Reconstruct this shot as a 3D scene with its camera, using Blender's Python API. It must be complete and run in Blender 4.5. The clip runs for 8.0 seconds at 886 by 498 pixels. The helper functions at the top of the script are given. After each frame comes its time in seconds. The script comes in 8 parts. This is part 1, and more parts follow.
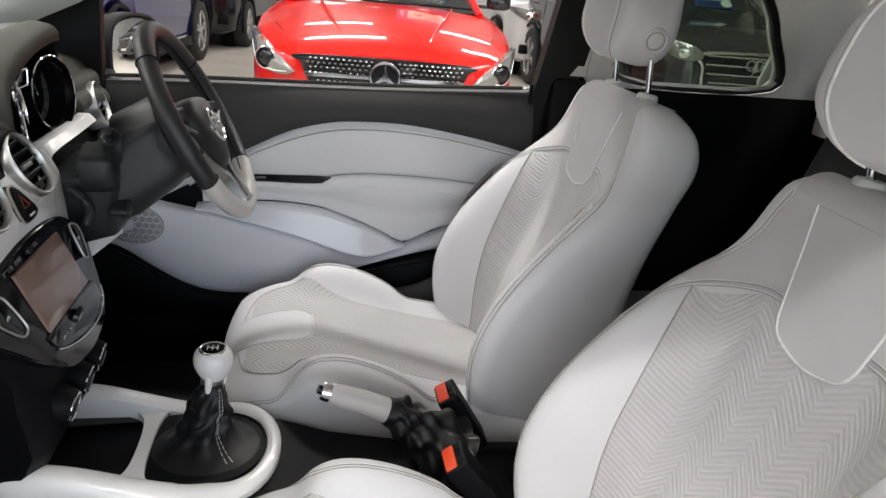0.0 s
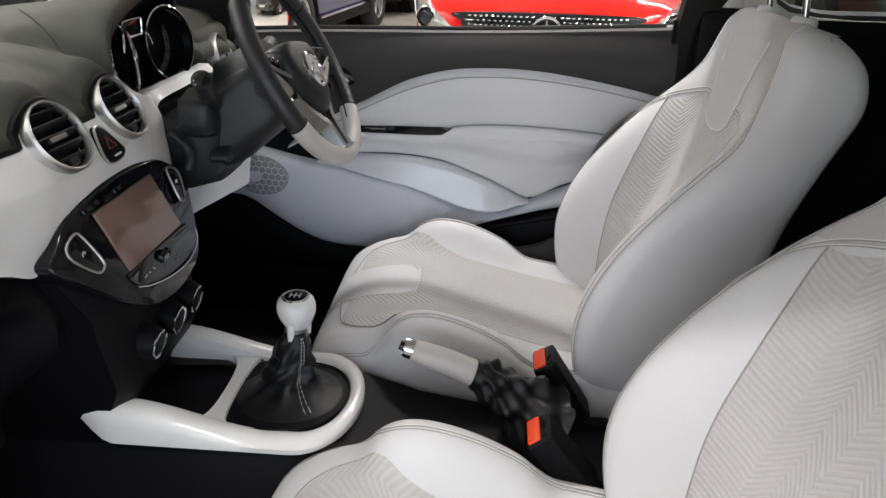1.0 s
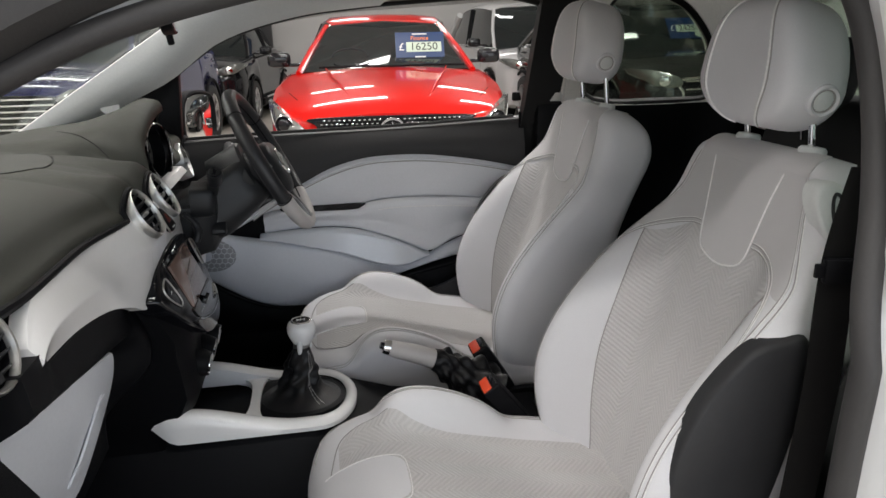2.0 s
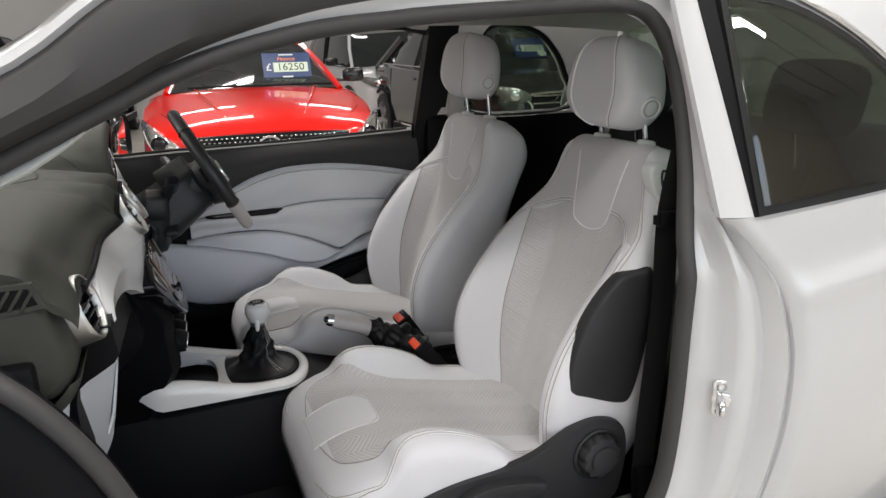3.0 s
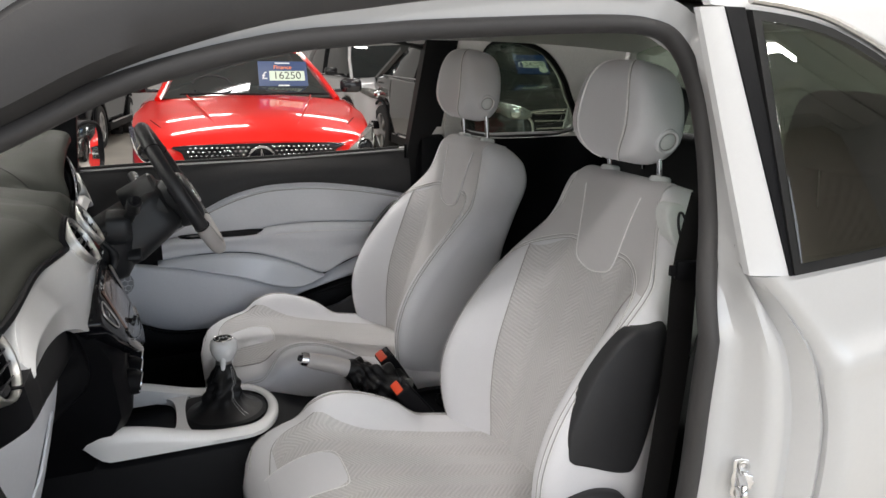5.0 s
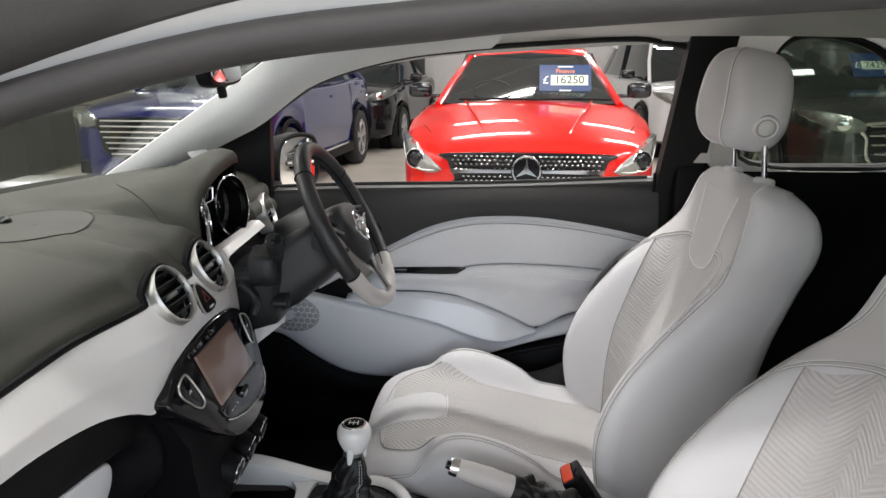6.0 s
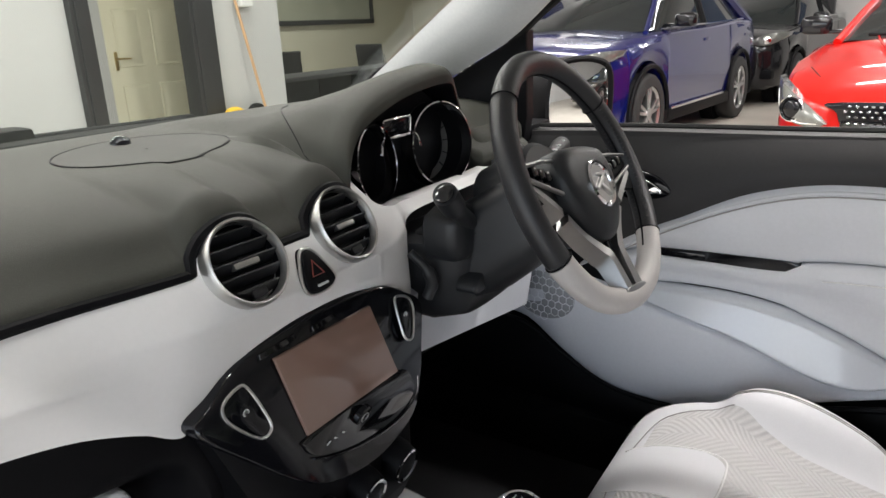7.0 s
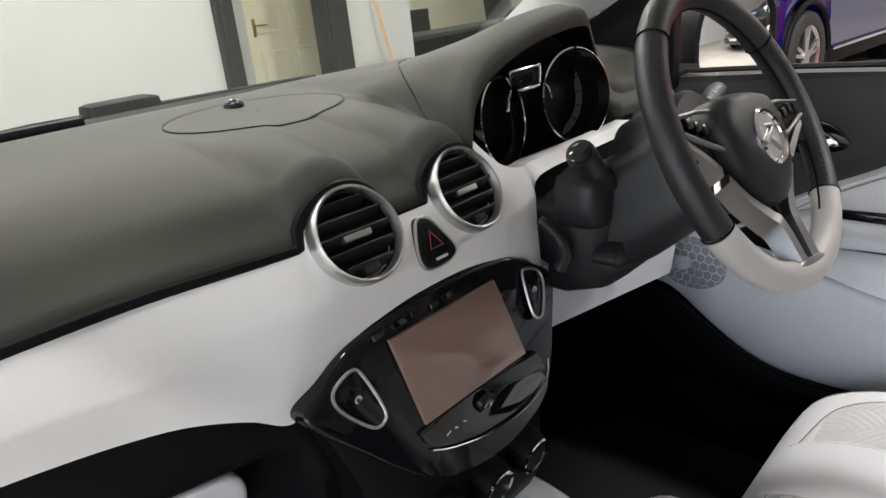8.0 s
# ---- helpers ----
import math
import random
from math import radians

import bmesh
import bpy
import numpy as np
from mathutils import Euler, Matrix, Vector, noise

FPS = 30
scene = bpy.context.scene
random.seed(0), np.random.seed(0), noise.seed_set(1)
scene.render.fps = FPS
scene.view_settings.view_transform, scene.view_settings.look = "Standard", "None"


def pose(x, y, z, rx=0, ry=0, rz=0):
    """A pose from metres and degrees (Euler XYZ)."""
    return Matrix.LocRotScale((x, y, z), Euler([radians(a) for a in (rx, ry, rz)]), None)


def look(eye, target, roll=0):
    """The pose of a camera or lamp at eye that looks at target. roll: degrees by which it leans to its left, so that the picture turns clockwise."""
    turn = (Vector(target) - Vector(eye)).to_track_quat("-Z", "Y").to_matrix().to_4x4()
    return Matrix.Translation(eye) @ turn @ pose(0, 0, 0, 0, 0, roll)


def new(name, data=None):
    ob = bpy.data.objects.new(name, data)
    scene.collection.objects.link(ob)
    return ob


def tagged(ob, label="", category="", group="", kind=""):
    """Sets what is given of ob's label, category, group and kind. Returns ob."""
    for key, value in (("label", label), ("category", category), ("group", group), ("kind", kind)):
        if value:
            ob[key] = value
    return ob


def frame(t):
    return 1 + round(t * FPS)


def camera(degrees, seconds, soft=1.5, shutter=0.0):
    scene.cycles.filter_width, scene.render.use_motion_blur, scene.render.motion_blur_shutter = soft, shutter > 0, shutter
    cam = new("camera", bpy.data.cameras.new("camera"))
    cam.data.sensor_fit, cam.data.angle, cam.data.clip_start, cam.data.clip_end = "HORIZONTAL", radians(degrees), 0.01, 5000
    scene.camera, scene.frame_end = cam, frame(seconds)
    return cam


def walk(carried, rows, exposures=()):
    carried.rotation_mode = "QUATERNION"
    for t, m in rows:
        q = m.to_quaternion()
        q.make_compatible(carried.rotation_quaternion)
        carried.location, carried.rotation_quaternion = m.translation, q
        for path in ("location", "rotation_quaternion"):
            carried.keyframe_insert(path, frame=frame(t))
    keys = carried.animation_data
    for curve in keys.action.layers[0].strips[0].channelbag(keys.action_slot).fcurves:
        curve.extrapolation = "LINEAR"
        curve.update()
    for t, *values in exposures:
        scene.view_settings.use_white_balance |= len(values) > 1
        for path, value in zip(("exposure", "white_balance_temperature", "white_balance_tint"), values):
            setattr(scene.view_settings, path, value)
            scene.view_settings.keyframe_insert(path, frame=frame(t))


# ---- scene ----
# exposure in stops, watts of the daylight opening, watts of each tube
EXPOSURE, DAY, TUBE = 0.52, 116.0, 66.0
DOOR_OPEN = 84.0
cam = camera(64.5, 8.0)
PATH = [
    (0, (0.384, -0.964, 1.286), (0.749, 0.863, 0.556), 5.3),
    (0.2, (0.448, -0.901, 1.284), (0.599, 0.838, 0.534), 4.5),
    (0.5, (0.504, -0.832, 1.248), (0.424, 0.987, 0.419), 3.0),
    (0.8, (0.522, -0.821, 1.249), (0.388, 0.882, 0.417), 2.8),
    (1, (0.525, -0.888, 1.232), (0.396, 0.922, 0.391), 0.9),
    (1.2, (0.496, -0.991, 1.258), (0.441, 0.759, 0.519), 1.2),
    (1.5, (0.448, -1.151, 1.265), (0.488, 0.747, 0.635), -0.5),
    (2, (0.297, -1.36, 1.276), (0.624, 0.525, 0.694), -1.2),
    (2.2, (0.228, -1.445, 1.281), (0.667, 0.42, 0.707), -1.8),
    (3.5, (0.03, -1.692, 1.308), (0.801, 0.074, 0.776), -0.4),
    (4, (0.031, -1.684, 1.306), (0.810, 0.082, 0.783), -0.3),
    (4.2, (0.035, -1.680, 1.307), (0.818, 0.085, 0.789), -0.2),
    (5.3, (0.216, -1.396, 1.322), (0.867, 0.426, 0.813), 1.4),
    (5.5, (0.284, -1.314, 1.331), (0.796, 0.551, 0.821), 0.8),
    (5.8, (0.384, -1.176, 1.336), (0.566, 0.649, 0.841), 0.8),
    (6, (0.431, -1.068, 1.321), (0.36, 0.865, 0.81), -0.1),
    (6.3, (0.472, -0.891, 1.292), (0.047, 0.895, 0.805), -0.7),
    (6.5, (0.485, -0.763, 1.267), (-0.202, 1.042, 0.749), -0.6),
    (6.8, (0.515, -0.591, 1.253), (-0.373, 0.993, 0.696), -1.0),
    (7, (0.518, -0.539, 1.206), (-0.509, 1.065, 0.597), -2.4),
    (7.2, (0.531, -0.483, 1.192), (-0.515, 0.977, 0.573), -4.4),
    (7.5, (0.507, -0.448, 1.182), (-0.69, 1.01, 0.517), -6.2),
    (7.7, (0.490, -0.446, 1.192), (-0.716, 0.871, 0.543), -6.7),
    (8, (0.465, -0.464, 1.188), (-0.837, 0.885, 0.492), -6.2),
]
walk(cam, [(t, look(eye, target, roll)) for t, eye, target, roll in PATH], [(t, EXPOSURE + e) for t, e in ((0.0, 0.0), (0.5, 0.03), (1.0, -0.02), (1.5, -0.10), (2.0, -0.55), (3.5, -0.56), (4.2, -0.50), (5.5, -0.35), (6.0, 0.0), (6.5, 0.0), (7.5, 0.22), (8.0, 0.16))])
# ---- world and lamps ----
world = bpy.data.worlds.new("daylight")
scene.world = world
world.use_nodes = True
wn = world.node_tree.nodes
sky = wn.new("ShaderNodeTexSky")
sky.sky_type, sky.sun_disc, sky.sun_elevation, sky.sun_rotation = "NISHITA", False, radians(35), radians(200)
world.node_tree.links.new(sky.outputs[0], wn["Background"].inputs[0])
wn["Background"].inputs[1].default_value = 0.10


def area_lamp(name, m, sx, sy, power, color):
    lamp = bpy.data.lights.new(name, "AREA")
    lamp.shape, lamp.size, lamp.size_y, lamp.energy, lamp.color = "RECTANGLE", sx, sy, power, color
    ob = new(name, lamp)
    ob.matrix_world = m
    return ob


# daylight through the roller-door opening behind the camera
area_lamp("daylight_opening", look((0.6, -5.9, 1.50), (0.6, 0, 1.2)), 9.0, 2.9, DAY, (0.76, 0.855, 1.0))
# strip light in the office
area_lamp("office_light", pose(-6.4, 7.2, 3.60), 0.20, 1.5, 75.0, (1.0, 0.985, 0.93))
# unseen lamp, added to brighten the door and walls of the lobby
area_lamp("lobby_light", pose(-5.05, 3.05, 2.72), 0.12, 0.6, 6.0, (1.0, 0.97, 0.88))
# fluorescent tubes under the roof
TUBES = [(x, y) for y in (-2.6, -0.4, 1.6, 3.6, 7.2, 10.4) for x in (-3.6, 0.4, 3.4)]
for tx, ty in TUBES:
    area_lamp("tube_light", pose(tx, ty, 3.93), 1.5, 0.20, TUBE * (0.5 if ty > 7 else 0.75 if tx < 0 else 1.0), (1.0, 0.975, 0.95))


# ---- materials ----
def mat(name, color, rough=0.5, metal=0.0, coat=0.0, var=0.06, vscale=3.0, grain=0.04, gscale=180.0, bump=0.0, bscale=400.0, spec=0.5, sheen=0.0):
    m = bpy.data.materials.new(name)
    m.use_nodes = True
    n, l = m.node_tree.nodes, m.node_tree.links
    b = n["Principled BSDF"]
    b.inputs["Roughness"].default_value, b.inputs["Metallic"].default_value = rough, metal
    b.inputs["Coat Weight"].default_value, b.inputs["Coat Roughness"].default_value = coat, 0.04
    b.inputs["Specular IOR Level"].default_value, b.inputs["Sheen Weight"].default_value = spec, sheen
    tc = n.new("ShaderNodeTexCoord")
    out = None
    for amount, scale, detail in ((var, vscale, 4.0), (grain, gscale, 2.0)):
        if not amount:
            continue
        t = n.new("ShaderNodeTexNoise")
        t.inputs["Scale"].default_value, t.inputs["Detail"].default_value = scale, detail
        l.new(tc.outputs["Object"], t.inputs["Vector"])
        r = n.new("ShaderNodeMapRange")
        r.inputs[1].default_value, r.inputs[2].default_value = 0.25, 0.75
        r.inputs[3].default_value, r.inputs[4].default_value = 1 - amount, 1 + amount
        l.new(t.outputs["Fac"], r.inputs[0])
        x = n.new("ShaderNodeVectorMath")
        x.operation = "SCALE"
        if out is None:
            x.inputs[0].default_value = color[:3]
        else:
            l.new(out, x.inputs[0])
        l.new(r.outputs[0], x.inputs["Scale"])
        out = x.outputs[0]
    if out is None:
        b.inputs["Base Color"].default_value = (*color[:3], 1)
    else:
        l.new(out, b.inputs["Base Color"])
    if bump:
        t = n.new("ShaderNodeTexNoise")
        t.inputs["Scale"].default_value, t.inputs["Detail"].default_value = bscale, 3.0
        l.new(tc.outputs["Object"], t.inputs["Vector"])
        k = n.new("ShaderNodeBump")
        k.inputs["Strength"].default_value, k.inputs["Distance"].default_value = bump, 0.002
        l.new(t.outputs["Fac"], k.inputs["Height"])
        l.new(k.outputs[0], b.inputs["Normal"])
    return m


def glass_mat(name, tint, rough=0.0, gloss=0.03):
    """A thin pane: clear, with a gloss that grows towards grazing angles."""
    m = bpy.data.materials.new(name)
    m.use_nodes = True
    n, l = m.node_tree.nodes, m.node_tree.links
    n.clear()
    o = n.new("ShaderNodeOutputMaterial")
    t = n.new("ShaderNodeBsdfTransparent")
    t.inputs[0].default_value = (*tint, 1)
    g = n.new("ShaderNodeBsdfGlossy")
    g.inputs["Roughness"].default_value = rough
    w = n.new("ShaderNodeLayerWeight")
    w.inputs[0].default_value = 0.5
    p = n.new("ShaderNodeMath")
    p.operation = "POWER"
    p.inputs[1].default_value = 5.0
    l.new(w.outputs["Facing"], p.inputs[0])
    f = n.new("ShaderNodeMapRange")
    f.inputs[3].default_value, f.inputs[4].default_value = gloss, 1.0
    l.new(p.outputs[0], f.inputs[0])
    x = n.new("ShaderNodeMixShader")
    l.new(f.outputs[0], x.inputs[0])
    l.new(t.outputs[0], x.inputs[1])
    l.new(g.outputs[0], x.inputs[2])
    l.new(x.outputs[0], o.inputs[0])
    return m


def rib_mat(name, color, pitch, zig, zigw):
    """Woven cloth with zigzag ribs, laid out by the mesh's own coordinates in metres."""
    m = mat(name, color, 0.85, var=0.05, vscale=6, grain=0.10, gscale=900, sheen=0.25, spec=0.3)
    n, l = m.node_tree.nodes, m.node_tree.links
    uv = n.new("ShaderNodeUVMap")
    s = n.new("ShaderNodeSeparateXYZ")
    l.new(uv.outputs[0], s.inputs[0])

    def op(kind, a, b=None):
        k = n.new("ShaderNodeMath")
        k.operation = kind
        for i, v in enumerate((a, b)):
            if v is None:
                continue
            if isinstance(v, (int, float)):
                k.inputs[i].default_value = v
            else:
                l.new(v, k.inputs[i])
        return k.outputs[0]
    zz = op("PINGPONG", s.outputs[0], zigw)
    h = op("SINE", op("MULTIPLY", op("ADD", s.outputs[1], op("MULTIPLY", zz, zig)), 2 * math.pi / pitch))
    k = n.new("ShaderNodeBump")
    k.inputs["Strength"].default_value, k.inputs["Distance"].default_value = 0.42, 0.0013
    l.new(h, k.inputs["Height"])
    b = n["Principled BSDF"]
    l.new(k.outputs[0], b.inputs["Normal"])
    src = b.inputs["Base Color"].links[0].from_socket
    x = n.new("ShaderNodeVectorMath")
    x.operation = "SCALE"
    r = n.new("ShaderNodeMapRange")
    r.inputs[1].default_value, r.inputs[2].default_value, r.inputs[3].default_value, r.inputs[4].default_value = -1, 1, 0.925, 1.035
    l.new(h, r.inputs[0])
    l.new(src, x.inputs[0])
    l.new(r.outputs[0], x.inputs["Scale"])
    l.new(x.outputs[0], b.inputs["Base Color"])
    return m


LEATHER = mat("pale grey leather", (0.705, 0.697, 0.715), 0.5, bump=0.12, bscale=900, var=0.035, vscale=5, grain=0.02, gscale=500)
CLOTH = mat("taupe grey cloth", (0.575, 0.558, 0.562), 0.9, bump=0.15, bscale=1500, var=0.04, vscale=6, grain=0.06, gscale=1200, sheen=0.2, spec=0.3)
RIBBED = rib_mat("taupe ribbed cloth", (0.575, 0.557, 0.553), 0.0085, 0.75, 0.042)
DOORVINYL = mat("pale grey door vinyl", (0.76, 0.765, 0.79), 0.5, bump=0.1, bscale=1100, var=0.03, grain=0.02)
DOORHARD = mat("pale grey moulded plastic", (0.72, 0.74, 0.79), 0.42, bump=0.05, bscale=1500, var=0.03, grain=0.02)
THREAD = mat("pale sewing thread", (0.84, 0.83, 0.82), 0.8, var=0.1, vscale=300, grain=0)
# dark line colour that paints the shade lying in seams and gaps
SEAM = mat("dark crease shade", (0.36, 0.345, 0.335), 0.9, var=0.1, vscale=300, grain=0)
GLOSSWHITE = mat("glossy white trim paint", (0.82, 0.815, 0.81), 0.22, coat=0.6, var=0.02, grain=0.01)
BODYWHITE = mat("white car paint", (0.56, 0.56, 0.56), 0.28, coat=1.0, var=0.02, vscale=2, grain=0.01)
SATIN = mat("satin silver trim", (0.58, 0.575, 0.56), 0.38, metal=1.0, var=0.05, vscale=40, grain=0.02)
CHROME = mat("chrome", (0.85, 0.85, 0.86), 0.07, metal=1.0, var=0.02, grain=0)
STEEL = mat("galvanised steel", (0.55, 0.54, 0.52), 0.35, metal=1.0, var=0.12, vscale=60, grain=0.05)
SOFTDASH = mat("soft dark grey dashboard skin", (0.041, 0.042, 0.035), 0.55, spec=0.20, bump=0.35, bscale=1100, var=0.05, grain=0.08, gscale=700)
BLACKPLASTIC = mat("black grained plastic", (0.005, 0.005, 0.006), 0.5, bump=0.15, bscale=1200, var=0.08, grain=0.05, spec=0.12)
COLUMNBLACK = mat("satin black column plastic", (0.017, 0.018, 0.020), 0.42, bump=0.12, bscale=1200, var=0.06, grain=0.05, spec=0.4)
CHARCOAL = mat("charcoal seat trim plastic", (0.030, 0.030, 0.032), 0.5, bump=0.15, bscale=1200, var=0.06, grain=0.05, spec=0.3)
SPOKE = mat("satin silver spoke", (0.30, 0.295, 0.29), 0.36, metal=1.0, var=0.05, vscale=40, grain=0.02)
DOORBLACK = mat("charcoal door top plastic", (0.040, 0.039, 0.040), 0.5, bump=0.2, bscale=1200, var=0.06, grain=0.05, spec=0.3)
PIANO = mat("piano black", (0.006, 0.006, 0.008), 0.10, spec=0.3, coat=0.25, var=0.03, grain=0)
# brown base colour paints the cabin's reflection into the dark display
SCREEN = mat("display glass with painted reflection", (0.24, 0.15, 0.12), 0.16, coat=0.8, var=0.03, grain=0)
CARPET = mat("black carpet", (0.010, 0.010, 0.011), 0.95, bump=0.6, bscale=500, var=0.15, grain=0.2, spec=0.2)
RUBBER = mat("grey black rubber seal", (0.040, 0.038, 0.038), 0.62, bump=0.12, bscale=300, var=0.07, grain=0.03)
BLACKRUBBER = mat("black rubber", (0.010, 0.010, 0.010), 0.55, bump=0.1, bscale=200, var=0.1, grain=0.05, spec=0.25)
GAITERHIDE = mat("soft black leather", (0.007, 0.007, 0.008), 0.36, spec=0.35, bump=0.3, bscale=500, var=0.1, grain=0.05)
BLACKLEATHER = mat("black leather", (0.024, 0.024, 0.026), 0.38, bump=0.3, bscale=700, var=0.08, grain=0.05)
HEADLINER = mat("grey headlining cloth", (0.66, 0.645, 0.62), 0.95, bump=0.2, bscale=1200, var=0.04, grain=0.05)
PILLARTRIM = mat("light grey pillar plastic", (0.70, 0.71, 0.70), 0.55, bump=0.15, bscale=1100, var=0.03, grain=0.03)
ORANGE = mat("orange red release button", (0.75, 0.07, 0.02), 0.4, var=0.03, grain=0)
RIMGREY = mat("pale grey wheel leather", (0.56, 0.53, 0.51), 0.45, bump=0.12, bscale=900, var=0.03, grain=0.02)
BELTCLOTH = mat("dark seat belt webbing", (0.008, 0.0075, 0.0075), 0.8, spec=0.15, bump=0.3, bscale=1500, var=0.06, grain=0.08)
CLEAR = glass_mat("clear glass", (0.90, 0.93, 0.91))
TINT = glass_mat("tinted glass", (0.60, 0.66, 0.60), 0.0, 0.16)
MIRROR = mat("mirror glass", (0.85, 0.86, 0.87), 0.02, metal=1.0, var=0, grain=0)
REDPAINT = mat("red car paint", (0.55, 0.006, 0.003), 0.30, spec=0.12, coat=1.0, var=0.02, grain=0.01)
BLUEPAINT = mat("dark blue metallic paint", (0.003, 0.006, 0.095), 0.22, metal=0.0, coat=1.0, var=0.03, grain=0.05)
GREYPAINT = mat("dark grey metallic paint", (0.034, 0.036, 0.035), 0.22, metal=0.3, coat=1.0, var=0.03, grain=0.05)
BLACKPAINT = mat("black car paint", (0.010, 0.010, 0.012), 0.12, spec=0.25, coat=0.5, var=0.03, grain=0.02)
CARGLASS = mat("dark car glass", (0.02, 0.024, 0.024), 0.05, coat=0.3, var=0.02, grain=0)
TYRE = mat("tyre rubber", (0.022, 0.022, 0.022), 0.75, bump=0.3, bscale=120, var=0.12, grain=0.05)
ALLOY = mat("silver alloy", (0.6, 0.6, 0.6), 0.3, metal=0.9, var=0.05, grain=0)
LAMPGLASS = mat("headlamp lens", (0.17, 0.175, 0.165), 0.14, metal=0.3, coat=1.0, var=0.2, vscale=25, grain=0)
WHITEPLASTIC = mat("white plastic", (0.75, 0.75, 0.73), 0.4, var=0.03, grain=0)
WALLPAINT = mat("off-white wall paint", (0.50, 0.497, 0.49), 0.85, bump=0.15, bscale=60, var=0.05, vscale=1.2, grain=0.02, gscale=40)
OFFICEPAINT = mat("beige office wall paint", (0.50, 0.47, 0.38), 0.9, bump=0.1, bscale=60, var=0.05, vscale=1.0, grain=0.02, gscale=40)
DOORCREAM = mat("cream gloss door paint", (0.72, 0.68, 0.52), 0.4, var=0.04, vscale=2, grain=0.01)
FLOORMAT = mat("pale grey concrete floor", (0.46, 0.43, 0.38), 0.45, bump=0.15, bscale=40, var=0.12, vscale=1.5, grain=0.06, gscale=60)
ROOFMAT = mat("corrugated roof sheet", (0.50, 0.49, 0.47), 0.7, var=0.08, grain=0.02)
BLACKPOST = mat("black painted steel", (0.02, 0.02, 0.022), 0.45, var=0.1, grain=0.03)
YELLOW = mat("yellow plastic", (0.85, 0.52, 0.02), 0.4, var=0.05, grain=0)
WOOD = mat("pale broom wood", (0.55, 0.33, 0.17), 0.6, var=0.12, vscale=30, grain=0.05)
SIGNBLUE = mat("blue price board", (0.007, 0.03, 0.105), 0.45, var=0.05, grain=0)
SIGNPALE = mat("pale display strip", (0.46, 0.54, 0.44), 0.5, var=0.04, grain=0)
SIGNINK = mat("black print", (0.01, 0.01, 0.01), 0.6, var=0, grain=0)
SIGNORANGE = mat("orange print", (0.75, 0.20, 0.03), 0.6, var=0, grain=0)
WHITEINK = mat("white print", (0.60, 0.62, 0.62), 0.6, var=0, grain=0)
CHAIRBLACK = mat("black chair fabric", (0.02, 0.02, 0.022), 0.85, var=0.1, grain=0.05)
GREYSHIRT = mat("grey plastic grille", (0.33, 0.34, 0.36), 0.5, var=0.04, grain=0.02)
TUBEGLOW = bpy.data.materials.new("lit tube")
TUBEGLOW.use_nodes = True
TUBEGLOW.node_tree.nodes["Principled BSDF"].inputs["Emission Color"].default_value = (1, 0.95, 0.86, 1)
TUBEGLOW.node_tree.nodes["Principled BSDF"].inputs["Emission Strength"].default_value = 6.0


# ---- mesh helpers: each shape is a pair (points, faces) ----
def join(*shapes):
    v, f = [], []
    for sv, sf in shapes:
        k = len(v)
        v += list(sv)
        f += [tuple(i + k for i in q) for q in sf]
    return v, f


def moved(shape, m):
    return [m @ Vector(p) for p in shape[0]], shape[1]


def loft(rings, closed=True, caps=True, loop=False):
    """Skin over rings of equal length; loop: the last ring meets the first."""
    n = len(rings[0])
    v = [tuple(p) for r in rings for p in r]
    f = []
    k = len(rings)
    for i in range(k if loop else k - 1):
        for j in range(n if closed else n - 1):
            a, b = i * n + j, i * n + (j + 1) % n
            c, d = ((i + 1) % k) * n + (j + 1) % n, ((i + 1) % k) * n + j
            f.append((a, b, c, d))
    if caps and closed and not loop:
        f.append(tuple(reversed(range(n))))
        f.append(tuple(range((k - 1) * n, k * n)))
    return v, f


def slab(fn, us, vs, thick):
    """A sheet fn(u, v) with the thickness vector thick (or a function of u, v), closed all round."""
    nu, nv = len(us), len(vs)
    front = [Vector(fn(u, w)) for u in us for w in vs]
    th = [Vector(thick(u, w)) if callable(thick) else Vector(thick) for u in us for w in vs]
    v = front + [p + t for p, t in zip(front, th)]
    k = nu * nv
    f = []
    for i in range(nu - 1):
        for j in range(nv - 1):
            a = i * nv + j
            f.append((a, a + 1, a + nv + 1, a + nv))
            f.append((k + a + nv, k + a + nv + 1, k + a + 1, k + a))
    edge = [i * nv for i in range(nu)] + [(nu - 1) * nv + j for j in range(1, nv)] + [i * nv + nv - 1 for i in range(nu - 2, -1, -1)] + list(range(nv - 2, 0, -1))
    for a, b in zip(edge, edge[1:] + edge[:1]):
        f.append((a, b, k + b, k + a))
    return v, f


def tube(pts, r, n=8, closed=False, flat=1.0, up=(0, 0, 1)):
    """A round (or flattened) rod along pts; r may be a list."""
    pts = [Vector(p) for p in pts]
    rings = []
    side = None
    for i, p in enumerate(pts):
        a = pts[i - 1] if i or closed else p
        b = pts[(i + 1) % len(pts)] if i < len(pts) - 1 or closed else p
        d = (b - a).normalized()
        if side is None:
            ref = Vector(up)
            if abs(d.dot(ref)) > 0.95:
                ref = Vector((1, 0, 0))
            side = d.cross(ref).normalized()
        else:
            side = (side - d * side.dot(d)).normalized()
        w = d.cross(side)
        q = r[i] if isinstance(r, (list, tuple)) else r
        rings.append([p + side * (q * math.cos(2 * math.pi * j / n)) + w * (q * flat * math.sin(2 * math.pi * j / n)) for j in range(n)])
    return loft(rings, loop=closed, caps=not closed)


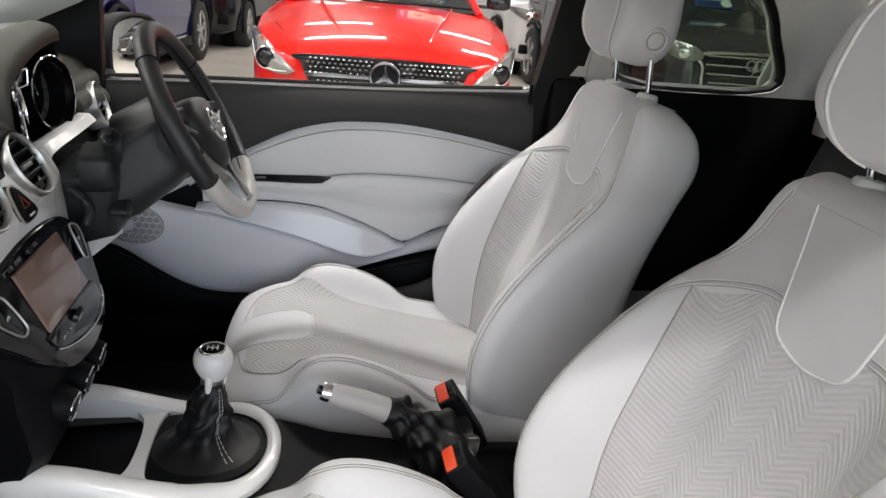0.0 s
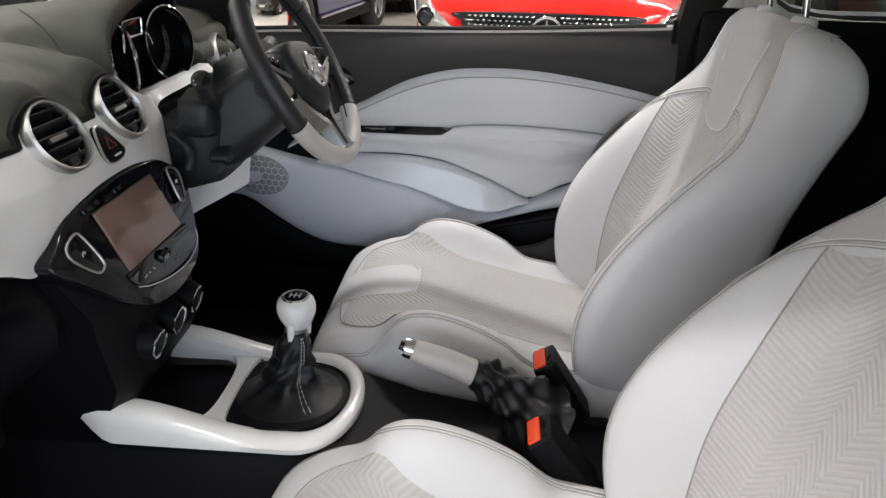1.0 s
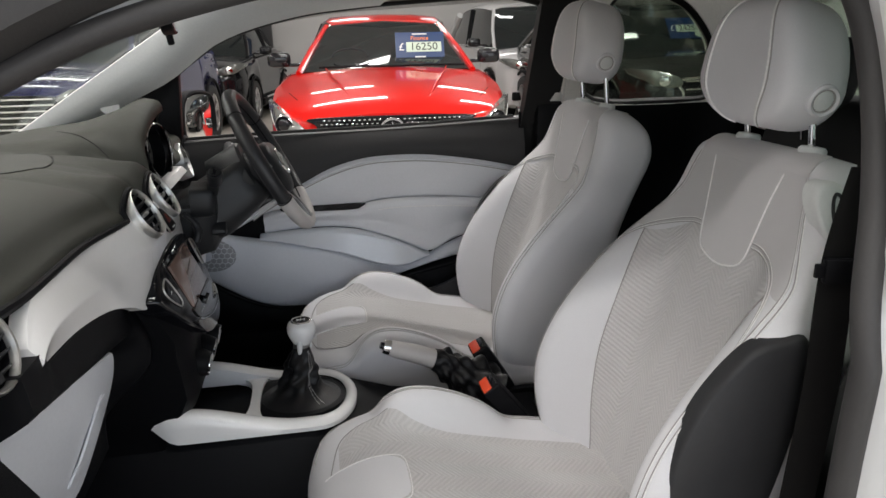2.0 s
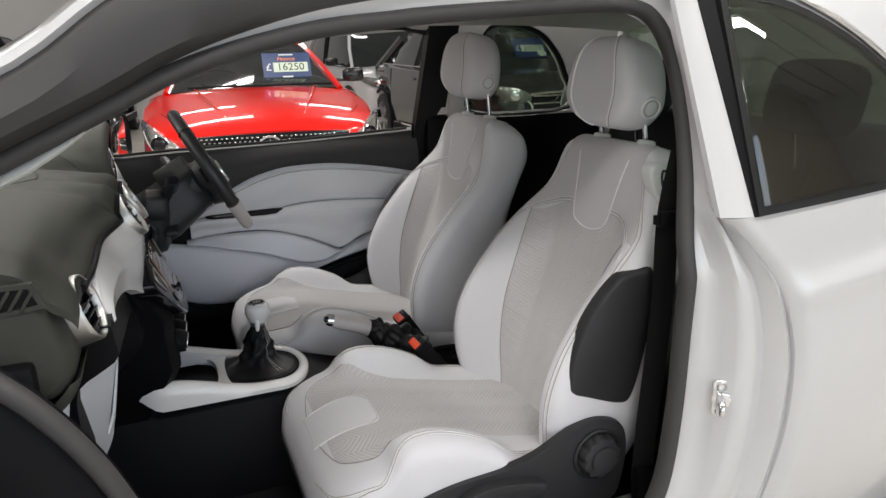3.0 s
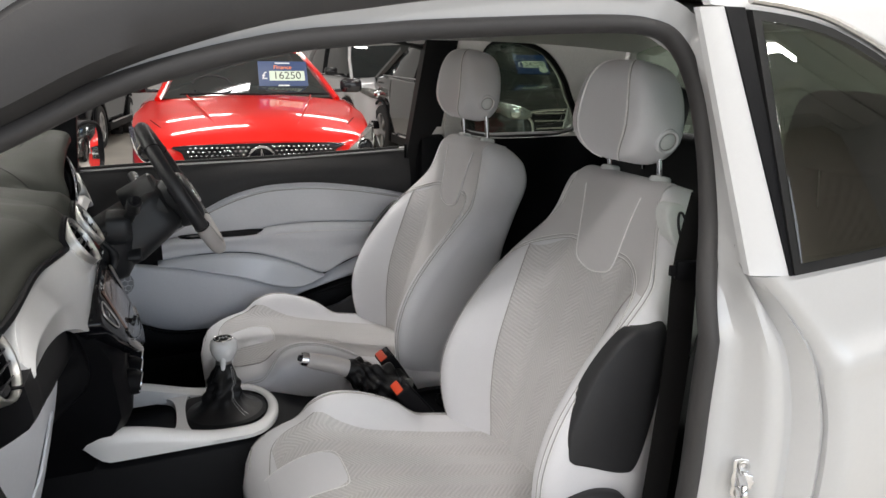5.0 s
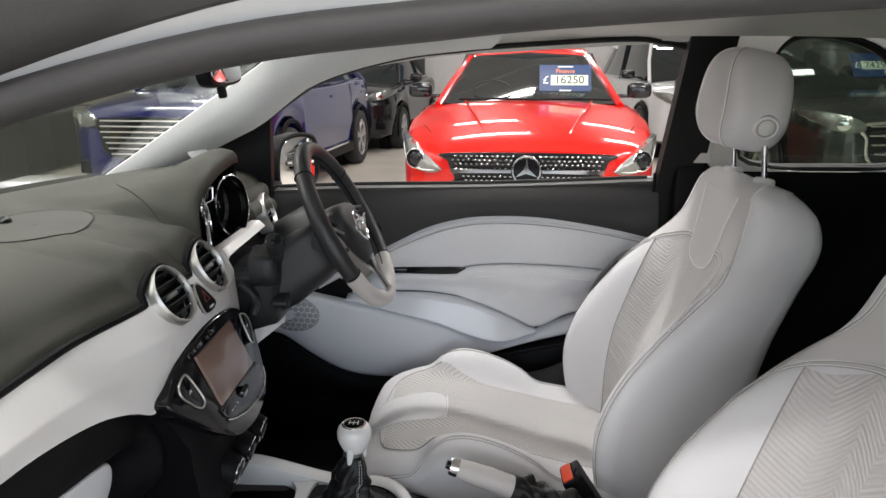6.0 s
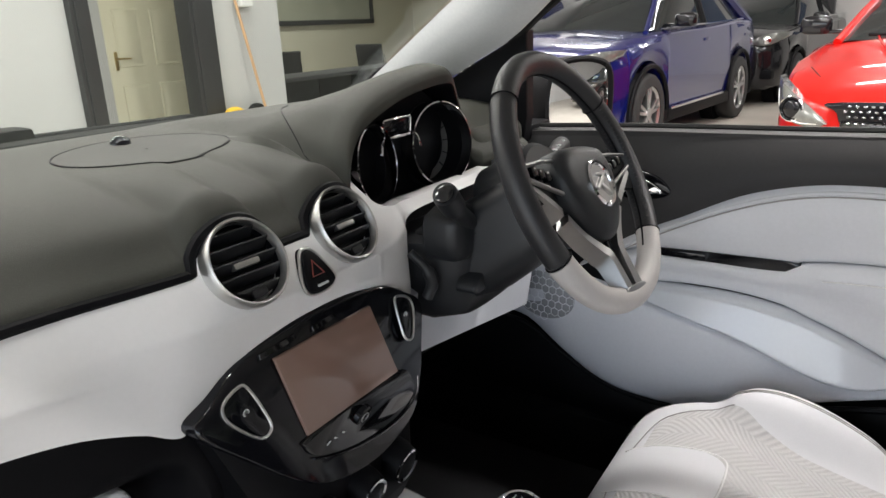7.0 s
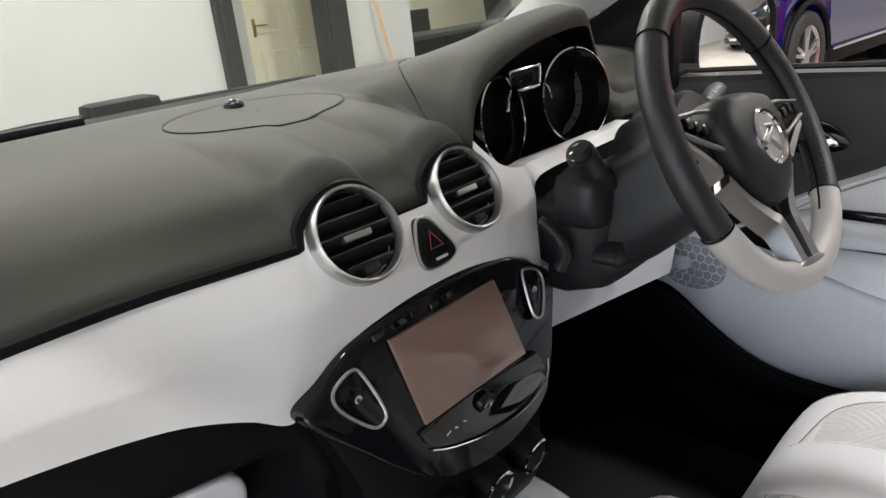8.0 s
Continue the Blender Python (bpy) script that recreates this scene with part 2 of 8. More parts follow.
def lathe(profile, n=32, m=Matrix()):
    """(radius, height) pairs turned about the local z axis."""
    rings = [[m @ Vector((r * math.cos(2 * math.pi * j / n), r * math.sin(2 * math.pi * j / n), h)) for j in range(n)] for r, h in profile]
    return loft(rings)


def ring_lathe(profile, n=32, m=Matrix()):
    """A closed profile turned about the local z axis, open in the middle."""
    rings = [[m @ Vector((r * math.cos(2 * math.pi * j / n), r * math.sin(2 * math.pi * j / n), h)) for j in range(n)] for r, h in profile]
    return loft(rings, loop=True)


def box(x0, x1, y0, y1, z0, z1, bevel=0.004, seg=2):
    bm = bmesh.new()
    bmesh.ops.create_cube(bm, size=1)
    for v in bm.verts:
        v.co = Vector(((x0 + x1) / 2 + v.co.x * (x1 - x0), (y0 + y1) / 2 + v.co.y * (y1 - y0), (z0 + z1) / 2 + v.co.z * (z1 - z0)))
    if bevel:
        bmesh.ops.bevel(bm, geom=bm.edges[:], offset=bevel, segments=seg, affect="EDGES", profile=0.6)
    bm.verts.index_update()
    out = [tuple(v.co) for v in bm.verts], [tuple(v.index for v in f.verts) for f in bm.faces]
    bm.free()
    return out


def prism(outline, place, depth, inset=0.003, steps=3):
    """A plate with a rounded front edge: outline of (a, b), place(a, b, c) gives the point, c runs from -depth (back) to 0 (front)."""
    cx = sum(p[0] for p in outline) / len(outline)
    cy = sum(p[1] for p in outline) / len(outline)
    far = max(math.hypot(p[0] - cx, p[1] - cy) for p in outline)
    rings = [[place(a, b, -depth) for a, b in outline]]
    for i in range(steps + 1):
        g = math.pi / 2 * i / steps
        s = 1 - inset * (1 - math.cos(g)) / far
        rings.append([place(cx + (a - cx) * s, cy + (b - cy) * s, -inset + inset * math.sin(g)) for a, b in outline])
    return loft(rings)


def smooth_loop(pts, n=6, closed=True):
    """A Catmull-Rom curve through pts of any dimension."""
    out = []
    k = len(pts)
    for i in range(k if closed else k - 1):
        p = [pts[(i + j) % k] if closed else pts[min(max(i + j, 0), k - 1)] for j in (-1, 0, 1, 2)]
        for s in range(n):
            t = s / n
            out.append(tuple(0.5 * (2 * b + (c - a) * t + (2 * a - 5 * b + 4 * c - d) * t * t + (3 * b - a - 3 * c + d) * t ** 3) for a, b, c, d in zip(*p)))
    if not closed:
        out.append(tuple(pts[-1]))
    return out


def curve_of(pairs):
    """A smooth function through (x, y) pairs."""
    xs, ys = [p[0] for p in pairs], [p[1] for p in pairs]
    ds = []
    for i in range(len(xs)):
        a, b = max(i - 1, 0), min(i + 1, len(xs) - 1)
        ds.append((ys[b] - ys[a]) / (xs[b] - xs[a]))

    def fn(x):
        if x <= xs[0]:
            return ys[0]
        if x >= xs[-1]:
            return ys[-1]
        i = max(j for j in range(len(xs) - 1) if xs[j] <= x)
        h = xs[i + 1] - xs[i]
        t = (x - xs[i]) / h
        return (2 * t ** 3 - 3 * t * t + 1) * ys[i] + (t ** 3 - 2 * t * t + t) * h * ds[i] + (3 * t * t - 2 * t ** 3) * ys[i + 1] + (t ** 3 - t * t) * h * ds[i + 1]
    return fn


def span(a, b, n):
    return [a + (b - a) * i / (n - 1) for i in range(n)]


def mesh_of(name, shape, material, smooth=True, angle=40):
    me = bpy.data.meshes.new(name)
    me.from_pydata([tuple(p) for p in shape[0]], [], shape[1])
    bm = bmesh.new()
    bm.from_mesh(me)
    bmesh.ops.recalc_face_normals(bm, faces=bm.faces[:])
    bm.to_mesh(me)
    bm.free()
    me.materials.append(material)
    if smooth:
        me.shade_smooth()
        me.set_sharp_from_angle(angle=radians(angle))
    return me


def part(name, shape, material, parent, label="", smooth=True, angle=40):
    ob = new(name, mesh_of(name, shape, material, smooth, angle))
    ob.parent = parent
    if label:
        ob["label"] = label
    return ob


def thing(name, label, category, place=(0, 0, 0), group="", kind=""):
    ob = new(name)
    ob.empty_display_size = 0.05
    ob.location = place
    return tagged(ob, label, category, group, kind)


def solid(name, shape, material, label, category="", kind="", group="", smooth=True, angle=40):
    return tagged(new(name, mesh_of(name, shape, material, smooth, angle)), label, category, group, kind)


def writing(text, size, m, material, parent, name="lettering", depth=0.0006):
    """Raised letters in the built-in font, as a mesh."""
    cu = bpy.data.curves.new(name, "FONT")
    cu.body, cu.size, cu.extrude, cu.align_x, cu.align_y = text, size, depth, "CENTER", "CENTER"
    tmp = new(name, cu)
    me = bpy.data.meshes.new_from_object(tmp)
    bpy.data.objects.remove(tmp)
    me.materials.clear()
    me.materials.append(material)
    me.transform(m)
    ob = new(name, me)
    ob.parent = parent
    return ob
# ---- showroom ----
solid("floor", box(-9.0, 9.0, -7.0, 14.0, -0.10, 0.0, 0), FLOORMAT, "pale grey polished concrete floor", kind="structure")
solid("ceiling", box(-9.0, 9.0, -7.0, 14.0, 4.3, 4.4, 0), ROOFMAT, "grey sheet roof", kind="structure")
solid("wall_north", box(-9.0, 9.0, 13.0, 13.2, 0, 4.3, 0), WALLPAINT, "off-white showroom wall", kind="structure")
solid("wall_east", box(8.8, 9.0, -6.0, 13.0, 0, 4.3, 0), WALLPAINT, "off-white showroom wall", kind="structure")
def cladding(x0, x1, z0, z1):
    xs = span(x0, x1, int((x1 - x0) / 0.05) + 1)
    return slab(lambda u, w: (u, -6.0 + 0.018 * math.sin(u * 2 * math.pi / 0.2), w), xs, [z0, z1], (0, -0.2, 0))


solid("wall_south", join(cladding(-9.0, -3.9, 0, 4.3), cladding(5.1, 9.0, 0, 4.3), cladding(-3.9, 5.1, 3.4, 4.3)), mat("beige sheet cladding", (0.52, 0.48, 0.42), 0.5, var=0.08, vscale=1.5), "beige corrugated wall with an open roller door", kind="structure")
solid("wall_west", join(box(-4.7, -4.5, -6.0, 2.49, 0, 4.3, 0), box(-4.7, -4.5, 2.49, 3.79, 2.25, 4.3, 0), box(-4.75, -4.5, 3.79, 4.58, 0, 4.3, 0), box(-4.7, -4.5, 4.58, 9.6, 2.5, 4.3, 0), box(-4.7, -4.5, 9.6, 13.0, 0, 4.3, 0)), WALLPAINT, "off-white wall with office openings", kind="structure")
solid("office_wall", join(box(-8.2, -8.0, 2.0, 13.0, 0, 4.3, 0), box(-8.0, -4.75, 4.38, 4.48, 0, 4.3, 0), box(-8.0, -4.7, 12.0, 12.1, 0, 4.3, 0)), OFFICEPAINT, "beige office wall", kind="structure")
solid("lobby_wall", join(box(-5.45, -5.35, 1.6, 4.38, 0, 3.0, 0), box(-5.35, -4.7, 1.6, 1.7, 0, 3.0, 0)), WALLPAINT, "plain lobby wall behind the doorway", kind="structure")
for k, y in enumerate((2.49, 3.51)):
    solid("door_post", join(box(-4.62, -4.44, y, y + (0.15 if k == 0 else 0.25), 0, 2.3, 0.006), box(-4.60, -4.42, y + 0.03, y + 0.06, 0, 2.3, 0.004)), BLACKPOST, "black steel door post", kind="structure")
door = thing("panel_door", "cream six-panel door with a brass lever", "door", (-5.30, 3.67, 0))
DM = Matrix.Translation((5.30, -3.2, 0))
part("leaf", moved(box(-5.33, -5.29, 2.80, 3.66, 0.01, 2.04, 0.003), DM), DOORCREAM, door)
for y0, y1 in ((2.90, 3.18), (3.28, 3.56)):
    for z0, z1 in ((0.18, 0.80), (0.95, 1.45), (1.60, 1.90)):
        a = smooth_loop([(y0, z0), (y1, z0), (y1, z1), (y0, z1)], 1)
        b = [(y0 + 0.03, z0 + 0.03), (y1 - 0.03, z0 + 0.03), (y1 - 0.03, z1 - 0.03), (y0 + 0.03, z1 - 0.03)]
        part("door_panel", moved(loft([[(-5.292, y, z) for y, z in a], [(-5.282, y + (0.008 if y < (y0 + y1) / 2 else -0.008), z + (0.008 if z < (z0 + z1) / 2 else -0.008)) for y, z in a], [(-5.286, y, z) for y, z in b], [(-5.281, y + (0.01 if y < (y0 + y1) / 2 else -0.01), z + (0.01 if z < (z0 + z1) / 2 else -0.01)) for y, z in b]]), DM), DOORCREAM, door)
part("lever_handle", moved(join(box(-5.29, -5.280, 2.865, 2.895, 0.93, 1.09, 0.003), tube([(-5.28, 2.88, 1.03), (-5.245, 2.88, 1.03), (-5.235, 2.89, 1.03), (-5.235, 2.99, 1.028)], 0.008, 8)), DM), mat("aged brass", (0.45, 0.33, 0.14), 0.35, metal=0.9), door, "brass lever handle")
solid("door_frame", join(box(-5.345, -5.28, 3.17, 3.265, 0, 2.12, 0.003), box(-5.345, -5.28, 4.135, 4.23, 0, 2.12, 0.003), box(-5.345, -5.28, 3.17, 4.23, 2.05, 2.13, 0.003)), WALLPAINT, "white door frame", kind="structure")
# broom, wet-floor disc, dispenser
broom = thing("broom", "broom with a pale wooden handle leaning on the wall", "broom", (-4.40, 4.14, 0))
part("handle", tube([(0.10, 0.06, 0.10), (-0.06, -0.12, 1.52)], 0.013, 10), WOOD, broom)
part("head", box(0.02, 0.20, -0.14, 0.28, 0.0, 0.10, 0.02), BLACKPLASTIC, broom)
disc = lambda x, y, z, r: lathe([(r * 0.2, -0.03), (r * 0.9, -0.03), (r, -0.015), (r, 0.015), (r * 0.9, 0.03), (r * 0.2, 0.03)], 28, pose(x, y, z, 0, 90))
solid("yellow_dustpan", join(disc(-4.36, 3.78, 0.44, 0.150), box(-4.39, -4.33, 3.66, 3.90, 0.0, 0.42, 0.02)), YELLOW, "round-topped yellow plastic dustpan on the floor", "dustpan")
solid("black_dustpan", join(disc(-4.40, 4.08, 0.47, 0.12), box(-4.42, -4.37, 3.99, 4.17, 0.0, 0.45, 0.02)), BLACKPLASTIC, "black plastic dustpan against the wall", "dustpan")
solid("soap_dispenser", box(-4.50, -4.40, 4.05, 4.19, 1.42, 1.62, 0.02, 3), WHITEPLASTIC, "white soap dispenser fixed on the wall", "dispenser")
# office: counter, chairs, screens, window frame
counter = thing("counter", "low dark grey panelled counter", "counter", (-5.0, 7.0, 0))
part("top", box(-0.35, 0.25, -2.2, 2.4, 0.70, 0.74, 0.006), CHAIRBLACK, counter)
for j in range(8):
    part("panel", box(0.16, 0.20, -2.15 + 0.56 * j, -2.15 + 0.56 * j + 0.545, 0.03, 0.70, 0.006), BLACKPLASTIC, counter)


def office_chair(place, turn, label):
    c = thing("visitor_chair", label, "chair", (0, 0, 0), group="office chairs")
    part("seat", box(-0.24, 0.24, -0.23, 0.23, 0.42, 0.49, 0.03, 3), CHAIRBLACK, c)
    part("backrest", moved(box(-0.025, 0.025, -0.24, 0.24, 0, 0.40, 0.02, 3), pose(-0.24, 0, 0.56, 0, -8)), CHAIRBLACK, c)
    for sy in (-1, 1):
        part("leg", tube(smooth_loop([(-0.24, sy * 0.25, 0.80), (-0.22, sy * 0.25, 0.45), (-0.26, sy * 0.25, 0.0)], 4, False), 0.012, 8), CHROME, c)
        part("leg", tube(smooth_loop([(-0.22, sy * 0.25, 0.66), (0.2, sy * 0.25, 0.66), (0.24, sy * 0.25, 0.4), (0.25, sy * 0.25, 0.0)], 4, False), 0.012, 8), CHROME, c)
    c.matrix_world = pose(*place, 0, 0, turn)
    return c


office_chair((-6.3, 6.3, 0), 150, "black padded visitor chair with a bright metal frame")
office_chair((-6.6, 8.9, 0), 95, "black padded visitor chair with a bright metal frame")
desk = thing("office_desk", "dark desk crowded with office machines", "desk", (-6.9, 5.6, 0))
part("top", box(-0.4, 0.4, -0.7, 0.6, 0.72, 0.76, 0.006), BLACKPLASTIC, desk)
part("pedestal", box(-0.35, 0.35, -0.6, 0.5, 0.0, 0.72, 0.006), BLACKPLASTIC, desk)
solid("printer", join(box(-7.1, -6.7, 5.3, 5.75, 0.76, 1.02, 0.03, 3), box(-7.0, -6.75, 5.35, 5.7, 1.02, 1.10, 0.02)), BLACKPLASTIC, "black desk printer in the office", "printer")
solid("desk_phone", join(box(-6.85, -6.65, 5.9, 6.1, 0.76, 0.90, 0.02), box(-6.84, -6.72, 5.93, 6.0, 0.90, 1.0, 0.02)), BLACKPLASTIC, "black desk telephone in the office", "telephone")
solid("red_folder", box(-6.75, -6.5, 5.0, 5.5, 0.765, 0.82, 0.004), mat("dark red card", (0.25, 0.02, 0.02), 0.6), "dark red folder on the desk", "folder")
fit = thing("office_strip_light", "lit strip light under the office ceiling", "light", (-6.4, 7.2, 3.77))
part("housing", box(-0.06, 0.06, -0.78, 0.78, 0.0, 0.10, 0.01), WHITEPLASTIC, fit)
for q in (-1, 1):
    part("hanger", box(-0.01, 0.01, q * 0.51 - 0.01, q * 0.51 + 0.01, 0.10, 0.53, 0), STEEL, fit)
part("tube", tube([(0, -0.74, -0.03), (0, 0.74, -0.03)], 0.02, 10), TUBEGLOW, fit)
# assumed fitting round the lobby's added lamp, out of view
fit = thing("lobby_light", "small unseen ceiling light added to brighten the lobby", "light", (-5.05, 3.05, 2.78))
part("housing", box(-0.08, 0.08, -0.32, 0.32, 0.0, 0.06, 0.01), WHITEPLASTIC, fit)
part("hanger", box(-0.01, 0.01, -0.01, 0.01, 0.06, 1.52, 0), STEEL, fit)
part("tube", tube([(0, -0.28, -0.02), (0, 0.28, -0.02)], 0.015, 10), TUBEGLOW, fit)
wfr = thing("office_window", "black framed office window", "window", (-7.98, 9.3, 1.9))
for b in (box(-0.02, 0.04, -1.3, 1.3, -0.62, -0.54, 0.004), box(-0.02, 0.04, -1.3, 1.3, 0.54, 0.62, 0.004), box(-0.02, 0.04, -1.3, -1.22, -0.62, 0.62, 0.004), box(-0.02, 0.04, 1.22, 1.3, -0.62, 0.62, 0.004)):
    part("frame_bar", b, BLACKPOST, wfr)
part("pane", box(0.0, 0.006, -1.22, 1.22, -0.54, 0.54, 0), mat("shaded window", (0.30, 0.30, 0.24), 0.2, var=0.1), wfr)
solid("black_duct", box(-8.0, -7.9, 5.75, 5.95, 0.0, 3.2, 0.01), BLACKPOST, "black wall duct", kind="structure")
solid("steel_column", box(-0.62, -0.42, 12.6, 12.9, 0, 4.3, 0.01), BLACKPOST, "black steel column", kind="structure")
solid("wall_poster", box(0.05, 0.90, 12.96, 12.99, 1.75, 2.75, 0.004), SIGNBLUE, "blue poster on the wall", "poster")
for tx, ty in TUBES:
    t = thing("tube_fitting", "lit fluorescent tube fitting under the roof", "light", (tx, ty, 4.1), group="tube lights")
    part("housing", box(-0.78, 0.78, -0.06, 0.06, 0.0, 0.2, 0.01), WHITEPLASTIC, t)
    part("tube", tube([(-0.74, 0, -0.03), (0.74, 0, -0.03)], 0.02, 10), TUBEGLOW, t)
for j in range(18):
    solid("roof_purlin", box(-9.0, 9.0, -6.4 + 1.15 * j, -6.34 + 1.15 * j, 4.18, 4.3, 0), ROOFMAT, "steel roof purlin", kind="structure")
# ---- the white car: x runs to its rear, y to its driver's side ----
APERTURE = smooth_loop([(-0.38, 1.06), (-0.2, 1.15), (-0.02, 1.234), (0.109, 1.293), (0.27, 1.335), (0.41, 1.352), (0.514, 1.361), (0.75, 1.374), (0.846, 1.371), (0.893, 1.348), (0.918, 1.285), (0.92, 1.19), (0.904, 1.085), (0.875, 0.97), (0.866, 0.845), (0.86, 0.67), (0.84, 0.52), (0.79, 0.44), (0.70, 0.40), (0.2, 0.39), (0.06, 0.42), (0.0, 0.62), (-0.03, 0.70), (-0.065, 0.79), (-0.11, 0.87), (-0.165, 0.935), (-0.27, 1.0), (-0.37, 1.035)], 5)


def side_y(z):
    """Half width of the car at the door opening."""
    return 0.76 if z < 0.92 else 0.76 - 0.38 * (z - 0.92)


def skin_y(z):
    """Half width of the outer skin."""
    return 0.845 - 0.03 * ((z - 0.75) / 0.3) ** 2 if z < 1.03 else 0.82 - 0.42 * (z - 1.03)


def outward(path, i):
    a, b = path[i - 1], path[(i + 1) % len(path)]
    dx, dz = b[0] - a[0], b[1] - a[1]
    h = math.hypot(dx, dz)
    return -dz / h, dx / h


def ease(a, b, x):
    t = min(max((x - a) / (b - a), 0), 1)
    return t * t * (3 - 2 * t)


def frame_loft(sections, s=-1, pick=None):
    """Sweeps cross-sections (outward in the opening's plane, outward from the car) round the door opening."""
    rings = []
    for i, (x, z) in enumerate(APERTURE):
        if pick and not pick(x, z):
            continue
        nx, nz = outward(APERTURE, i)
        rings.append([(x + nx * o, s * (side_y(z) + d), z + nz * o) for o, d in sections(x, z)])
    return rings


def strip_section(x, z):
    return [(0.0135 * math.cos(a) - 0.0035, 0.018 * math.sin(a) - 0.002) for a in [2 * math.pi * j / 12 for j in range(12)]]


def skin_edge(x):
    """Where the outer skin begins (outward in the opening's plane, outward from the car)."""
    return 0.040 - 0.032 * ease(0.12, -0.08, x), 0.008 + 0.022 * ease(0.26, 0.02, x) + 0.03 * ease(0.0, -0.35, x)


def flange(x):
    """Outer edge of the painted flange, which runs out towards the windscreen."""
    k = min(max((0.62 - x) / 0.60, 0), 1)
    return 0.042 - 0.034 * k, 0.010 - 0.004 * k


def gutter_section(x, z):
    a, b = flange(x)
    o, d = skin_edge(x)
    return [(a - 0.003, b - 0.008), (a - 0.001, b + 0.006), (a + 0.014, d + 0.016), (o + 0.032, d + 0.026), (o + 0.064, d + 0.014), (o + 0.076, d - 0.008), (o + 0.04, d - 0.03)]


def pillar_skin_section(x, z):
    o, d = skin_edge(x)
    return [(o + 0.072, d - 0.004), (o + 0.080, d + 0.006), (o + 0.090, d + 0.002), (o + 0.098, d - 0.03), (o + 0.099, d - 0.10)]


# where the rear wing begins, by height
SEAMX = curve_of([(0.30, 1.005), (0.40, 1.026), (0.49, 1.041), (0.58, 1.051), (0.667, 1.054), (0.749, 1.05), (0.794, 1.044), (0.851, 1.027), (0.894, 1.01), (0.928, 0.987), (0.976, 0.945), (1.03, 0.888)])
# section of the painted rear jamb: share of the way to the wing, share of the way out to its skin
JAMB = [(0.0, -0.20), (0.04, -0.08), (0.10, 0.05), (0.20, 0.09), (0.28, 0.13), (0.35, 0.29), (0.40, 0.53), (0.45, 0.64), (0.53, 0.67), (0.61, 0.65), (0.68, 0.53), (0.75, 0.52), (0.81, 0.70), (0.88, 0.88), (1.0, 0.74)]


def jamb_rings():
    rings = []
    for i, (x, z) in enumerate(APERTURE):
        if x < 0.15 and z < 1.045:
            continue
        nx, nz = outward(APERTURE, i)
        k = ease(1.36, 1.29, z) * ease(0.5, 0.8, x)
        flat = ease(1.0, 1.09, z)
        o, d = flange(x)
        top = [(-0.012, -0.03), (-0.002, -0.012), (0.006, 0.0)] + [(0.006 + (o - 0.006) * t, d * (t ** 1.25)) for t in (0.08, 0.16, 0.25, 0.35, 0.45, 0.55, 0.65, 0.75, 0.84, 0.92, 0.97, 1.0)]
        out = skin_y(z) - side_y(z)
        wide = SEAMX(min(max(z, 0.30), 1.03)) + 0.006 - x if z < 1.03 else 0.892 - x
        rings.append([(x + nx * a * (1 - k) + wide * f * k, -side_y(z) - b * (1 - k) - (g + (0.76 * f - g) * flat) * out * k, z + nz * a * (1 - k)) for (a, b), (f, g) in zip(top, JAMB)])
    return rings


car = thing("city_car", "small white three-door hatchback with its passenger door open", "car", (0.3, 0, 0))
INV = Matrix.Translation((-0.3, 0, 0))


def car_part(name, shape, material, label="", **k):
    return part(name, moved(shape, INV), material, car, label, **k)


front_low = lambda x, z: x < 0.15 and z < 1.045
car_part("door_jamb", loft(jamb_rings(), closed=False), BODYWHITE, "white painted door opening with rolled edges")
car_part("door_seal", loft(frame_loft(strip_section), loop=True), RUBBER, "grey black rubber door seal")
upper = lambda x, z: z > 1.08 and x < 0.84
car_part("outer_seal", loft(frame_loft(gutter_section, pick=upper)), RUBBER, "broad dark rubber outer seal along the roof edge")
car_part("roof_edge", loft(frame_loft(pillar_skin_section, pick=upper), closed=False), BODYWHITE)
rings = frame_loft(lambda x, z: [(-0.015, -0.02), (0.01, -0.004), (0.05, 0.012), (0.10, 0.012), (0.14, 0.0), (0.16, -0.03)], pick=front_low)
car_part("hinge_pillar", loft(rings, closed=False), BLACKPLASTIC, "black covered hinge pillar")
# driver's side: the same opening, seen from inside
car_part("driver_seal", tube([(x, side_y(z) - 0.004, z - 0.002) for x, z in APERTURE if z > 1.10 and x < 0.86], 0.006, 8), BLACKRUBBER, "thin black rubber door seal")
# sill and floor
car_part("sill", box(-0.1, 0.95, -0.80, -0.70, 0.22, 0.385, 0.02), BODYWHITE)
car_part("driver_sill", box(-0.62, 0.95, 0.69, 0.80, 0.22, 0.42, 0.02), BLACKPLASTIC)
car_part("floor_carpet", box(-0.62, 1.5, -0.72, 0.72, 0.25, 0.30, 0.01), CARPET, "black carpet floor")
car_part("kick_panel", box(-0.60, -0.12, -0.74, -0.70, 0.3, 0.94, 0.01), BLACKPLASTIC)
car_part("driver_kick_panel", box(-0.60, -0.14, 0.735, 0.76, 0.3, 0.99, 0.01), BLACKPLASTIC)
car_part("bulkhead", box(-0.64, -0.56, -0.74, 0.74, 0.28, 1.0, 0.02), CARPET)
# rear quarter outside
WINLOW = curve_of([(0.90, 1.027), (1.12, 1.038), (1.35, 1.053), (1.60, 1.075)])
WINTOP = curve_of([(0.90, 1.398), (1.05, 1.385), (1.14, 1.362), (1.26, 1.30), (1.395, 1.19), (1.52, 1.075)])


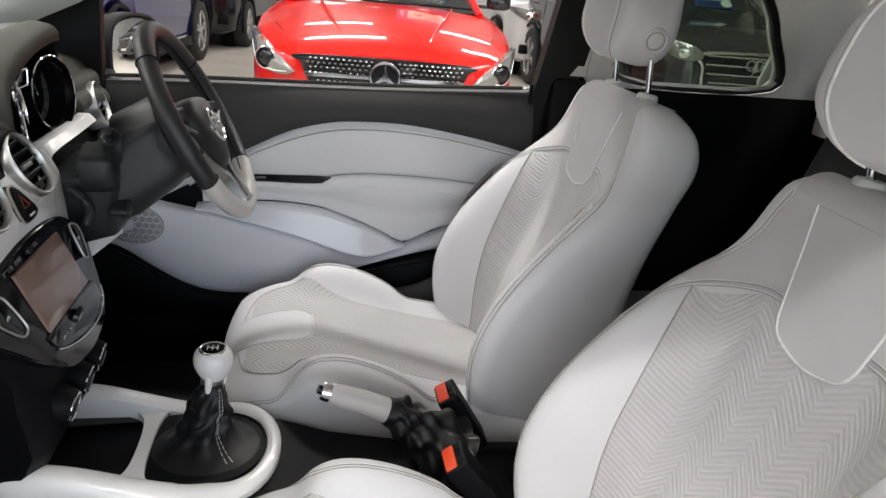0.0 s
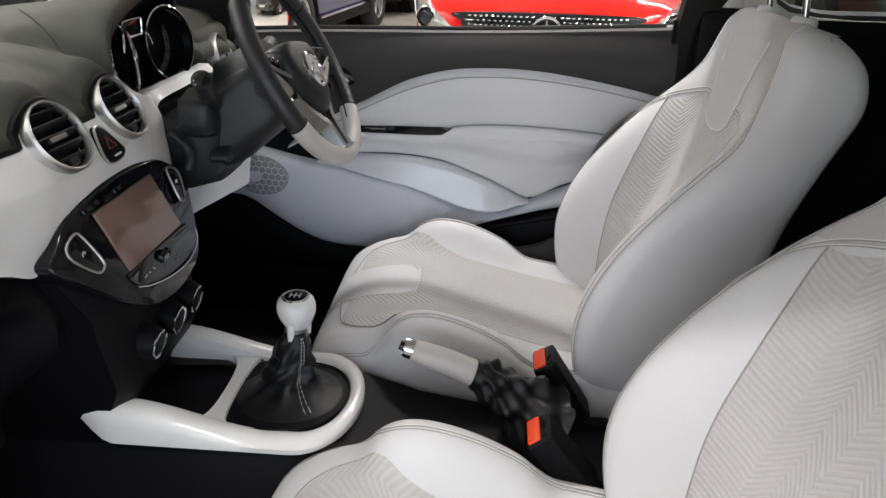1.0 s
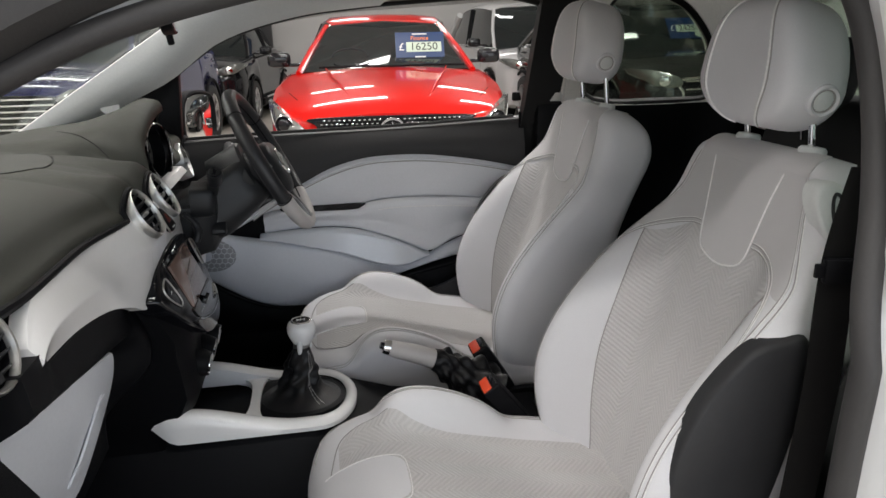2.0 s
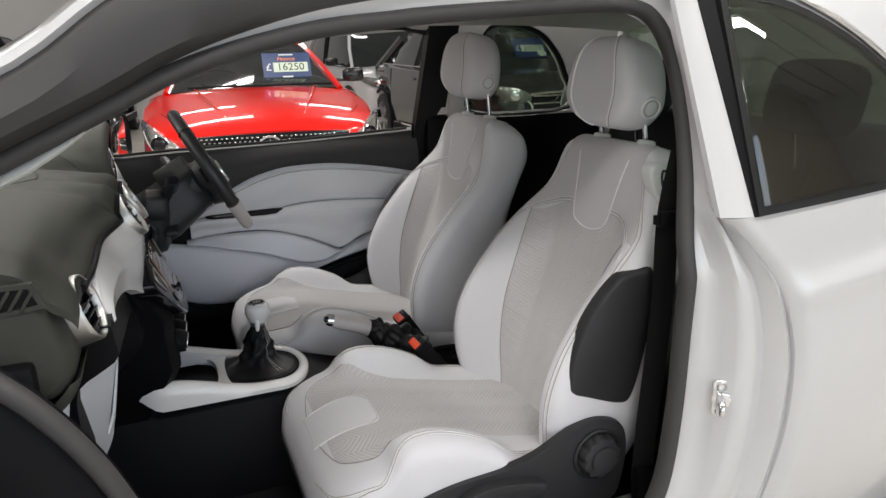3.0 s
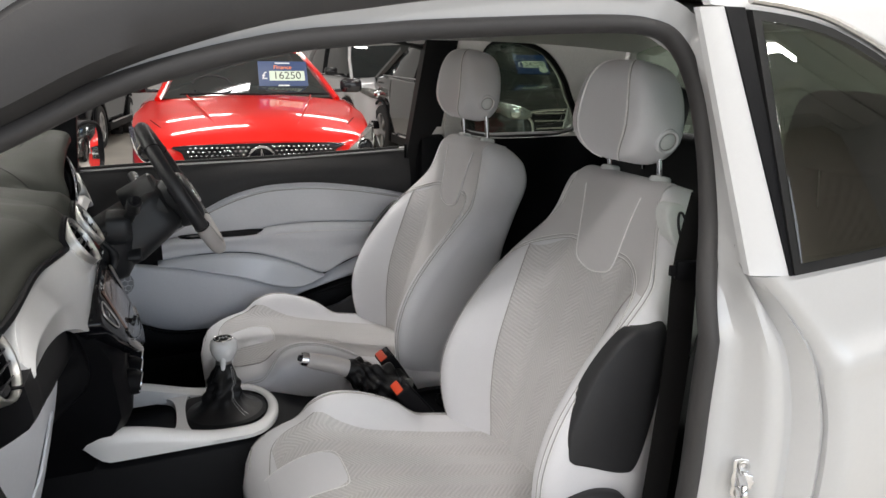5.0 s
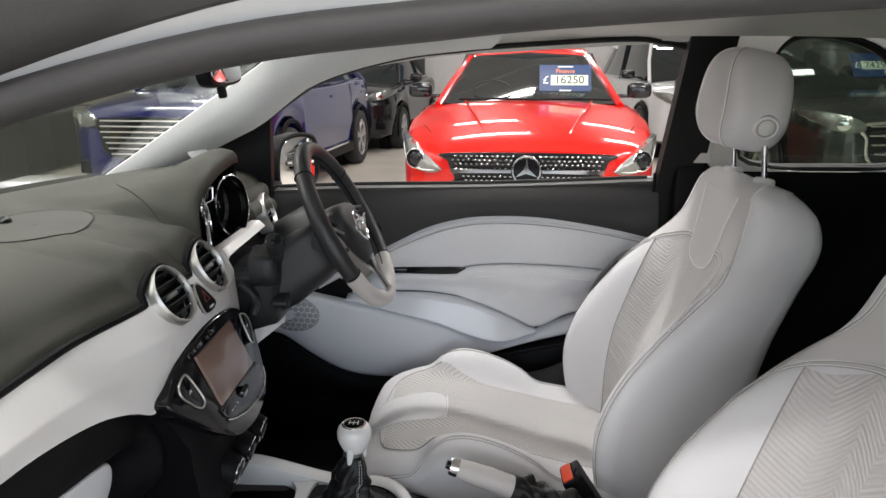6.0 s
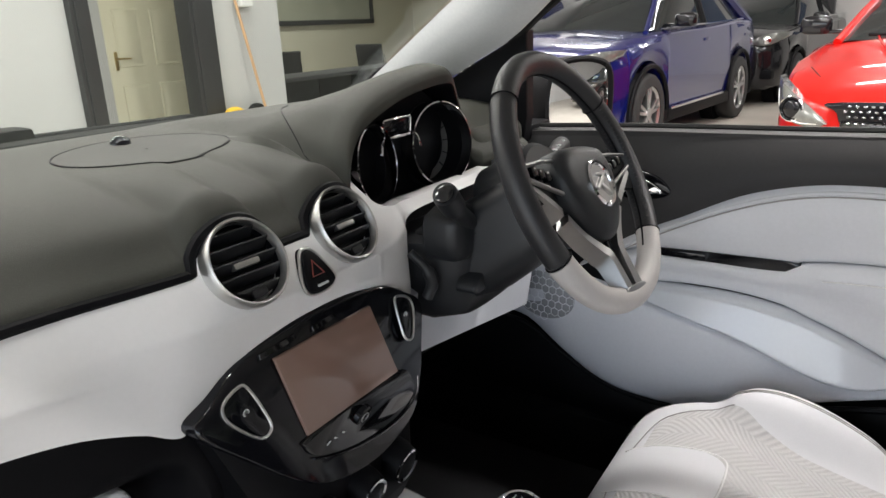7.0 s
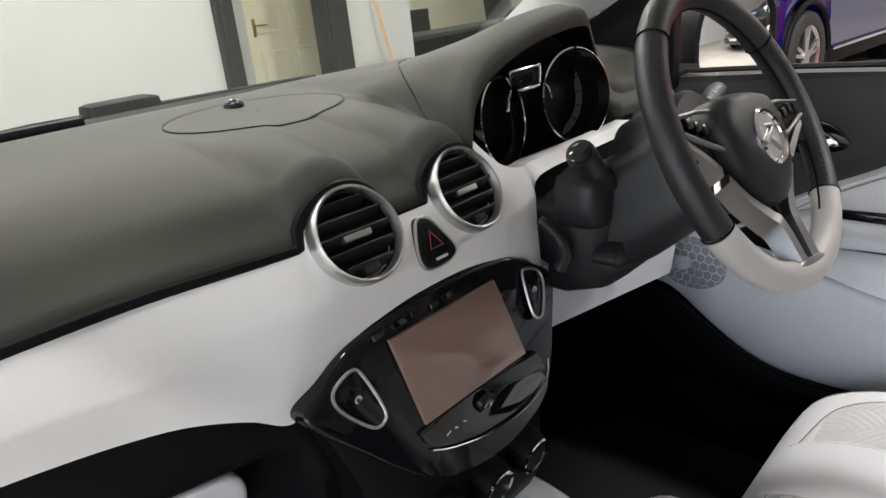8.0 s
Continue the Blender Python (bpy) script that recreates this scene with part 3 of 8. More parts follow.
def crease(x, z):
    c = 0.893 + 0.09 * (x - 1.0)
    return 0.015 * math.exp(-((z - c) / 0.022) ** 2) * ease(1.0, 1.06, x) + 0.008 * ease(c, c - 0.02, z)


def arch_z(x):
    d = 0.36 ** 2 - (x - 1.78) ** 2
    return 0.31 + math.sqrt(d) if d > 0 else 0.2


def quarter(u, w):
    z = 0.30 + (1.0 - 0.30) * w
    x0 = SEAMX(z)
    x = x0 + (2.15 - x0) * u
    top = WINLOW(x)
    low = max(0.30, arch_z(x))
    z = low + (top - low) * w
    x0 = SEAMX(z)
    x = x0 + (2.15 - x0) * u
    return x, -skin_y(z) - crease(x, z) + 0.018 * max(0.0, 1 - (x - x0) / 0.032) ** 2, z


car_part("quarter_panel", slab(quarter, [0, 0.003, 0.007, 0.012, 0.018, 0.026, 0.036, 0.05, 0.1, 0.15, 0.2, 0.25, 0.3, 0.35, 0.38, 0.41, 0.44, 0.47, 0.5, 0.55, 0.6, 0.7, 0.8, 0.9, 1.0], span(0, 1, 40), (0, 0.012, 0)), BODYWHITE, "white rear wing with a pressed crease")


def c_pillar(u, w):
    x = 0.895 + (2.0 - 0.895) * u
    a = WINTOP(x) if x < 1.52 else 1.075
    z1 = 1.475 - 0.10 * max(0, x - 1.1) ** 2
    z = a + (z1 - a) * w
    y = skin_y(z) - 0.35 * max(0, z - 1.36) ** 1.2 - max(0, z - 1.42) * 1.2
    return x, -y, z


car_part("roof_side", slab(c_pillar, span(0, 1, 30), span(0, 1, 10), (0, 0.015, 0)), BODYWHITE)
def body_wheel(x, s):
    m = pose(x, s * 0.745, 0.31, 90 * -s)
    w = part("wheel", moved(ring_lathe([(0.20, -0.09), (0.27, -0.095), (0.298, -0.08), (0.31, -0.04), (0.31, 0.04), (0.298, 0.08), (0.27, 0.095), (0.20, 0.09)], 48, m), INV), TYRE, car, "black tyre with pale alloy rim")
    part("tread", moved(join(*[moved(box(-0.012, 0.012, -0.004, 0.004, -0.075, 0.075, 0.001, 1), m @ pose(0.309 * math.cos(a), 0.309 * math.sin(a), 0, 0, 0, math.degrees(a) + 90)) for a in [2 * math.pi * j / 56 for j in range(56)]]), INV), TYRE, w)
    rim = [ring_lathe([(0.195, -0.08), (0.212, -0.085), (0.212, 0.085), (0.198, 0.088), (0.19, 0.07)], 40, m), lathe([(0.05, 0.0), (0.05, 0.07), (0.035, 0.078), (0.004, 0.08)], 24, m)]
    for k in range(5):
        rim.append(moved(box(0.03, 0.2, -0.022, 0.022, 0.055, 0.075, 0.008), m @ pose(0, 0, 0, 0, 0, 72 * k)))
    part("rim", moved(join(*rim), INV), ALLOY, w, "silver five-spoke rim")


for wx in (-0.86, 1.78):
    for ws in (-1, 1):
        body_wheel(wx, ws)
car_part("wheel_arch", lathe([(0.355, -0.1), (0.36, 0.1), (0.34, 0.1), (0.335, -0.1)], 48, pose(1.78, -0.74, 0.31, 90)), BLACKPLASTIC)


def pane_outline(grow):
    lo = [(x, WINLOW(x) + 0.016 - grow) for x in span(0.955 - grow, 1.50, 10)]
    hi = [(x, WINTOP(x) - 0.016 + grow) for x in span(1.47, 0.972 - grow, 14)]
    return lo + hi


def on_skin(s, out=0.0):
    return lambda a, b, c: (a, s * (skin_y(b) + out + c), b)


def ring_plate(outer, inner, place, depth):
    """A flat frame between two outlines of equal length."""
    n = len(outer)
    rings = [[place(*p, -depth) for p in outer], [place(*p, 0) for p in outer], [place(*p, 0) for p in inner], [place(*p, -depth) for p in inner]]
    return loft(rings, loop=True)


win = car_part("quarter_window", ring_plate(pane_outline(0.014), pane_outline(0.0), on_skin(-1, 0.007), 0.014), BLACKRUBBER, "black framed rear side window")
part("pane", moved(prism(pane_outline(0.0), on_skin(-1, 0.0085), 0.002, 0.001), INV), TINT, win, "tinted glass")
chrome = [(x, WINTOP(x) + 0.012) for x in span(0.96, 1.50, 24)]
car_part("window_moulding", tube([(x, -skin_y(z) - 0.006, z) for x, z in chrome], 0.006, 8), STEEL)
# pillar trim between door and window
car_part("pillar_trim", slab(lambda u, w: (0.912 + 0.024 * (1 - w) + (0.036 - 0.022 * (1 - w)) * u, -skin_y(1.03 + 0.365 * w) - 0.004, 1.03 + 0.365 * w), span(0, 1, 4), span(0, 1, 12), (0, 0.012, 0)), BLACKPLASTIC)
car_part("pillar_skin", slab(lambda u, w: (0.884 + (0.032 + 0.024 * (1 - w)) * u, -skin_y(1.03 + 0.365 * w) - 0.001 + 0.02 * (1 - u) ** 2, 1.03 + 0.365 * w), span(0, 1, 6), span(0, 1, 12), (0, 0.012, 0)), BODYWHITE)
# striker
SM = Matrix(((0.866, 0, -0.5, 0.930), (-0.5, 0, -0.866, -0.792), (0, 1, 0, 0.692), (0, 0, 0, 1)))
plate = smooth_loop([(0.0, 0.036), (0.014, 0.031), (0.015, 0.016), (0.020, 0.0), (0.015, -0.016), (0.014, -0.031), (0.0, -0.036), (-0.014, -0.031), (-0.014, -0.012), (-0.016, 0.0), (-0.014, 0.012), (-0.014, 0.031)], 5)
st = car_part("door_striker", moved(join(prism(plate, lambda a, b, c: (a, b, c), 0.010, 0.002), tube(smooth_loop([(-0.004, 0.013, -0.004), (-0.006, 0.012, 0.030), (-0.008, 0.006, 0.044), (-0.008, -0.006, 0.044), (-0.006, -0.012, 0.030), (-0.004, -0.013, -0.004)], 5, False), 0.0058, 10), prism([(a * 0.7, b * 0.40) for a, b in plate], lambda a, b, c: (a + 0.004, b, c + 0.008), 0.01, 0.003)), SM), CHROME, "bright zinc door striker with a wire loop")
for b in (0.024, -0.024):
    part("bolt", moved(ring_lathe([(0.0095, -0.001), (0.0095, 0.003), (0.0075, 0.005), (0.0045, 0.0035), (0.0045, -0.001)], 16, SM @ pose(0, b, 0)), INV), STEEL, st)


# roof, headlining, windscreen
def roof_fn(lift, half):
    def fn(u, w):
        x = -0.02 + 1.75 * u
        y = -half + 2 * half * w
        z = 1.478 - 0.045 * (y / 0.6) ** 2 - 0.10 * max(0, 0.35 - x) ** 1.5 - 0.07 * max(0, x - 1.0) ** 2
        return x, y, z + lift
    return fn


car_part("roof", slab(roof_fn(0.0, 0.56), span(0, 1, 20), span(0, 1, 20), (0, 0, -0.02)), BODYWHITE, "white roof panel")
car_part("headlining", slab(lambda u, w: (lambda p: (p[0] + 0.05, p[1], p[2] - 0.012 * abs(p[1] / 0.58) ** 8))(roof_fn(-0.045, 0.58)(u, w)), span(0, 1, 20), span(0, 1, 20), (0, 0, 0.012)), HEADLINER, "grey cloth headlining")


def screen_fn(u, w):
    y = (-1 + 2 * w)
    hw = 0.66 - 0.12 * u
    x = -0.68 + 0.68 * u + 0.16 * abs(y) ** 2.2 * (1 - 0.5 * u)
    return x, y * hw, 1.035 + 0.40 * u - 0.03 * y * y * u


ws = car_part("windscreen", slab(screen_fn, span(0, 1, 14), span(0, 1, 16), (0.003, 0, -0.002)), CLEAR, "clear windscreen glass")
ws.visible_shadow = False
car_part("windscreen_seal", tube([screen_fn(0, w) for w in span(0, 1, 20)], 0.018, 8), BLACKRUBBER)
car_part("header_rail", tube([Vector(screen_fn(1, w)) + Vector((0.03, 0, 0.0)) for w in span(0, 1, 20)], 0.03, 8), HEADLINER)
car_part("bonnet", slab(lambda u, w: (-0.72 - 0.75 * u, (-0.72 + 1.44 * w) * (1 - 0.1 * u), 1.025 - 0.16 * u * u - 0.05 * (2 * w - 1) ** 4 - 0.02 * u), span(0, 1, 12), span(0, 1, 16), (0, 0, -0.02)), BODYWHITE, "white bonnet")


# windscreen pillars: pale trim inside, paint outside
door_top = curve_of([(-0.42, 1.045), (-0.38, 1.06), (-0.2, 1.15), (-0.02, 1.234), (0.109, 1.293), (0.27, 1.335), (0.41, 1.352), (0.55, 1.363)])


def apillar(s, trim):
    def fn(u, w):
        x = -0.42 + 0.90 * u
        z = door_top(x) - 0.004 - (0.030 * ease(0.06, -0.10, x) if trim else 0)
        low = Vector((x, s * (side_y(z) - 0.016), z))
        k = u / 0.62
        if k < 1:
            up = Vector(screen_fn(k, 1.0)) + Vector((0.004, 0, -0.006))
        else:
            up = Vector(screen_fn(1, 1.0)).lerp(Vector((0.50, 0.54, 1.408)), (k - 1) / 0.613) + Vector((0.004, 0, -0.006))
        up.y *= s
        p = low.lerp(up, w)
        b = math.sin(math.pi * w)
        if trim:
            return p + Vector((0.012 * b, -s * 0.022 * b, 0.0))
        return p + Vector((0, s * (0.05 + 0.02 * b), 0.012 * (1 - w)))
    return slab(fn, span(0, 1, 26), span(0, 1, 9), (0, s * 0.012, 0.004) if trim else (0, s * 0.008, 0.0))


car_part("windscreen_pillar", apillar(1, False), BODYWHITE)
car_part("pillar_cover", apillar(1, True), PILLARTRIM, "light grey windscreen pillar cover")
car_part("passenger_pillar_cover", apillar(-1, True), PILLARTRIM)
car_part("pillar_plug", lathe([(0.024, -0.004), (0.024, 0.003), (0.020, 0.0045), (0.005, 0.005)], 24, look((-0.240, 0.652, 1.115), (0.3, -1.0, 1.28)) @ pose(0, 0, 0, 0, 180)), PILLARTRIM)
# driver's side roof rail and pillars inside
car_part("roof_rail", slab(lambda u, w: (0.06 + 0.94 * u, 0.615 - 0.06 * w, 1.322 + 0.050 * u + 0.06 * w - 0.16 * max(0, 0.35 - u) ** 1.4), span(0, 1, 16), span(0, 1, 5), (0, 0.02, 0.02)), HEADLINER)
car_part("centre_pillar", slab(lambda u, w: (0.955 + 0.11 * u + 0.04 * w, 0.722 - 0.09 * w - 0.02 * math.sin(math.pi * u), 1.08 + 0.33 * w), span(0, 1, 8), span(0, 1, 12), (0, 0.05, 0)), HEADLINER, "light grey centre pillar cover")
car_part("pillar_edge", slab(lambda u, w: (0.908 + 0.022 * w + 0.105 * u, side_y(0.95 + 0.44 * w) + 0.006 if w > 0 else 0.765, 0.95 + 0.44 * w if w > 0 else 0.36), span(0, 1, 4), span(0, 1, 12), (0, 0.04, 0)), BLACKRUBBER)
# rear cabin: side panels, window, bench
car_part("rear_side_panel", box(0.95, 1.75, 0.70, 0.76, 0.30, 1.075, 0.02), BLACKPLASTIC, "black rear side panel")
car_part("passenger_rear_panel", box(0.93, 1.75, -0.755, -0.71, 0.30, 1.02, 0.02), BLACKPLASTIC)
RW = [(1.125, 1.075), (1.10, 1.20), (1.115, 1.31), (1.15, 1.375), (1.23, 1.39), (1.34, 1.365), (1.42, 1.31), (1.49, 1.22), (1.535, 1.075)]


def inner_y(z):
    return 0.70 - 0.30 * max(0, z - 1.05)


RWS = smooth_loop(RW, 5)
out_rect = []
for a, b in RWS:
    dx, dz = a - 1.33, b - 1.22
    k = min((0.40 if dx > 0 else 0.30) / abs(dx) if abs(dx) > 1e-6 else 9, (0.20 if dz > 0 else 0.16) / abs(dz) if abs(dz) > 1e-6 else 9)
    out_rect.append((1.33 + dx * k, 1.22 + dz * k))
car_part("rear_pillar_cover", ring_plate(out_rect, RWS, lambda a, b, c: (a, inner_y(b) - c, b), 0.03), HEADLINER, "light grey rear pillar cover")
rg = car_part("driver_quarter_window", prism(RWS, lambda a, b, c: (a, inner_y(b) + 0.045 - c, b), 0.003, 0.001), TINT, "tinted rear side window glass")
rg.visible_shadow = False
car_part("quarter_seal", tube([(a, inner_y(b) + 0.02, b) for a, b in RWS], 0.015, 8, closed=True), BLACKRUBBER)
car_part("rear_quarter_skin", ring_plate([(1.33 + (a - 1.33) * 1.5, 1.22 + (b - 1.22) * 1.35) for a, b in RWS], RWS, lambda a, b, c: (a, min(0.80, inner_y(b) + 0.055) - c, b), 0.01), BODYWHITE)


# the rest of the shell: wings, bumpers, driver's side
def wing(s):
    def fn(u, w):
        x = -1.42 + 1.03 * u
        a = 0.36 ** 2 - (x + 0.86) ** 2
        lo = 0.31 + math.sqrt(a) if a > 0 else 0.26
        hi = 0.80 + 0.19 * ease(-1.45, -0.75, x) + 0.03 * ease(-0.8, -0.4, x)
        z = lo + (hi - lo) * w
        return x, s * (skin_y(min(z, 1.0)) - 0.14 * ease(-1.15, -1.45, x) - 0.05 * ease(hi - 0.07, hi, z)), z
    return slab(fn, span(0, 1, 48), span(0, 1, 16), (0, -s * 0.01, 0))


def end_bumper(x0, d, top):
    def fn(u, w):
        y = -0.80 + 1.60 * u
        z = 0.22 + (top - 0.22) * w
        return x0 - d * (0.16 * abs(2 * u - 1) ** 3 + 0.05 * (2 * w - 1) ** 2), y * (1 - 0.03 * w), z
    return slab(fn, span(0, 1, 24), span(0, 1, 10), (-d * 0.02, 0, 0))


for ws in (-1, 1):
    car_part("front_wing", wing(ws), BODYWHITE, "white front wing")
    car_part("scuttle_side", box(-0.78, -0.40, *sorted((ws * 0.66, ws * 0.80)), 0.97, 1.03, 0.02, 3), BODYWHITE)
car_part("driver_quarter_panel", slab(lambda u, w: (lambda p: (p[0], -p[1], p[2]))(quarter(u, w)), [0, 0.02, 0.1, 0.2, 0.3, 0.35, 0.38, 0.41, 0.44, 0.47, 0.5, 0.55, 0.6, 0.7, 0.8, 1.0], span(0, 1, 20), (0, -0.012, 0)), BODYWHITE, "white rear wing")
car_part("driver_roof_side", slab(lambda u, w: (lambda p: (p[0], -p[1], p[2]))(c_pillar(u, w)), span(0.60, 1, 12), span(0.0, 1, 8), (0, 0.004, 0.012)), BODYWHITE)
car_part("front_bumper", end_bumper(-1.62, -1, 0.80), BODYWHITE, "white front bumper")
car_part("rear_bumper", end_bumper(2.27, 1, 0.80), BODYWHITE, "white rear bumper")
car_part("nose_panel", slab(lambda u, w: (-1.45 - 0.14 * u, (-0.66 + 1.32 * w), 0.855 - 0.06 * u - 0.04 * (2 * w - 1) ** 4), span(0, 1, 6), span(0, 1, 14), (0, 0, -0.02)), BODYWHITE)
car_part("boot_lid", slab(lambda u, w: (1.79 + 0.41 * u ** 1.5, (-0.74 + 1.48 * w) * (1 - 0.04 * u), 0.99 - 0.22 * u), span(0, 1, 10), span(0, 1, 14), (-0.02, 0, -0.01)), BODYWHITE, "white tailgate")
car_part("tailgate", box(1.74, 1.80, -0.72, 0.72, 0.3, 0.985, 0.02), BLACKPLASTIC)
rear_glass = car_part("rear_window", box(1.70, 1.705, -0.58, 0.58, 0.98, 1.40, 0.001), TINT, "tinted rear window")
rear_glass.visible_shadow = False
car_part("rear_frame", join(box(1.68, 1.76, -0.70, -0.58, 0.97, 1.45, 0.01), box(1.68, 1.76, 0.58, 0.70, 0.97, 1.45, 0.01), box(1.66, 1.76, -0.6, 0.6, 1.40, 1.46, 0.01)), HEADLINER)

bench = thing("rear_bench", "dark rear bench seat with a tall backrest", "seat", (1.4, 0, 0.3))
BI = Matrix.Translation((-1.4, 0, -0.3))
part("cushion", moved(box(1.12, 1.62, -0.62, 0.62, 0.30, 0.56, 0.05, 4), BI), CHAIRBLACK, bench)
for s in (-1, 1):
    part("backrest", moved(box(-0.07, 0.07, 0.01, 0.60, 0, 0.62, 0.04, 4) if s > 0 else box(-0.07, 0.07, -0.60, -0.01, 0, 0.62, 0.04, 4), BI @ pose(1.55, 0, 0.5, 0, 18)), CHAIRBLACK, bench)
# ---- front seats ----
UPX, UPZ = math.sin(radians(17)), math.cos(radians(17))
BX, BZ = 0.785, 0.50
half_w = curve_of([(-0.06, 0.20), (0.0, 0.235), (0.1, 0.252), (0.22, 0.254), (0.33, 0.252), (0.40, 0.247), (0.45, 0.236), (0.50, 0.215), (0.545, 0.203), (0.58, 0.195), (0.605, 0.184), (0.625, 0.170), (0.66, 0.150)])
bolst = curve_of([(-0.06, 0.05), (0.0, 0.095), (0.08, 0.130), (0.15, 0.138), (0.24, 0.125), (0.33, 0.092), (0.40, 0.057), (0.46, 0.023), (0.50, 0.007), (0.54, 0.0), (0.66, 0.0)])
thick = curve_of([(-0.06, 0.11), (0.1, 0.115), (0.28, 0.102), (0.38, 0.100), (0.45, 0.112), (0.52, 0.136), (0.56, 0.140), (0.60, 0.126), (0.64, 0.10), (0.66, 0.095)])


def back_front(y, s):
    """How far the front of the backrest stands forward of its plane."""
    w = half_w(s)
    a = abs(y) / w
    return bolst(s) * ease(0.40, 0.86, a) - 0.012 * (1 - min(a, 1) ** 2) * ease(0.0, 0.15, s) * ease(0.62, 0.4, s) + 0.012 * math.exp(-((s - 0.16) / 0.09) ** 2) * (1 - min(a, 1) ** 2)


def back_surf(y, s):
    """The same, rolling off round the outer edge."""
    w = half_w(s)
    r = min(0.034, w * 0.4)
    a = min(abs(y), w)
    if a <= w - r:
        return back_front(y, s)
    g = math.asin((a - (w - r)) / r)
    return back_front(w - r, s) - r * 1.25 * (1 - math.cos(g))


def back_at(y, s, c):
    """Backrest coordinates (across, up along it, forward of it) to the seat's."""
    return (BX + UPX * s - UPZ * c, y, BZ + UPZ * s + UPX * c)


def back_ring(s, ins=0.0):
    w = half_w(s) - ins
    r = min(0.034, w * 0.4)
    pts = []
    n = 41
    for i in range(n):
        y = -(w - r) + 2 * (w - r) * i / (n - 1)
        pts.append((y, back_front(y, s) - ins))
    fe = back_front(w - r, s) - ins
    for k in range(1, 5):
        g = math.pi / 2 * k / 4
        pts.append((w - r + r * math.sin(g), fe - r * 1.25 * (1 - math.cos(g))))
    bk = -thick(s) + ins
    pts += [(w, (fe - r + bk + 0.03) / 2), (w, bk + 0.03)]
    for k in range(1, 4):
        g = math.pi / 2 * k / 3
        pts.append((w - 0.03 + 0.03 * math.cos(g), bk + 0.03 - 0.03 * math.sin(g)))
    m = [(-y, c) for y, c in reversed(pts[n:])]
    return [back_at(y, s, c) for y, c in pts + [(w * 0.4, bk), (0, bk), (-w * 0.4, bk)] + m]


rings = [back_ring(s) for s in span(-0.05, 0.602, 60)]
for k in range(1, 7):
    g = math.pi / 2 * k / 6
    rings.append(back_ring(0.602 + 0.036 * math.sin(g), 0.036 * (1 - math.cos(g))))
SEATBACK = loft(rings)

top_z = curve_of([(0.229, 0.498), (0.238, 0.518), (0.254, 0.539), (0.287, 0.560), (0.335, 0.576), (0.40, 0.581), (0.47, 0.574), (0.56, 0.555), (0.66, 0.532), (0.76, 0.512), (0.88, 0.495)])
cush_w = curve_of([(0.229, 0.155), (0.240, 0.203), (0.262, 0.234), (0.30, 0.249), (0.36, 0.256), (0.45, 0.257), (0.6, 0.256), (0.75, 0.25), (0.88, 0.235)])
cush_b = curve_of([(0.25, 0.0), (0.345, 0.0), (0.365, 0.008), (0.385, 0.030), (0.415, 0.046), (0.46, 0.052), (0.52, 0.046), (0.575, 0.030), (0.605, 0.012), (0.625, 0.004), (0.66, 0.005), (0.78, 0.012), (0.88, 0.02)])


def cush_top(y, x):
    w = cush_w(x)
    a = min(abs(y) / w, 1)
    return top_z(x) + cush_b(x) * ease(0.50, 0.80, a) - 0.010 * (1 - a * a) * ease(0.35, 0.5, x) - 0.012 * ease(0.75, 1.0, a)


def cush_surf(y, x):
    w = cush_w(x)
    r = min(0.04, w * 0.35)
    a = min(abs(y), w)
    if a <= w - r:
        return cush_top(y, x)
    g = math.asin((a - (w - r)) / r)
    return cush_top(w - r, x) - r * 0.9 * (1 - math.cos(g))


def cush_ring(x):
    w = cush_w(x)
    r = min(0.04, w * 0.35)
    lo = 0.405 + 0.06 * ease(0.35, 0.235, x)
    n = 41
    pts = [(-(w - r) + 2 * (w - r) * i / (n - 1), None) for i in range(n)]
    pts = [(y, cush_top(y, x)) for y, _ in pts]
    ze = cush_top(w - r, x)
    side = []
    for k in range(1, 5):
        g = math.pi / 2 * k / 4
        side.append((w - r + r * math.sin(g), ze - r * 0.9 * (1 - math.cos(g))))
    side += [(w, (ze + lo) / 2), (w - 0.005, lo + 0.02), (w - 0.03, lo)]
    loop = pts + side + [(w * 0.4, lo), (-w * 0.4, lo)] + [(-y, z) for y, z in reversed(side)]
    return [(x, y, z) for y, z in loop]


CUSHION = loft([cush_ring(x) for x in [0.229, 0.233, 0.241, 0.252, 0.268, 0.295] + span(0.325, 0.87, 72)])


def back_patch(lo, hi, s0, s1, off, nu=22, nv=30):
    def fn(u, v):
        s = s0(u) + (s1(u) - s0(u)) * v
        y = lo(s) + (hi(s) - lo(s)) * u
        k = half_w(s) - 0.012
        y = min(max(y, -k), k)
        return back_at(y, s, back_surf(y, s) + off)
    return fn, span(0, 1, nu), span(0, 1, nv)


def patch_mesh(name, fn, us, vs, uvfn, material, parent, down):
    shape = slab(fn, us, vs, down)
    ob = part(name, shape, material, parent)
    uv = ob.data.uv_layers.new(name="UVMap")
    nv, k = len(vs), len(us) * len(vs)
    for lp in ob.data.loops:
        i = lp.vertex_index % k
        uv.data[lp.index].uv = uvfn(us[i // nv], vs[i % nv])
    return ob


def seam_on_back(pts, parent, name="seam", lift=0.0015, mate=None, r=0.0016, n=8):
    path = smooth_loop(pts, n, closed=False)
    return part(name, tube([back_at(min(max(y, 0.003 - half_w(s)), half_w(s) - 0.003), s, back_surf(y, s) + lift) for y, s in path], r, 6), mate or THREAD, parent)


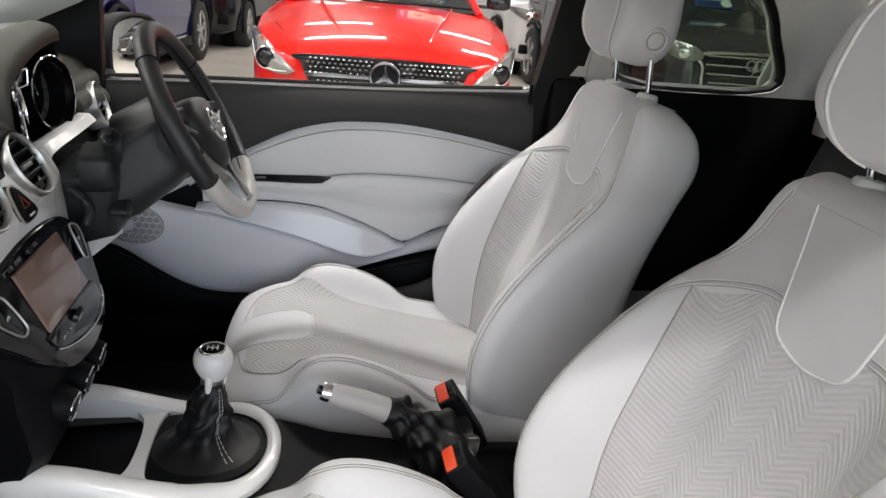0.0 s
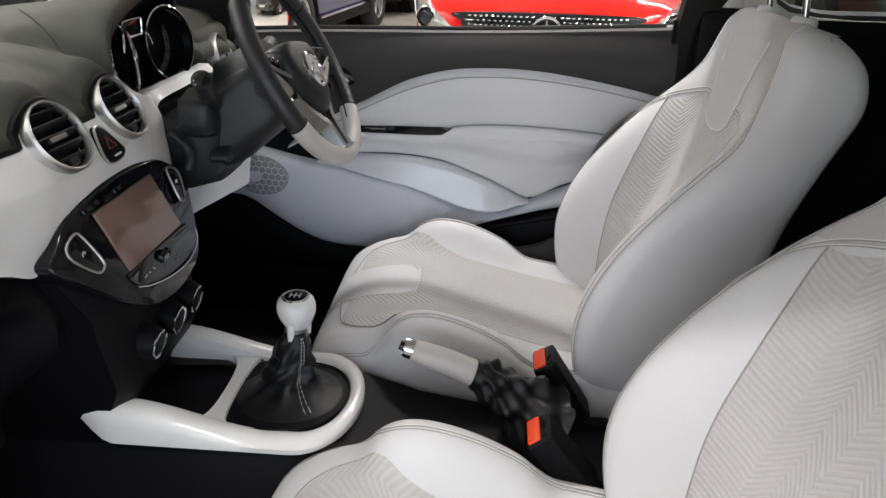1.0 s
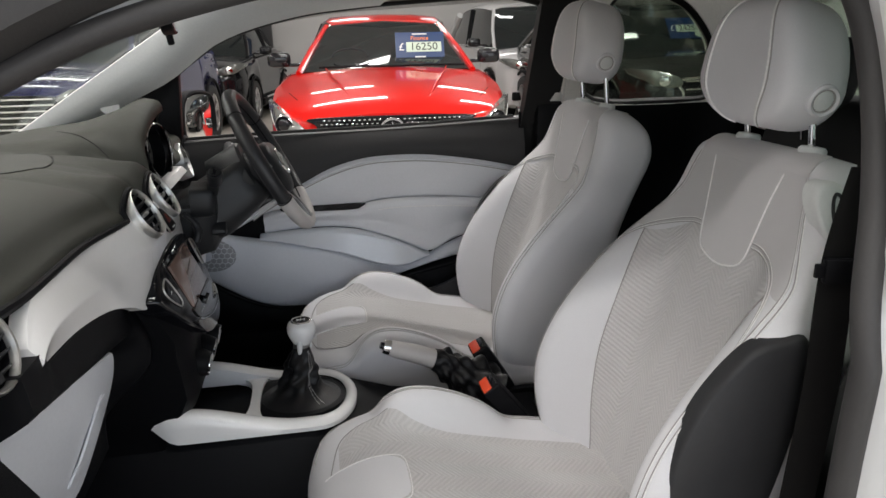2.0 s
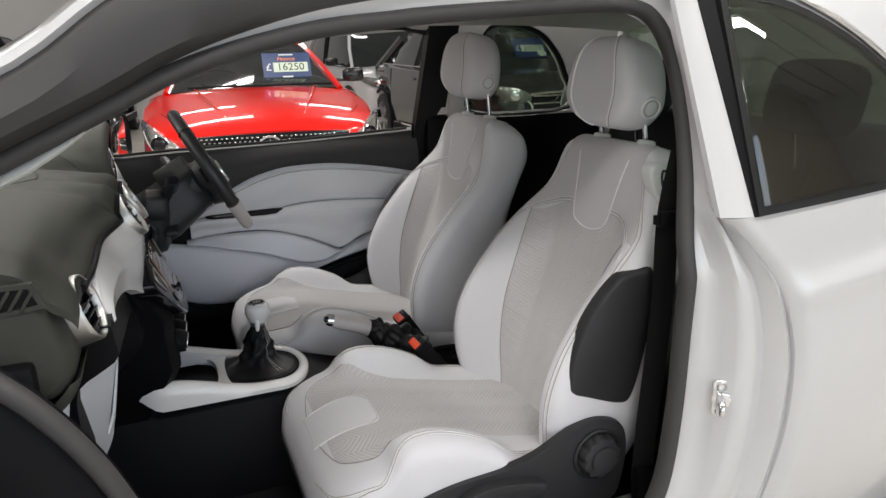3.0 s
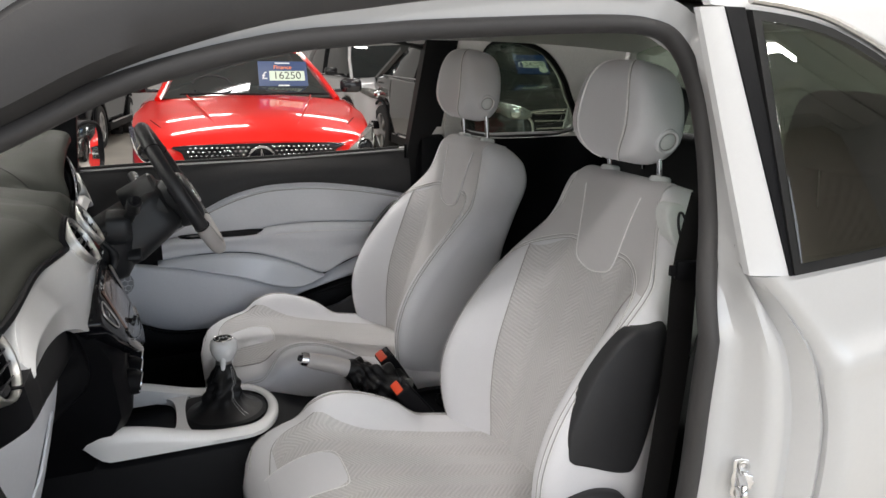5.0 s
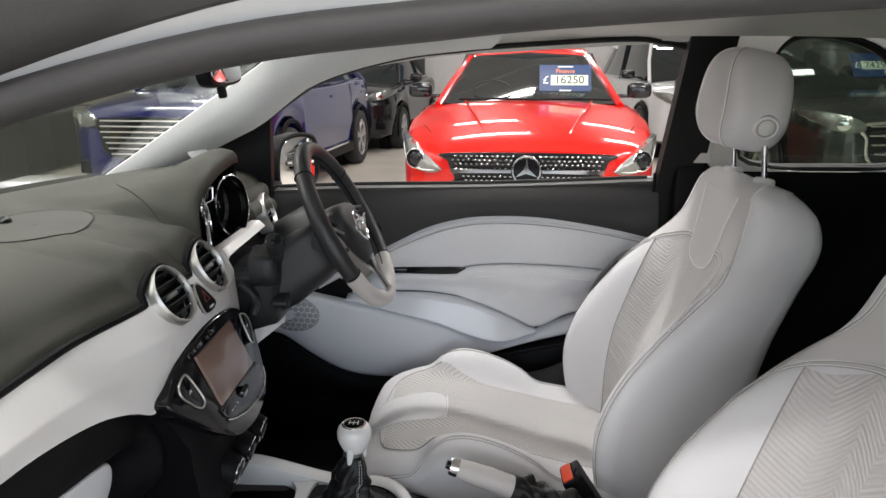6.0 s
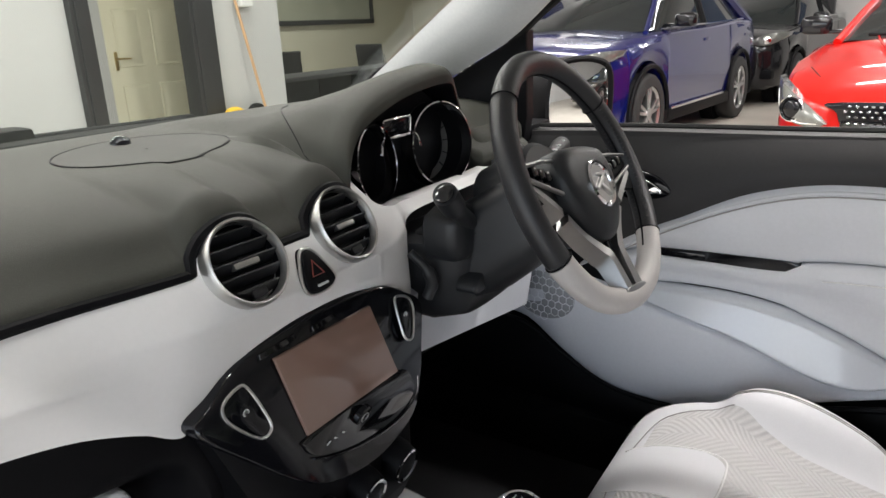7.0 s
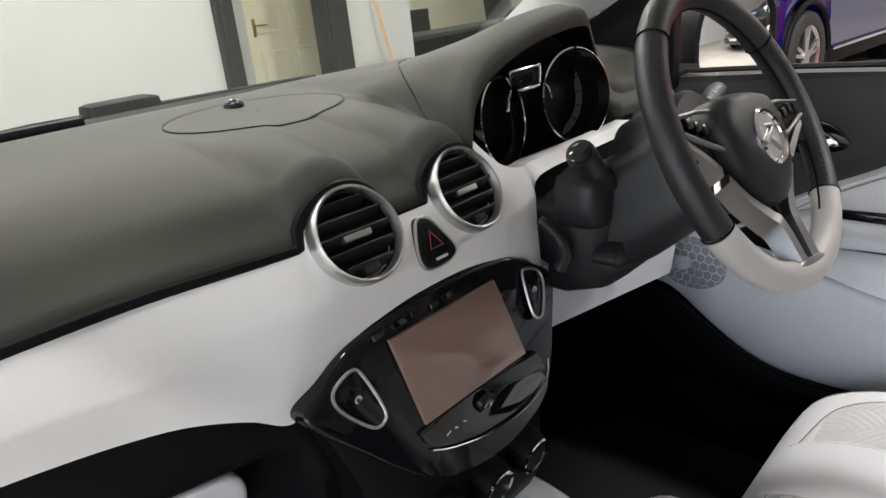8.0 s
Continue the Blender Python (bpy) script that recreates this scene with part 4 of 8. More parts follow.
def seam_on_cush(pts, parent, name="seam", lift=0.0015, mate=None, r=0.0016, n=8):
    path = smooth_loop(pts, n, closed=False)
    return part(name, tube([(x, y, cush_surf(y, x) + lift) for y, x in path], r, 6), mate or THREAD, parent)


def outline_plate(pts, place, depth, inset=0.004, n=5):
    return prism(smooth_loop(pts, n), place, depth, inset)


def superbox(sx, sy, sz, e, n=24):
    """A soft pillow block."""
    def sp(c, p):
        return math.copysign(abs(c) ** p, c)
    rings = []
    for i in range(1, n):
        f = -math.pi / 2 + math.pi * i / n
        rings.append([(sx * sp(math.cos(f), e) * sp(math.cos(2 * math.pi * j / (2 * n)), e), sy * sp(math.cos(f), e) * sp(math.sin(2 * math.pi * j / (2 * n)), e), sz * sp(math.sin(f), e)) for j in range(2 * n)])
    return loft(rings)



def headrest_shape(HRM):
    v, f = superbox(0.062, 0.119, 0.095, 0.58, 26)
    out = []
    for x, y, z in v:
        k = 1 - 0.16 * ease(-0.02, 0.094, z) * abs(y / 0.128) ** 1.5
        x2 = x + 0.018 * (y / 0.128) ** 2 * (-1 if x < 0 else 0) - 0.008 * z / 0.094
        y2 = y * (1.03 - 0.25 * ease(-0.03, 0.1, z) - 0.20 * ease(-0.03, -0.1, z))
        out.append(HRM @ Vector((x2, y2, z * (1 if z < 0 else 1.0 - 0.05 * (y / 0.128) ** 2))))
    return out, f


def front_seat(name, label, place, lift, reach=0.0):
    """lift: how far the headrest is pulled up; reach: how much longer the cushion's nose is."""
    HRM = pose(0.985, 0, 1.223 + lift, 0, 12)
    seat = thing(name, label, "car seat", (0.55, 0, 0.30), group="front seats")
    off = Matrix.Translation((-0.55, 0, -0.30))

    def sp(nm, shape, material, parent=None, lab="", **k):
        return part(nm, moved(shape, off), material, parent or seat, lab, **k)
    back = sp("backrest", SEATBACK, LEATHER, lab="pale grey leather backrest with side bolsters", angle=60)
    cush = sp("cushion", CUSHION, LEATHER, lab="pale grey leather seat cushion", angle=60)
    before = set(bpy.data.objects)
    # ribbed centre of the backrest
    inl0 = curve_of([(-0.02, 0.118), (0.08, 0.140), (0.2, 0.153), (0.3, 0.162), (0.38, 0.172), (0.43, 0.184), (0.5, 0.19)])
    inl = lambda s: min(inl0(s), half_w(s) - 0.036)
    crown = lambda u: 0.434 + 0.046 * ease(0.0, 0.58, 1 - abs(2 * u - 1))
    fn, us, vs = back_patch(lambda s: -inl(s), inl, lambda u: -0.02, crown, 0.0010, 44, 50)
    patch_mesh("centre_panel", fn, us, vs, lambda u, v: ((u - 0.5) * 0.34 + 0.5, v * 0.47), RIBBED, back, (0.004, 0, -0.001))["label"] = "ribbed taupe cloth panel"
    # smooth cloth panel above it, reaching down as a tongue
    tl = curve_of([(0.43, 0.048), (0.455, 0.063), (0.49, 0.070), (0.55, 0.080), (0.60, 0.090), (0.64, 0.096)])
    yoke = lambda s: half_w(s) - 0.024 - 0.022 * ease(0.44, 0.56, s)
    fn, us, vs = back_patch(lambda s: -yoke(s), yoke, lambda u: crown(u) + 0.001, lambda u: 0.604, 0.0012, 60, 30)
    patch_mesh("upper_panel", fn, us, vs, lambda u, v: (u, v), CLOTH, back, (0.004, 0, -0.001))["label"] = "smooth taupe cloth yoke"

    def over_top(u, v):
        g = radians(84) * v
        s, ins = 0.602 + 0.036 * math.sin(g), 0.036 * (1 - math.cos(g))
        w = yoke(0.602) - 0.35 * ins
        y = -w + 2 * w * u
        return back_at(y, s + 0.0012 * math.sin(g), back_front(y, s) - ins + 0.0014)
    patch_mesh("yoke_top", over_top, span(0, 1, 30), span(0, 1, 10), lambda u, v: (u, v), CLOTH, back, (0.003, 0, -0.003))
    fn, us, vs = back_patch(lambda s: -tl(s), tl, lambda u: 0.450 - 0.016 * math.sin(math.pi * u) ** 0.7, lambda u: 0.598, 0.0028, 30, 40)
    patch_mesh("tongue_panel", fn, us, vs, lambda u, v: (u, v), CLOTH, back, (0.004, 0, -0.001))["label"] = "smooth taupe cloth tongue"
    tongue = [(-0.091, 0.598), (-0.080, 0.55), (-0.070, 0.49), (-0.064, 0.460), (-0.052, 0.444), (-0.025, 0.435), (0, 0.432), (0.025, 0.435), (0.052, 0.444), (0.064, 0.460), (0.070, 0.49), (0.080, 0.55), (0.091, 0.598)]
    seam_on_back(tongue, back, lift=0.0028)
    for q in (1, -1):
        seam_on_back([(q * inl(s), s) for s in span(-0.02, 0.434, 12)], back, lift=0.002, mate=SEAM, r=0.0011)
        # each pale thread gets a dark line beside it as its painted shadow
        for d in (0, 0.0019, 0.0075, 0.0094):
            seam_on_back([(q * 0.074, 0.478 + d), (q * 0.10, 0.476 + d), (q * 0.14, 0.462 + d), (q * 0.184, 0.436 + d), (q * 0.212, 0.40 + d), (q * (half_w(0.34) - 0.022), 0.34 + d)], back, lift=0.0030, mate=SEAM if d in (0, 0.0075) else THREAD, r=0.0008)
            seam_on_back([(q * (half_w(s) - 0.026 - 0.024 * ease(0.44, 0.56, s) + d), s) for s in span(0.60, 0.0, 22)], back, lift=0.0006, mate=SEAM if d in (0, 0.0075) else THREAD, r=0.0008, n=4)
    # cushion panels
    cw = curve_of([(0.285, 0.13), (0.31, 0.170), (0.35, 0.188), (0.39, 0.180), (0.43, 0.155), (0.50, 0.138), (0.7, 0.140), (0.82, 0.138)])

    def cfn(u, v):
        x = 0.288 + 0.53 * v
        y = -cw(x) + 2 * cw(x) * u
        return x, y, cush_surf(y, x) + 0.0012
    patch_mesh("centre_panel", cfn, span(0, 1, 40), span(0, 1, 48), lambda u, v: ((u - 0.5) * 0.30 + 0.5, v * 0.46 + 0.2), RIBBED, cush, (0, 0, -0.004))["label"] = "ribbed taupe cloth panel"

    def nose(u, v):
        y = (-0.064 + 0.128 * u) * (1 - 0.06 * (1 - v))
        k = 1 - 0.22 * abs(2 * u - 1) ** 6
        x = 0.266 + 0.134 * v * k
        return x, y, cush_surf(y, x) + 0.0018
    patch_mesh("nose_panel", nose, span(0, 1, 20), span(0, 1, 14), lambda u, v: (u, v), LEATHER, cush, (0, 0, -0.004))
    seam_on_cush([(-0.059, 0.262), (-0.064, 0.31), (-0.065, 0.37), (-0.056, 0.396), (-0.025, 0.402), (0.025, 0.402), (0.056, 0.396), (0.065, 0.37), (0.064, 0.31), (0.059, 0.262)], cush, lift=0.0018, r=0.0011)
    for q in (1, -1):
        seam_on_cush([(q * 0.060, 0.272), (q * cw(0.29), 0.287), (q * cw(0.31), 0.31), (q * cw(0.35), 0.35), (q * cw(0.385), 0.385)], cush, lift=0.0016, mate=SEAM, r=0.0009)
        for d in (0, 0.0019, 0.0075, 0.0094):
            seam_on_cush([(q * (0.14 + d), 0.244), (q * (0.205 + d), 0.258), (q * (0.231 + d), 0.284), (q * (0.243 + d * 0.5), 0.325), (q * (0.244 + d * 0.5), 0.350), (q * (0.228 + d), 0.372), (q * (0.212 + d), 0.40), (q * (0.210 + d), 0.45), (q * (0.212 + d), 0.52), (q * (0.214 + d), 0.62), (q * (0.208 + d), 0.75), (q * (0.195 + d), 0.84)], cush, lift=0.0006, mate=SEAM if d in (0, 0.0075) else THREAD, r=0.0008)
        part("seam", tube([(cx + 0.0, q * (cush_w(cx) + 0.0005), z) for cx, z in zip(span(0.335, 0.32, 9), span(cush_surf(0.225, 0.34) - 0.03, 0.43, 9))], 0.0013, 6), THREAD, cush)
    for ob in set(bpy.data.objects) - before:
        ob.data.transform(off)
    for ob in (cush, *cush.children):
        for v in ob.data.vertices:
            v.co.x -= reach * ease(-0.11, -0.27, v.co.x)
    # headrest with two posts
    hr = sp("headrest", headrest_shape(HRM), LEATHER, lab="pale grey leather headrest", angle=60)
    hv = headrest_shape(HRM)[0]
    for j in (22, 30):
        sp("seam", tube([hv[i * 52 + j] for i in range(1, 24)], 0.0024, 6), THREAD, hr)
        sp("seam", tube([hv[i * 52 + j + (1 if j > 26 else -1)].lerp(hv[i * 52 + j], 0.6) for i in range(1, 24)], 0.0014, 6), SEAM, hr)
    for q in (-1, 1):
        sp("post", tube([(1.012, q * 0.08, 1.05), (0.998, q * 0.08, 1.17 + lift)], 0.0055, 12), CHROME, hr, "chrome post")
        sp("collar", lathe([(0.020, -0.02), (0.020, -0.006), (0.017, -0.002), (0.009, -0.001), (0.008, -0.006)], 24, pose(1.008, q * 0.08, 1.110, 0, 8)), PILLARTRIM, hr, "grey plastic collar")
    hb = HRM @ pose(0.008, -0.1185, -0.044, 106)
    sp("button_ring", lathe([(0.0235, -0.014), (0.0235, 0.002), (0.0205, 0.005), (0.0172, 0.003), (0.0172, -0.004)], 28, hb), LEATHER, hr)
    sp("button_gap", ring_lathe([(0.0172, -0.006), (0.0172, 0.0022), (0.0152, 0.0022), (0.0152, -0.006)], 28, hb), SEAM, hr)
    sp("button", lathe([(0.0155, -0.01), (0.0155, 0.0), (0.013, 0.002), (0.004, 0.0025)], 28, hb), PILLARTRIM, hr, "round release button")
    # airbag cover and recliner trim on the outer side
    def side(q, at):
        return lambda a, b, c: (a, q * (at + c), b)
    q = -1 if "passenger" in label else 1
    sp("airbag_cover", outline_plate([(0.724, 0.675), (0.730, 0.73), (0.765, 0.81), (0.822, 0.874), (0.868, 0.888), (0.908, 0.884), (0.910, 0.80), (0.892, 0.70), (0.868, 0.622), (0.838, 0.613), (0.762, 0.642), (0.732, 0.655)], side(q, 0.257), 0.03, 0.014, 5), CHARCOAL, back, "black plastic side airbag cover")
    hatch = None if q > 0 else sp("release_plate", outline_plate([(0.952, 1.005), (0.940, 1.045), (0.946, 1.070), (0.966, 1.077), (0.985, 1.066), (0.990, 1.008), (0.975, 0.996)], lambda a, b, c: (a, q * (0.212 - 0.35 * (b - 0.985) + c), b), 0.03, 0.008, 4), PILLARTRIM, back, "grey tilt lever plate")
    if hatch:
        loop = [(0.971 + 0.009 * math.cos(t), 1.036 + 0.026 * math.sin(t)) for t in [2 * math.pi * j / 24 for j in range(24)]]
        sp("tilt_lever", tube([(a, q * (0.2130 - 0.35 * (b - 0.985)), b) for a, b in loop], 0.0026, 6, closed=True), CHARCOAL, back, "dark tilt lever loop")
    sp("recliner_trim", outline_plate([(0.40, 0.515), (0.48, 0.533), (0.58, 0.540), (0.645, 0.553), (0.70, 0.578), (0.735, 0.592), (0.785, 0.598), (0.835, 0.580), (0.856, 0.535), (0.85, 0.46), (0.82, 0.405), (0.70, 0.385), (0.42, 0.385), (0.365, 0.43), (0.375, 0.49)], side(q, 0.268), 0.020, 0.010, 4), CHARCOAL, seat, "black plastic seat side trim")
    knob = []
    for h, rr in ((0, 0.046), (0.014, 0.045), (0.022, 0.041), (0.025, 0.033)):
        knob.append([(rr * (1 - 0.10 * (0.5 + 0.5 * math.cos(10 * t)) ** 2) * math.cos(t), rr * (1 - 0.10 * (0.5 + 0.5 * math.cos(10 * t)) ** 2) * math.sin(t), h) for t in [2 * math.pi * j / 80 for j in range(80)]])
    km = pose(0.781, q * 0.268, 0.525, -90 * q)
    kn = sp("recline_knob", moved(loft(knob), km), CHARCOAL, seat, "black ridged recline knob")
    sp("knob_ring", ring_lathe([(0.054, -0.006), (0.054, 0.005), (0.051, 0.008), (0.048, 0.005), (0.048, -0.006)], 40, km), CHARCOAL, kn)
    sp("knob_cap", lathe([(0.028, 0.026), (0.027, 0.031), (0.010, 0.033)], 32, km), CHARCOAL, kn)
    sp("height_lever", outline_plate([(0.470, 0.492), (0.50, 0.518), (0.54, 0.526), (0.60, 0.519), (0.645, 0.508), (0.660, 0.498), (0.64, 0.486), (0.58, 0.482), (0.50, 0.476)], side(q, 0.292), 0.03, 0.008, 4), CHARCOAL, seat, "black lift lever")
    sp("seat_frame", join(box(0.42, 0.86, -0.215, -0.17, 0.31, 0.44, 0.01), box(0.42, 0.86, 0.17, 0.215, 0.31, 0.44, 0.01), box(0.36, 0.86, -0.22, 0.22, 0.40, 0.435, 0.01)), BLACKPLASTIC, seat)
    for q2 in (-1, 1):
        sp("floor_rail", box(0.36, 0.95, q2 * 0.19 - 0.02, q2 * 0.19 + 0.02, 0.30, 0.325, 0.004), STEEL, seat)
    seat.location = place
    return seat


front_seat("passenger_seat", "pale grey leather passenger seat with ribbed cloth centre", (0.555, -0.36, 0.30), 0.0)
front_seat("driver_seat", "pale grey leather driver seat with ribbed cloth centre", (0.538, 0.362, 0.30), 0.028, 0.018)

for s in (-1, 1):
    part("headrest", moved(superbox(0.055, 0.125, 0.092, 0.5, 16), BI @ pose(1.60, s * 0.34, 1.165, 0, 14)), CHAIRBLACK, bench, "black rear headrest")
    part("post", moved(tube([(1.62, s * 0.34 + 0.05, 0.98), (1.605, s * 0.34 + 0.05, 1.10)], 0.006, 8), BI), CHROME, bench)
# ---- dashboard ----
dash = thing("dashboard", "dark grey dashboard with glossy white trim band and round vents", "dashboard", (0, 0, 0.95))
DI = Matrix.Translation((0, 0, -0.95))


def dp(name, shape, material, parent=None, label="", **k):
    return part(name, moved(shape, DI), material, parent or dash, label, **k)


VENTS = (-0.078, 0.078)


def arch(y):
    return max(0.90 * math.sqrt(max(0, 0.0515 ** 2 - (y - v) ** 2)) for v in VENTS)


HOOD = curve_of([(0.122, 0.995), (0.132, 1.036), (0.145, 1.060), (0.173, 1.088), (0.206, 1.104), (0.264, 1.121), (0.325, 1.130), (0.385, 1.133), (0.43, 1.124), (0.456, 1.107), (0.474, 1.085), (0.484, 1.058), (0.492, 1.02), (0.50, 0.99)])


def hooded(y):
    return ease(0.11, 0.165, y) * ease(0.508, 0.490, y)


def trim_x(y, z):
    g = math.exp(-(abs(y) / (0.215 if y < 0 else 0.235)) ** 4)
    side = -0.060 + 0.030 * min(max((0.985 - z) / 0.13, -0.3), 1.2)
    mid = -0.024 + 0.026 * min(max((0.985 - z) / 0.045, -1.0), 1.0)
    if z < 0.91:
        mid = 0.002 + 0.10 * (0.91 - z)
    return side * (1 - g) + mid * g


def edge_z(y):
    base = 0.987 + 0.012 * ease(-0.45, -0.66, y)
    a = arch(y)
    z = max(base, 0.984 + a) if a > 0 else base
    if 0.12 < y < 0.505:
        z = max(base, HOOD(y))
    return z


def edge_x(y):
    h = hooded(y)
    return (trim_x(y, min(edge_z(y), 1.0)) - 0.004) * (1 - h) + h * (-0.055 - 0.033 * ease(0.38, 0.485, y))


def pad(u, t):
    y = u
    ex, ez = edge_x(y), edge_z(y)
    up = max(ez - 0.987, 0)
    h = hooded(y)
    pts = [(ex, ez), (ex - 0.006, ez + 0.010), (ex - 0.022, ez + 0.022 - 0.006 * h), (ex - 0.05, max(1.035 + 0.2 * up, ez + 0.026 - 0.01 * h)), (-0.165, 1.060 + (0.45 * up if h else 0.15 * up)), (-0.26, 1.072 + 0.20 * up * h), (-0.40, 1.078 + 0.05 * up * h), (-0.55, 1.060), (-0.70, 1.035)]
    side = abs(y) / 0.72
    k = t * (len(pts) - 1)
    i = min(int(k), len(pts) - 2)
    f = k - i
    p = [pts[min(max(i + j, 0), len(pts) - 1)] for j in (-1, 0, 1, 2)]
    x, z = (0.5 * (2 * b + (c - a) * f + (2 * a - 5 * b + 4 * c - d) * f * f + (3 * b - a - 3 * c + d) * f ** 3) for a, b, c, d in zip(*p))
    x += 0.16 * side ** 2.4 * ease(0.25, 1.0, t)
    z -= 0.02 * ease(0.85, 1.0, side) * (1 - 0.5 * t)
    return x, y, z


ys = sorted(set([round(v, 4) for v in span(-0.705, 0.705, 90)] + [round(v, 4) for v in span(-0.145, 0.145, 60)] + [round(v, 4) for v in span(0.13, 0.54, 50)]))
dp("top_pad", slab(pad, ys, span(0, 1, 46), (0.0, 0, -0.012)), SOFTDASH, label="soft grained dark grey dashboard top", angle=60)
# dark lip under the pad's edge
dp("pad_lip", tube([(edge_x(y) + 0.001, y, edge_z(y) - 0.003) for y in ys if -0.62 < y < 0.13], 0.0065, 8), BLACKPLASTIC)
# speaker lid and light sensor on top


def on_pad(x, y):
    lo, hi = 0.0, 1.0
    for _ in range(30):
        m = (lo + hi) / 2
        if pad(y, m)[0] > x:
            lo = m
        else:
            hi = m
    return pad(y, lo)[2]


ell = [(-0.262 + 0.076 * math.sin(a), 0.003 + 0.115 * math.cos(a)) for a in [2 * math.pi * j / 60 for j in range(60)]]
dp("speaker_lid_gap", tube([(x, y, on_pad(x, y) + 0.0005) for x, y in ell], 0.0010, 6, closed=True), BLACKPLASTIC)
dp("hood_gap", tube([(x, y, on_pad(x, y) + 0.0006) for x, y in smooth_loop([(-0.24, 0.235), (-0.20, 0.180), (-0.15, 0.140), (-0.10, 0.124), (-0.07, 0.126)], 6, False)], 0.0008, 6), BLACKPLASTIC)
lid_at = lambda k, a: (lambda x, y: (x, y, on_pad(x, y) + 0.0012))(-0.262 + 0.074 * k * math.sin(a), 0.003 + 0.113 * k * math.cos(a))
dp("speaker_lid", slab(lid_at, span(0.02, 1.0, 9), span(0, 2 * math.pi, 49), (0, 0, -0.004)), mat("dark speaker mesh", (0.043, 0.044, 0.038), 0.75, bump=0.6, bscale=700, var=0.05, grain=0.25, gscale=900), label="oval speaker grille")
dp("light_sensor", lathe([(0.013, -0.006), (0.013, 0.003), (0.010, 0.007), (0.004, 0.010)], 20, pose(-0.312, 0.002, on_pad(-0.312, 0.0) + 0.001)), PIANO, label="small black light sensor")
dp("demist_slot", box(-0.47, -0.455, -0.58, -0.12, 1.070, 1.083, 0.004), BLACKPLASTIC)

# white trim band
ZB = curve_of([(-0.545, 0.909), (-0.535, 0.910), (-0.5, 0.910), (-0.4, 0.903), (-0.28, 0.882), (-0.22, 0.862), (-0.187, 0.845), (-0.165, 0.862), (-0.12, 0.893), (-0.06, 0.906), (0, 0.909), (0.06, 0.906), (0.12, 0.893), (0.16, 0.876), (0.195, 0.857), (0.203, 0.89), (0.212, 0.925), (0.228, 0.945), (0.26, 0.955), (0.35, 0.957), (0.42, 0.958), (0.50, 0.959)])
ZT = curve_of([(0.13, 1.03), (0.145, 1.008), (0.165, 0.988), (0.20, 0.976), (0.25, 0.971), (0.35, 0.970), (0.42, 0.970), (0.50, 0.972)])


def trim(u, v):
    y = u
    top = edge_z(y) - 0.001 if y < 0.13 else ZT(y)
    if y < -0.45:
        top = 0.986 - 0.046 * (min(-0.45 - y, 0.095) / 0.095) ** 2.4
    z = ZB(y) + (top - ZB(y)) * v
    x = trim_x(y, z) + 0.004 * math.sin(math.pi * v) + 0.007 * ease(-0.17, -0.30, y) * max(0.0, 1 - abs(v - 0.40) / 0.45) ** 1.3
    d = min(math.hypot(y - c, (z - 0.984) / 0.875) for c in VENTS)
    x -= 0.04 * ease(0.0440, 0.0405, d)
    if y > 0.19:
        x = x * (1 - ease(0.205, 0.26, y)) + (-0.038 - 0.012 * v) * ease(0.205, 0.26, y)
    return x, y, z


tys = sorted(set([round(v, 4) for v in span(-0.545, 0.50, 80)] + [round(v, 4) for v in span(-0.20, 0.23, 150)]))
dp("trim_band", slab(trim, tys, span(0, 1, 40), (-0.02, 0, 0)), GLOSSWHITE, label="glossy white curved trim band", angle=50)


def vent(x, y, z, r, rot, parent=None):
    m = Matrix.Translation((x, y, z)) @ rot
    v = dp("air_vent", moved(lathe([(r * 0.87, -0.03), (r * 0.87, 0.0), (r * 0.885, 0.004), (r * 0.915, 0.0085), (r * 0.955, 0.0095), (r * 0.985, 0.0075), (r, 0.003), (r, -0.03)], 48), m), SATIN, parent, "round vent with satin silver ring")
    part("duct", moved(lathe([(r * 0.868, -0.028), (r * 0.868, -0.001), (r * 0.855, -0.001), (r * 0.855, -0.010), (0.002, -0.012), (0.002, -0.028)], 40), DI @ m), BLACKPLASTIC, v)
    for k in range(-2, 3):
        h = k * r * 0.32
        w = math.sqrt((r * 0.855) ** 2 - h * h)
        part("slat", moved(box(-w, w, -0.0085, 0.0085, -0.0012, 0.0012, 0.0008, 1), DI @ m @ pose(0, h, -0.003, 58)), COLUMNBLACK, v)
    part("tab", moved(box(-r * 0.34, r * 0.34, -0.004, 0.004, -0.004, 0.005, 0.002), DI @ m @ pose(0, 0, -0.002, 0, 0, 0)), SATIN, v, "silver vent tab")
    part("thumb_wheel", moved(box(-r * 0.2, r * 0.2, -0.005, 0.005, -0.006, 0.002, 0.002), DI @ m @ pose(0, -r * 0.68, 0.0)), CHARCOAL, v)
    return v


def facing(ax, az=0.0):
    """A vent turned to face the cabin: local z to the rear, local y up."""
    return Matrix(((0, 0, 1), (1, 0, 0), (0, 1, 0))).to_4x4() @ pose(0, 0, 0, -az, ax)


vent(-0.015, -0.078, 0.984, 0.0480, facing(-2, 29))
vent(-0.015, 0.078, 0.984, 0.0480, facing(2, 29))
vent(-0.066, 0.620, 0.966, 0.049, facing(6, 17))
vent(-0.066, -0.612, 0.966, 0.049, facing(-6, 17))
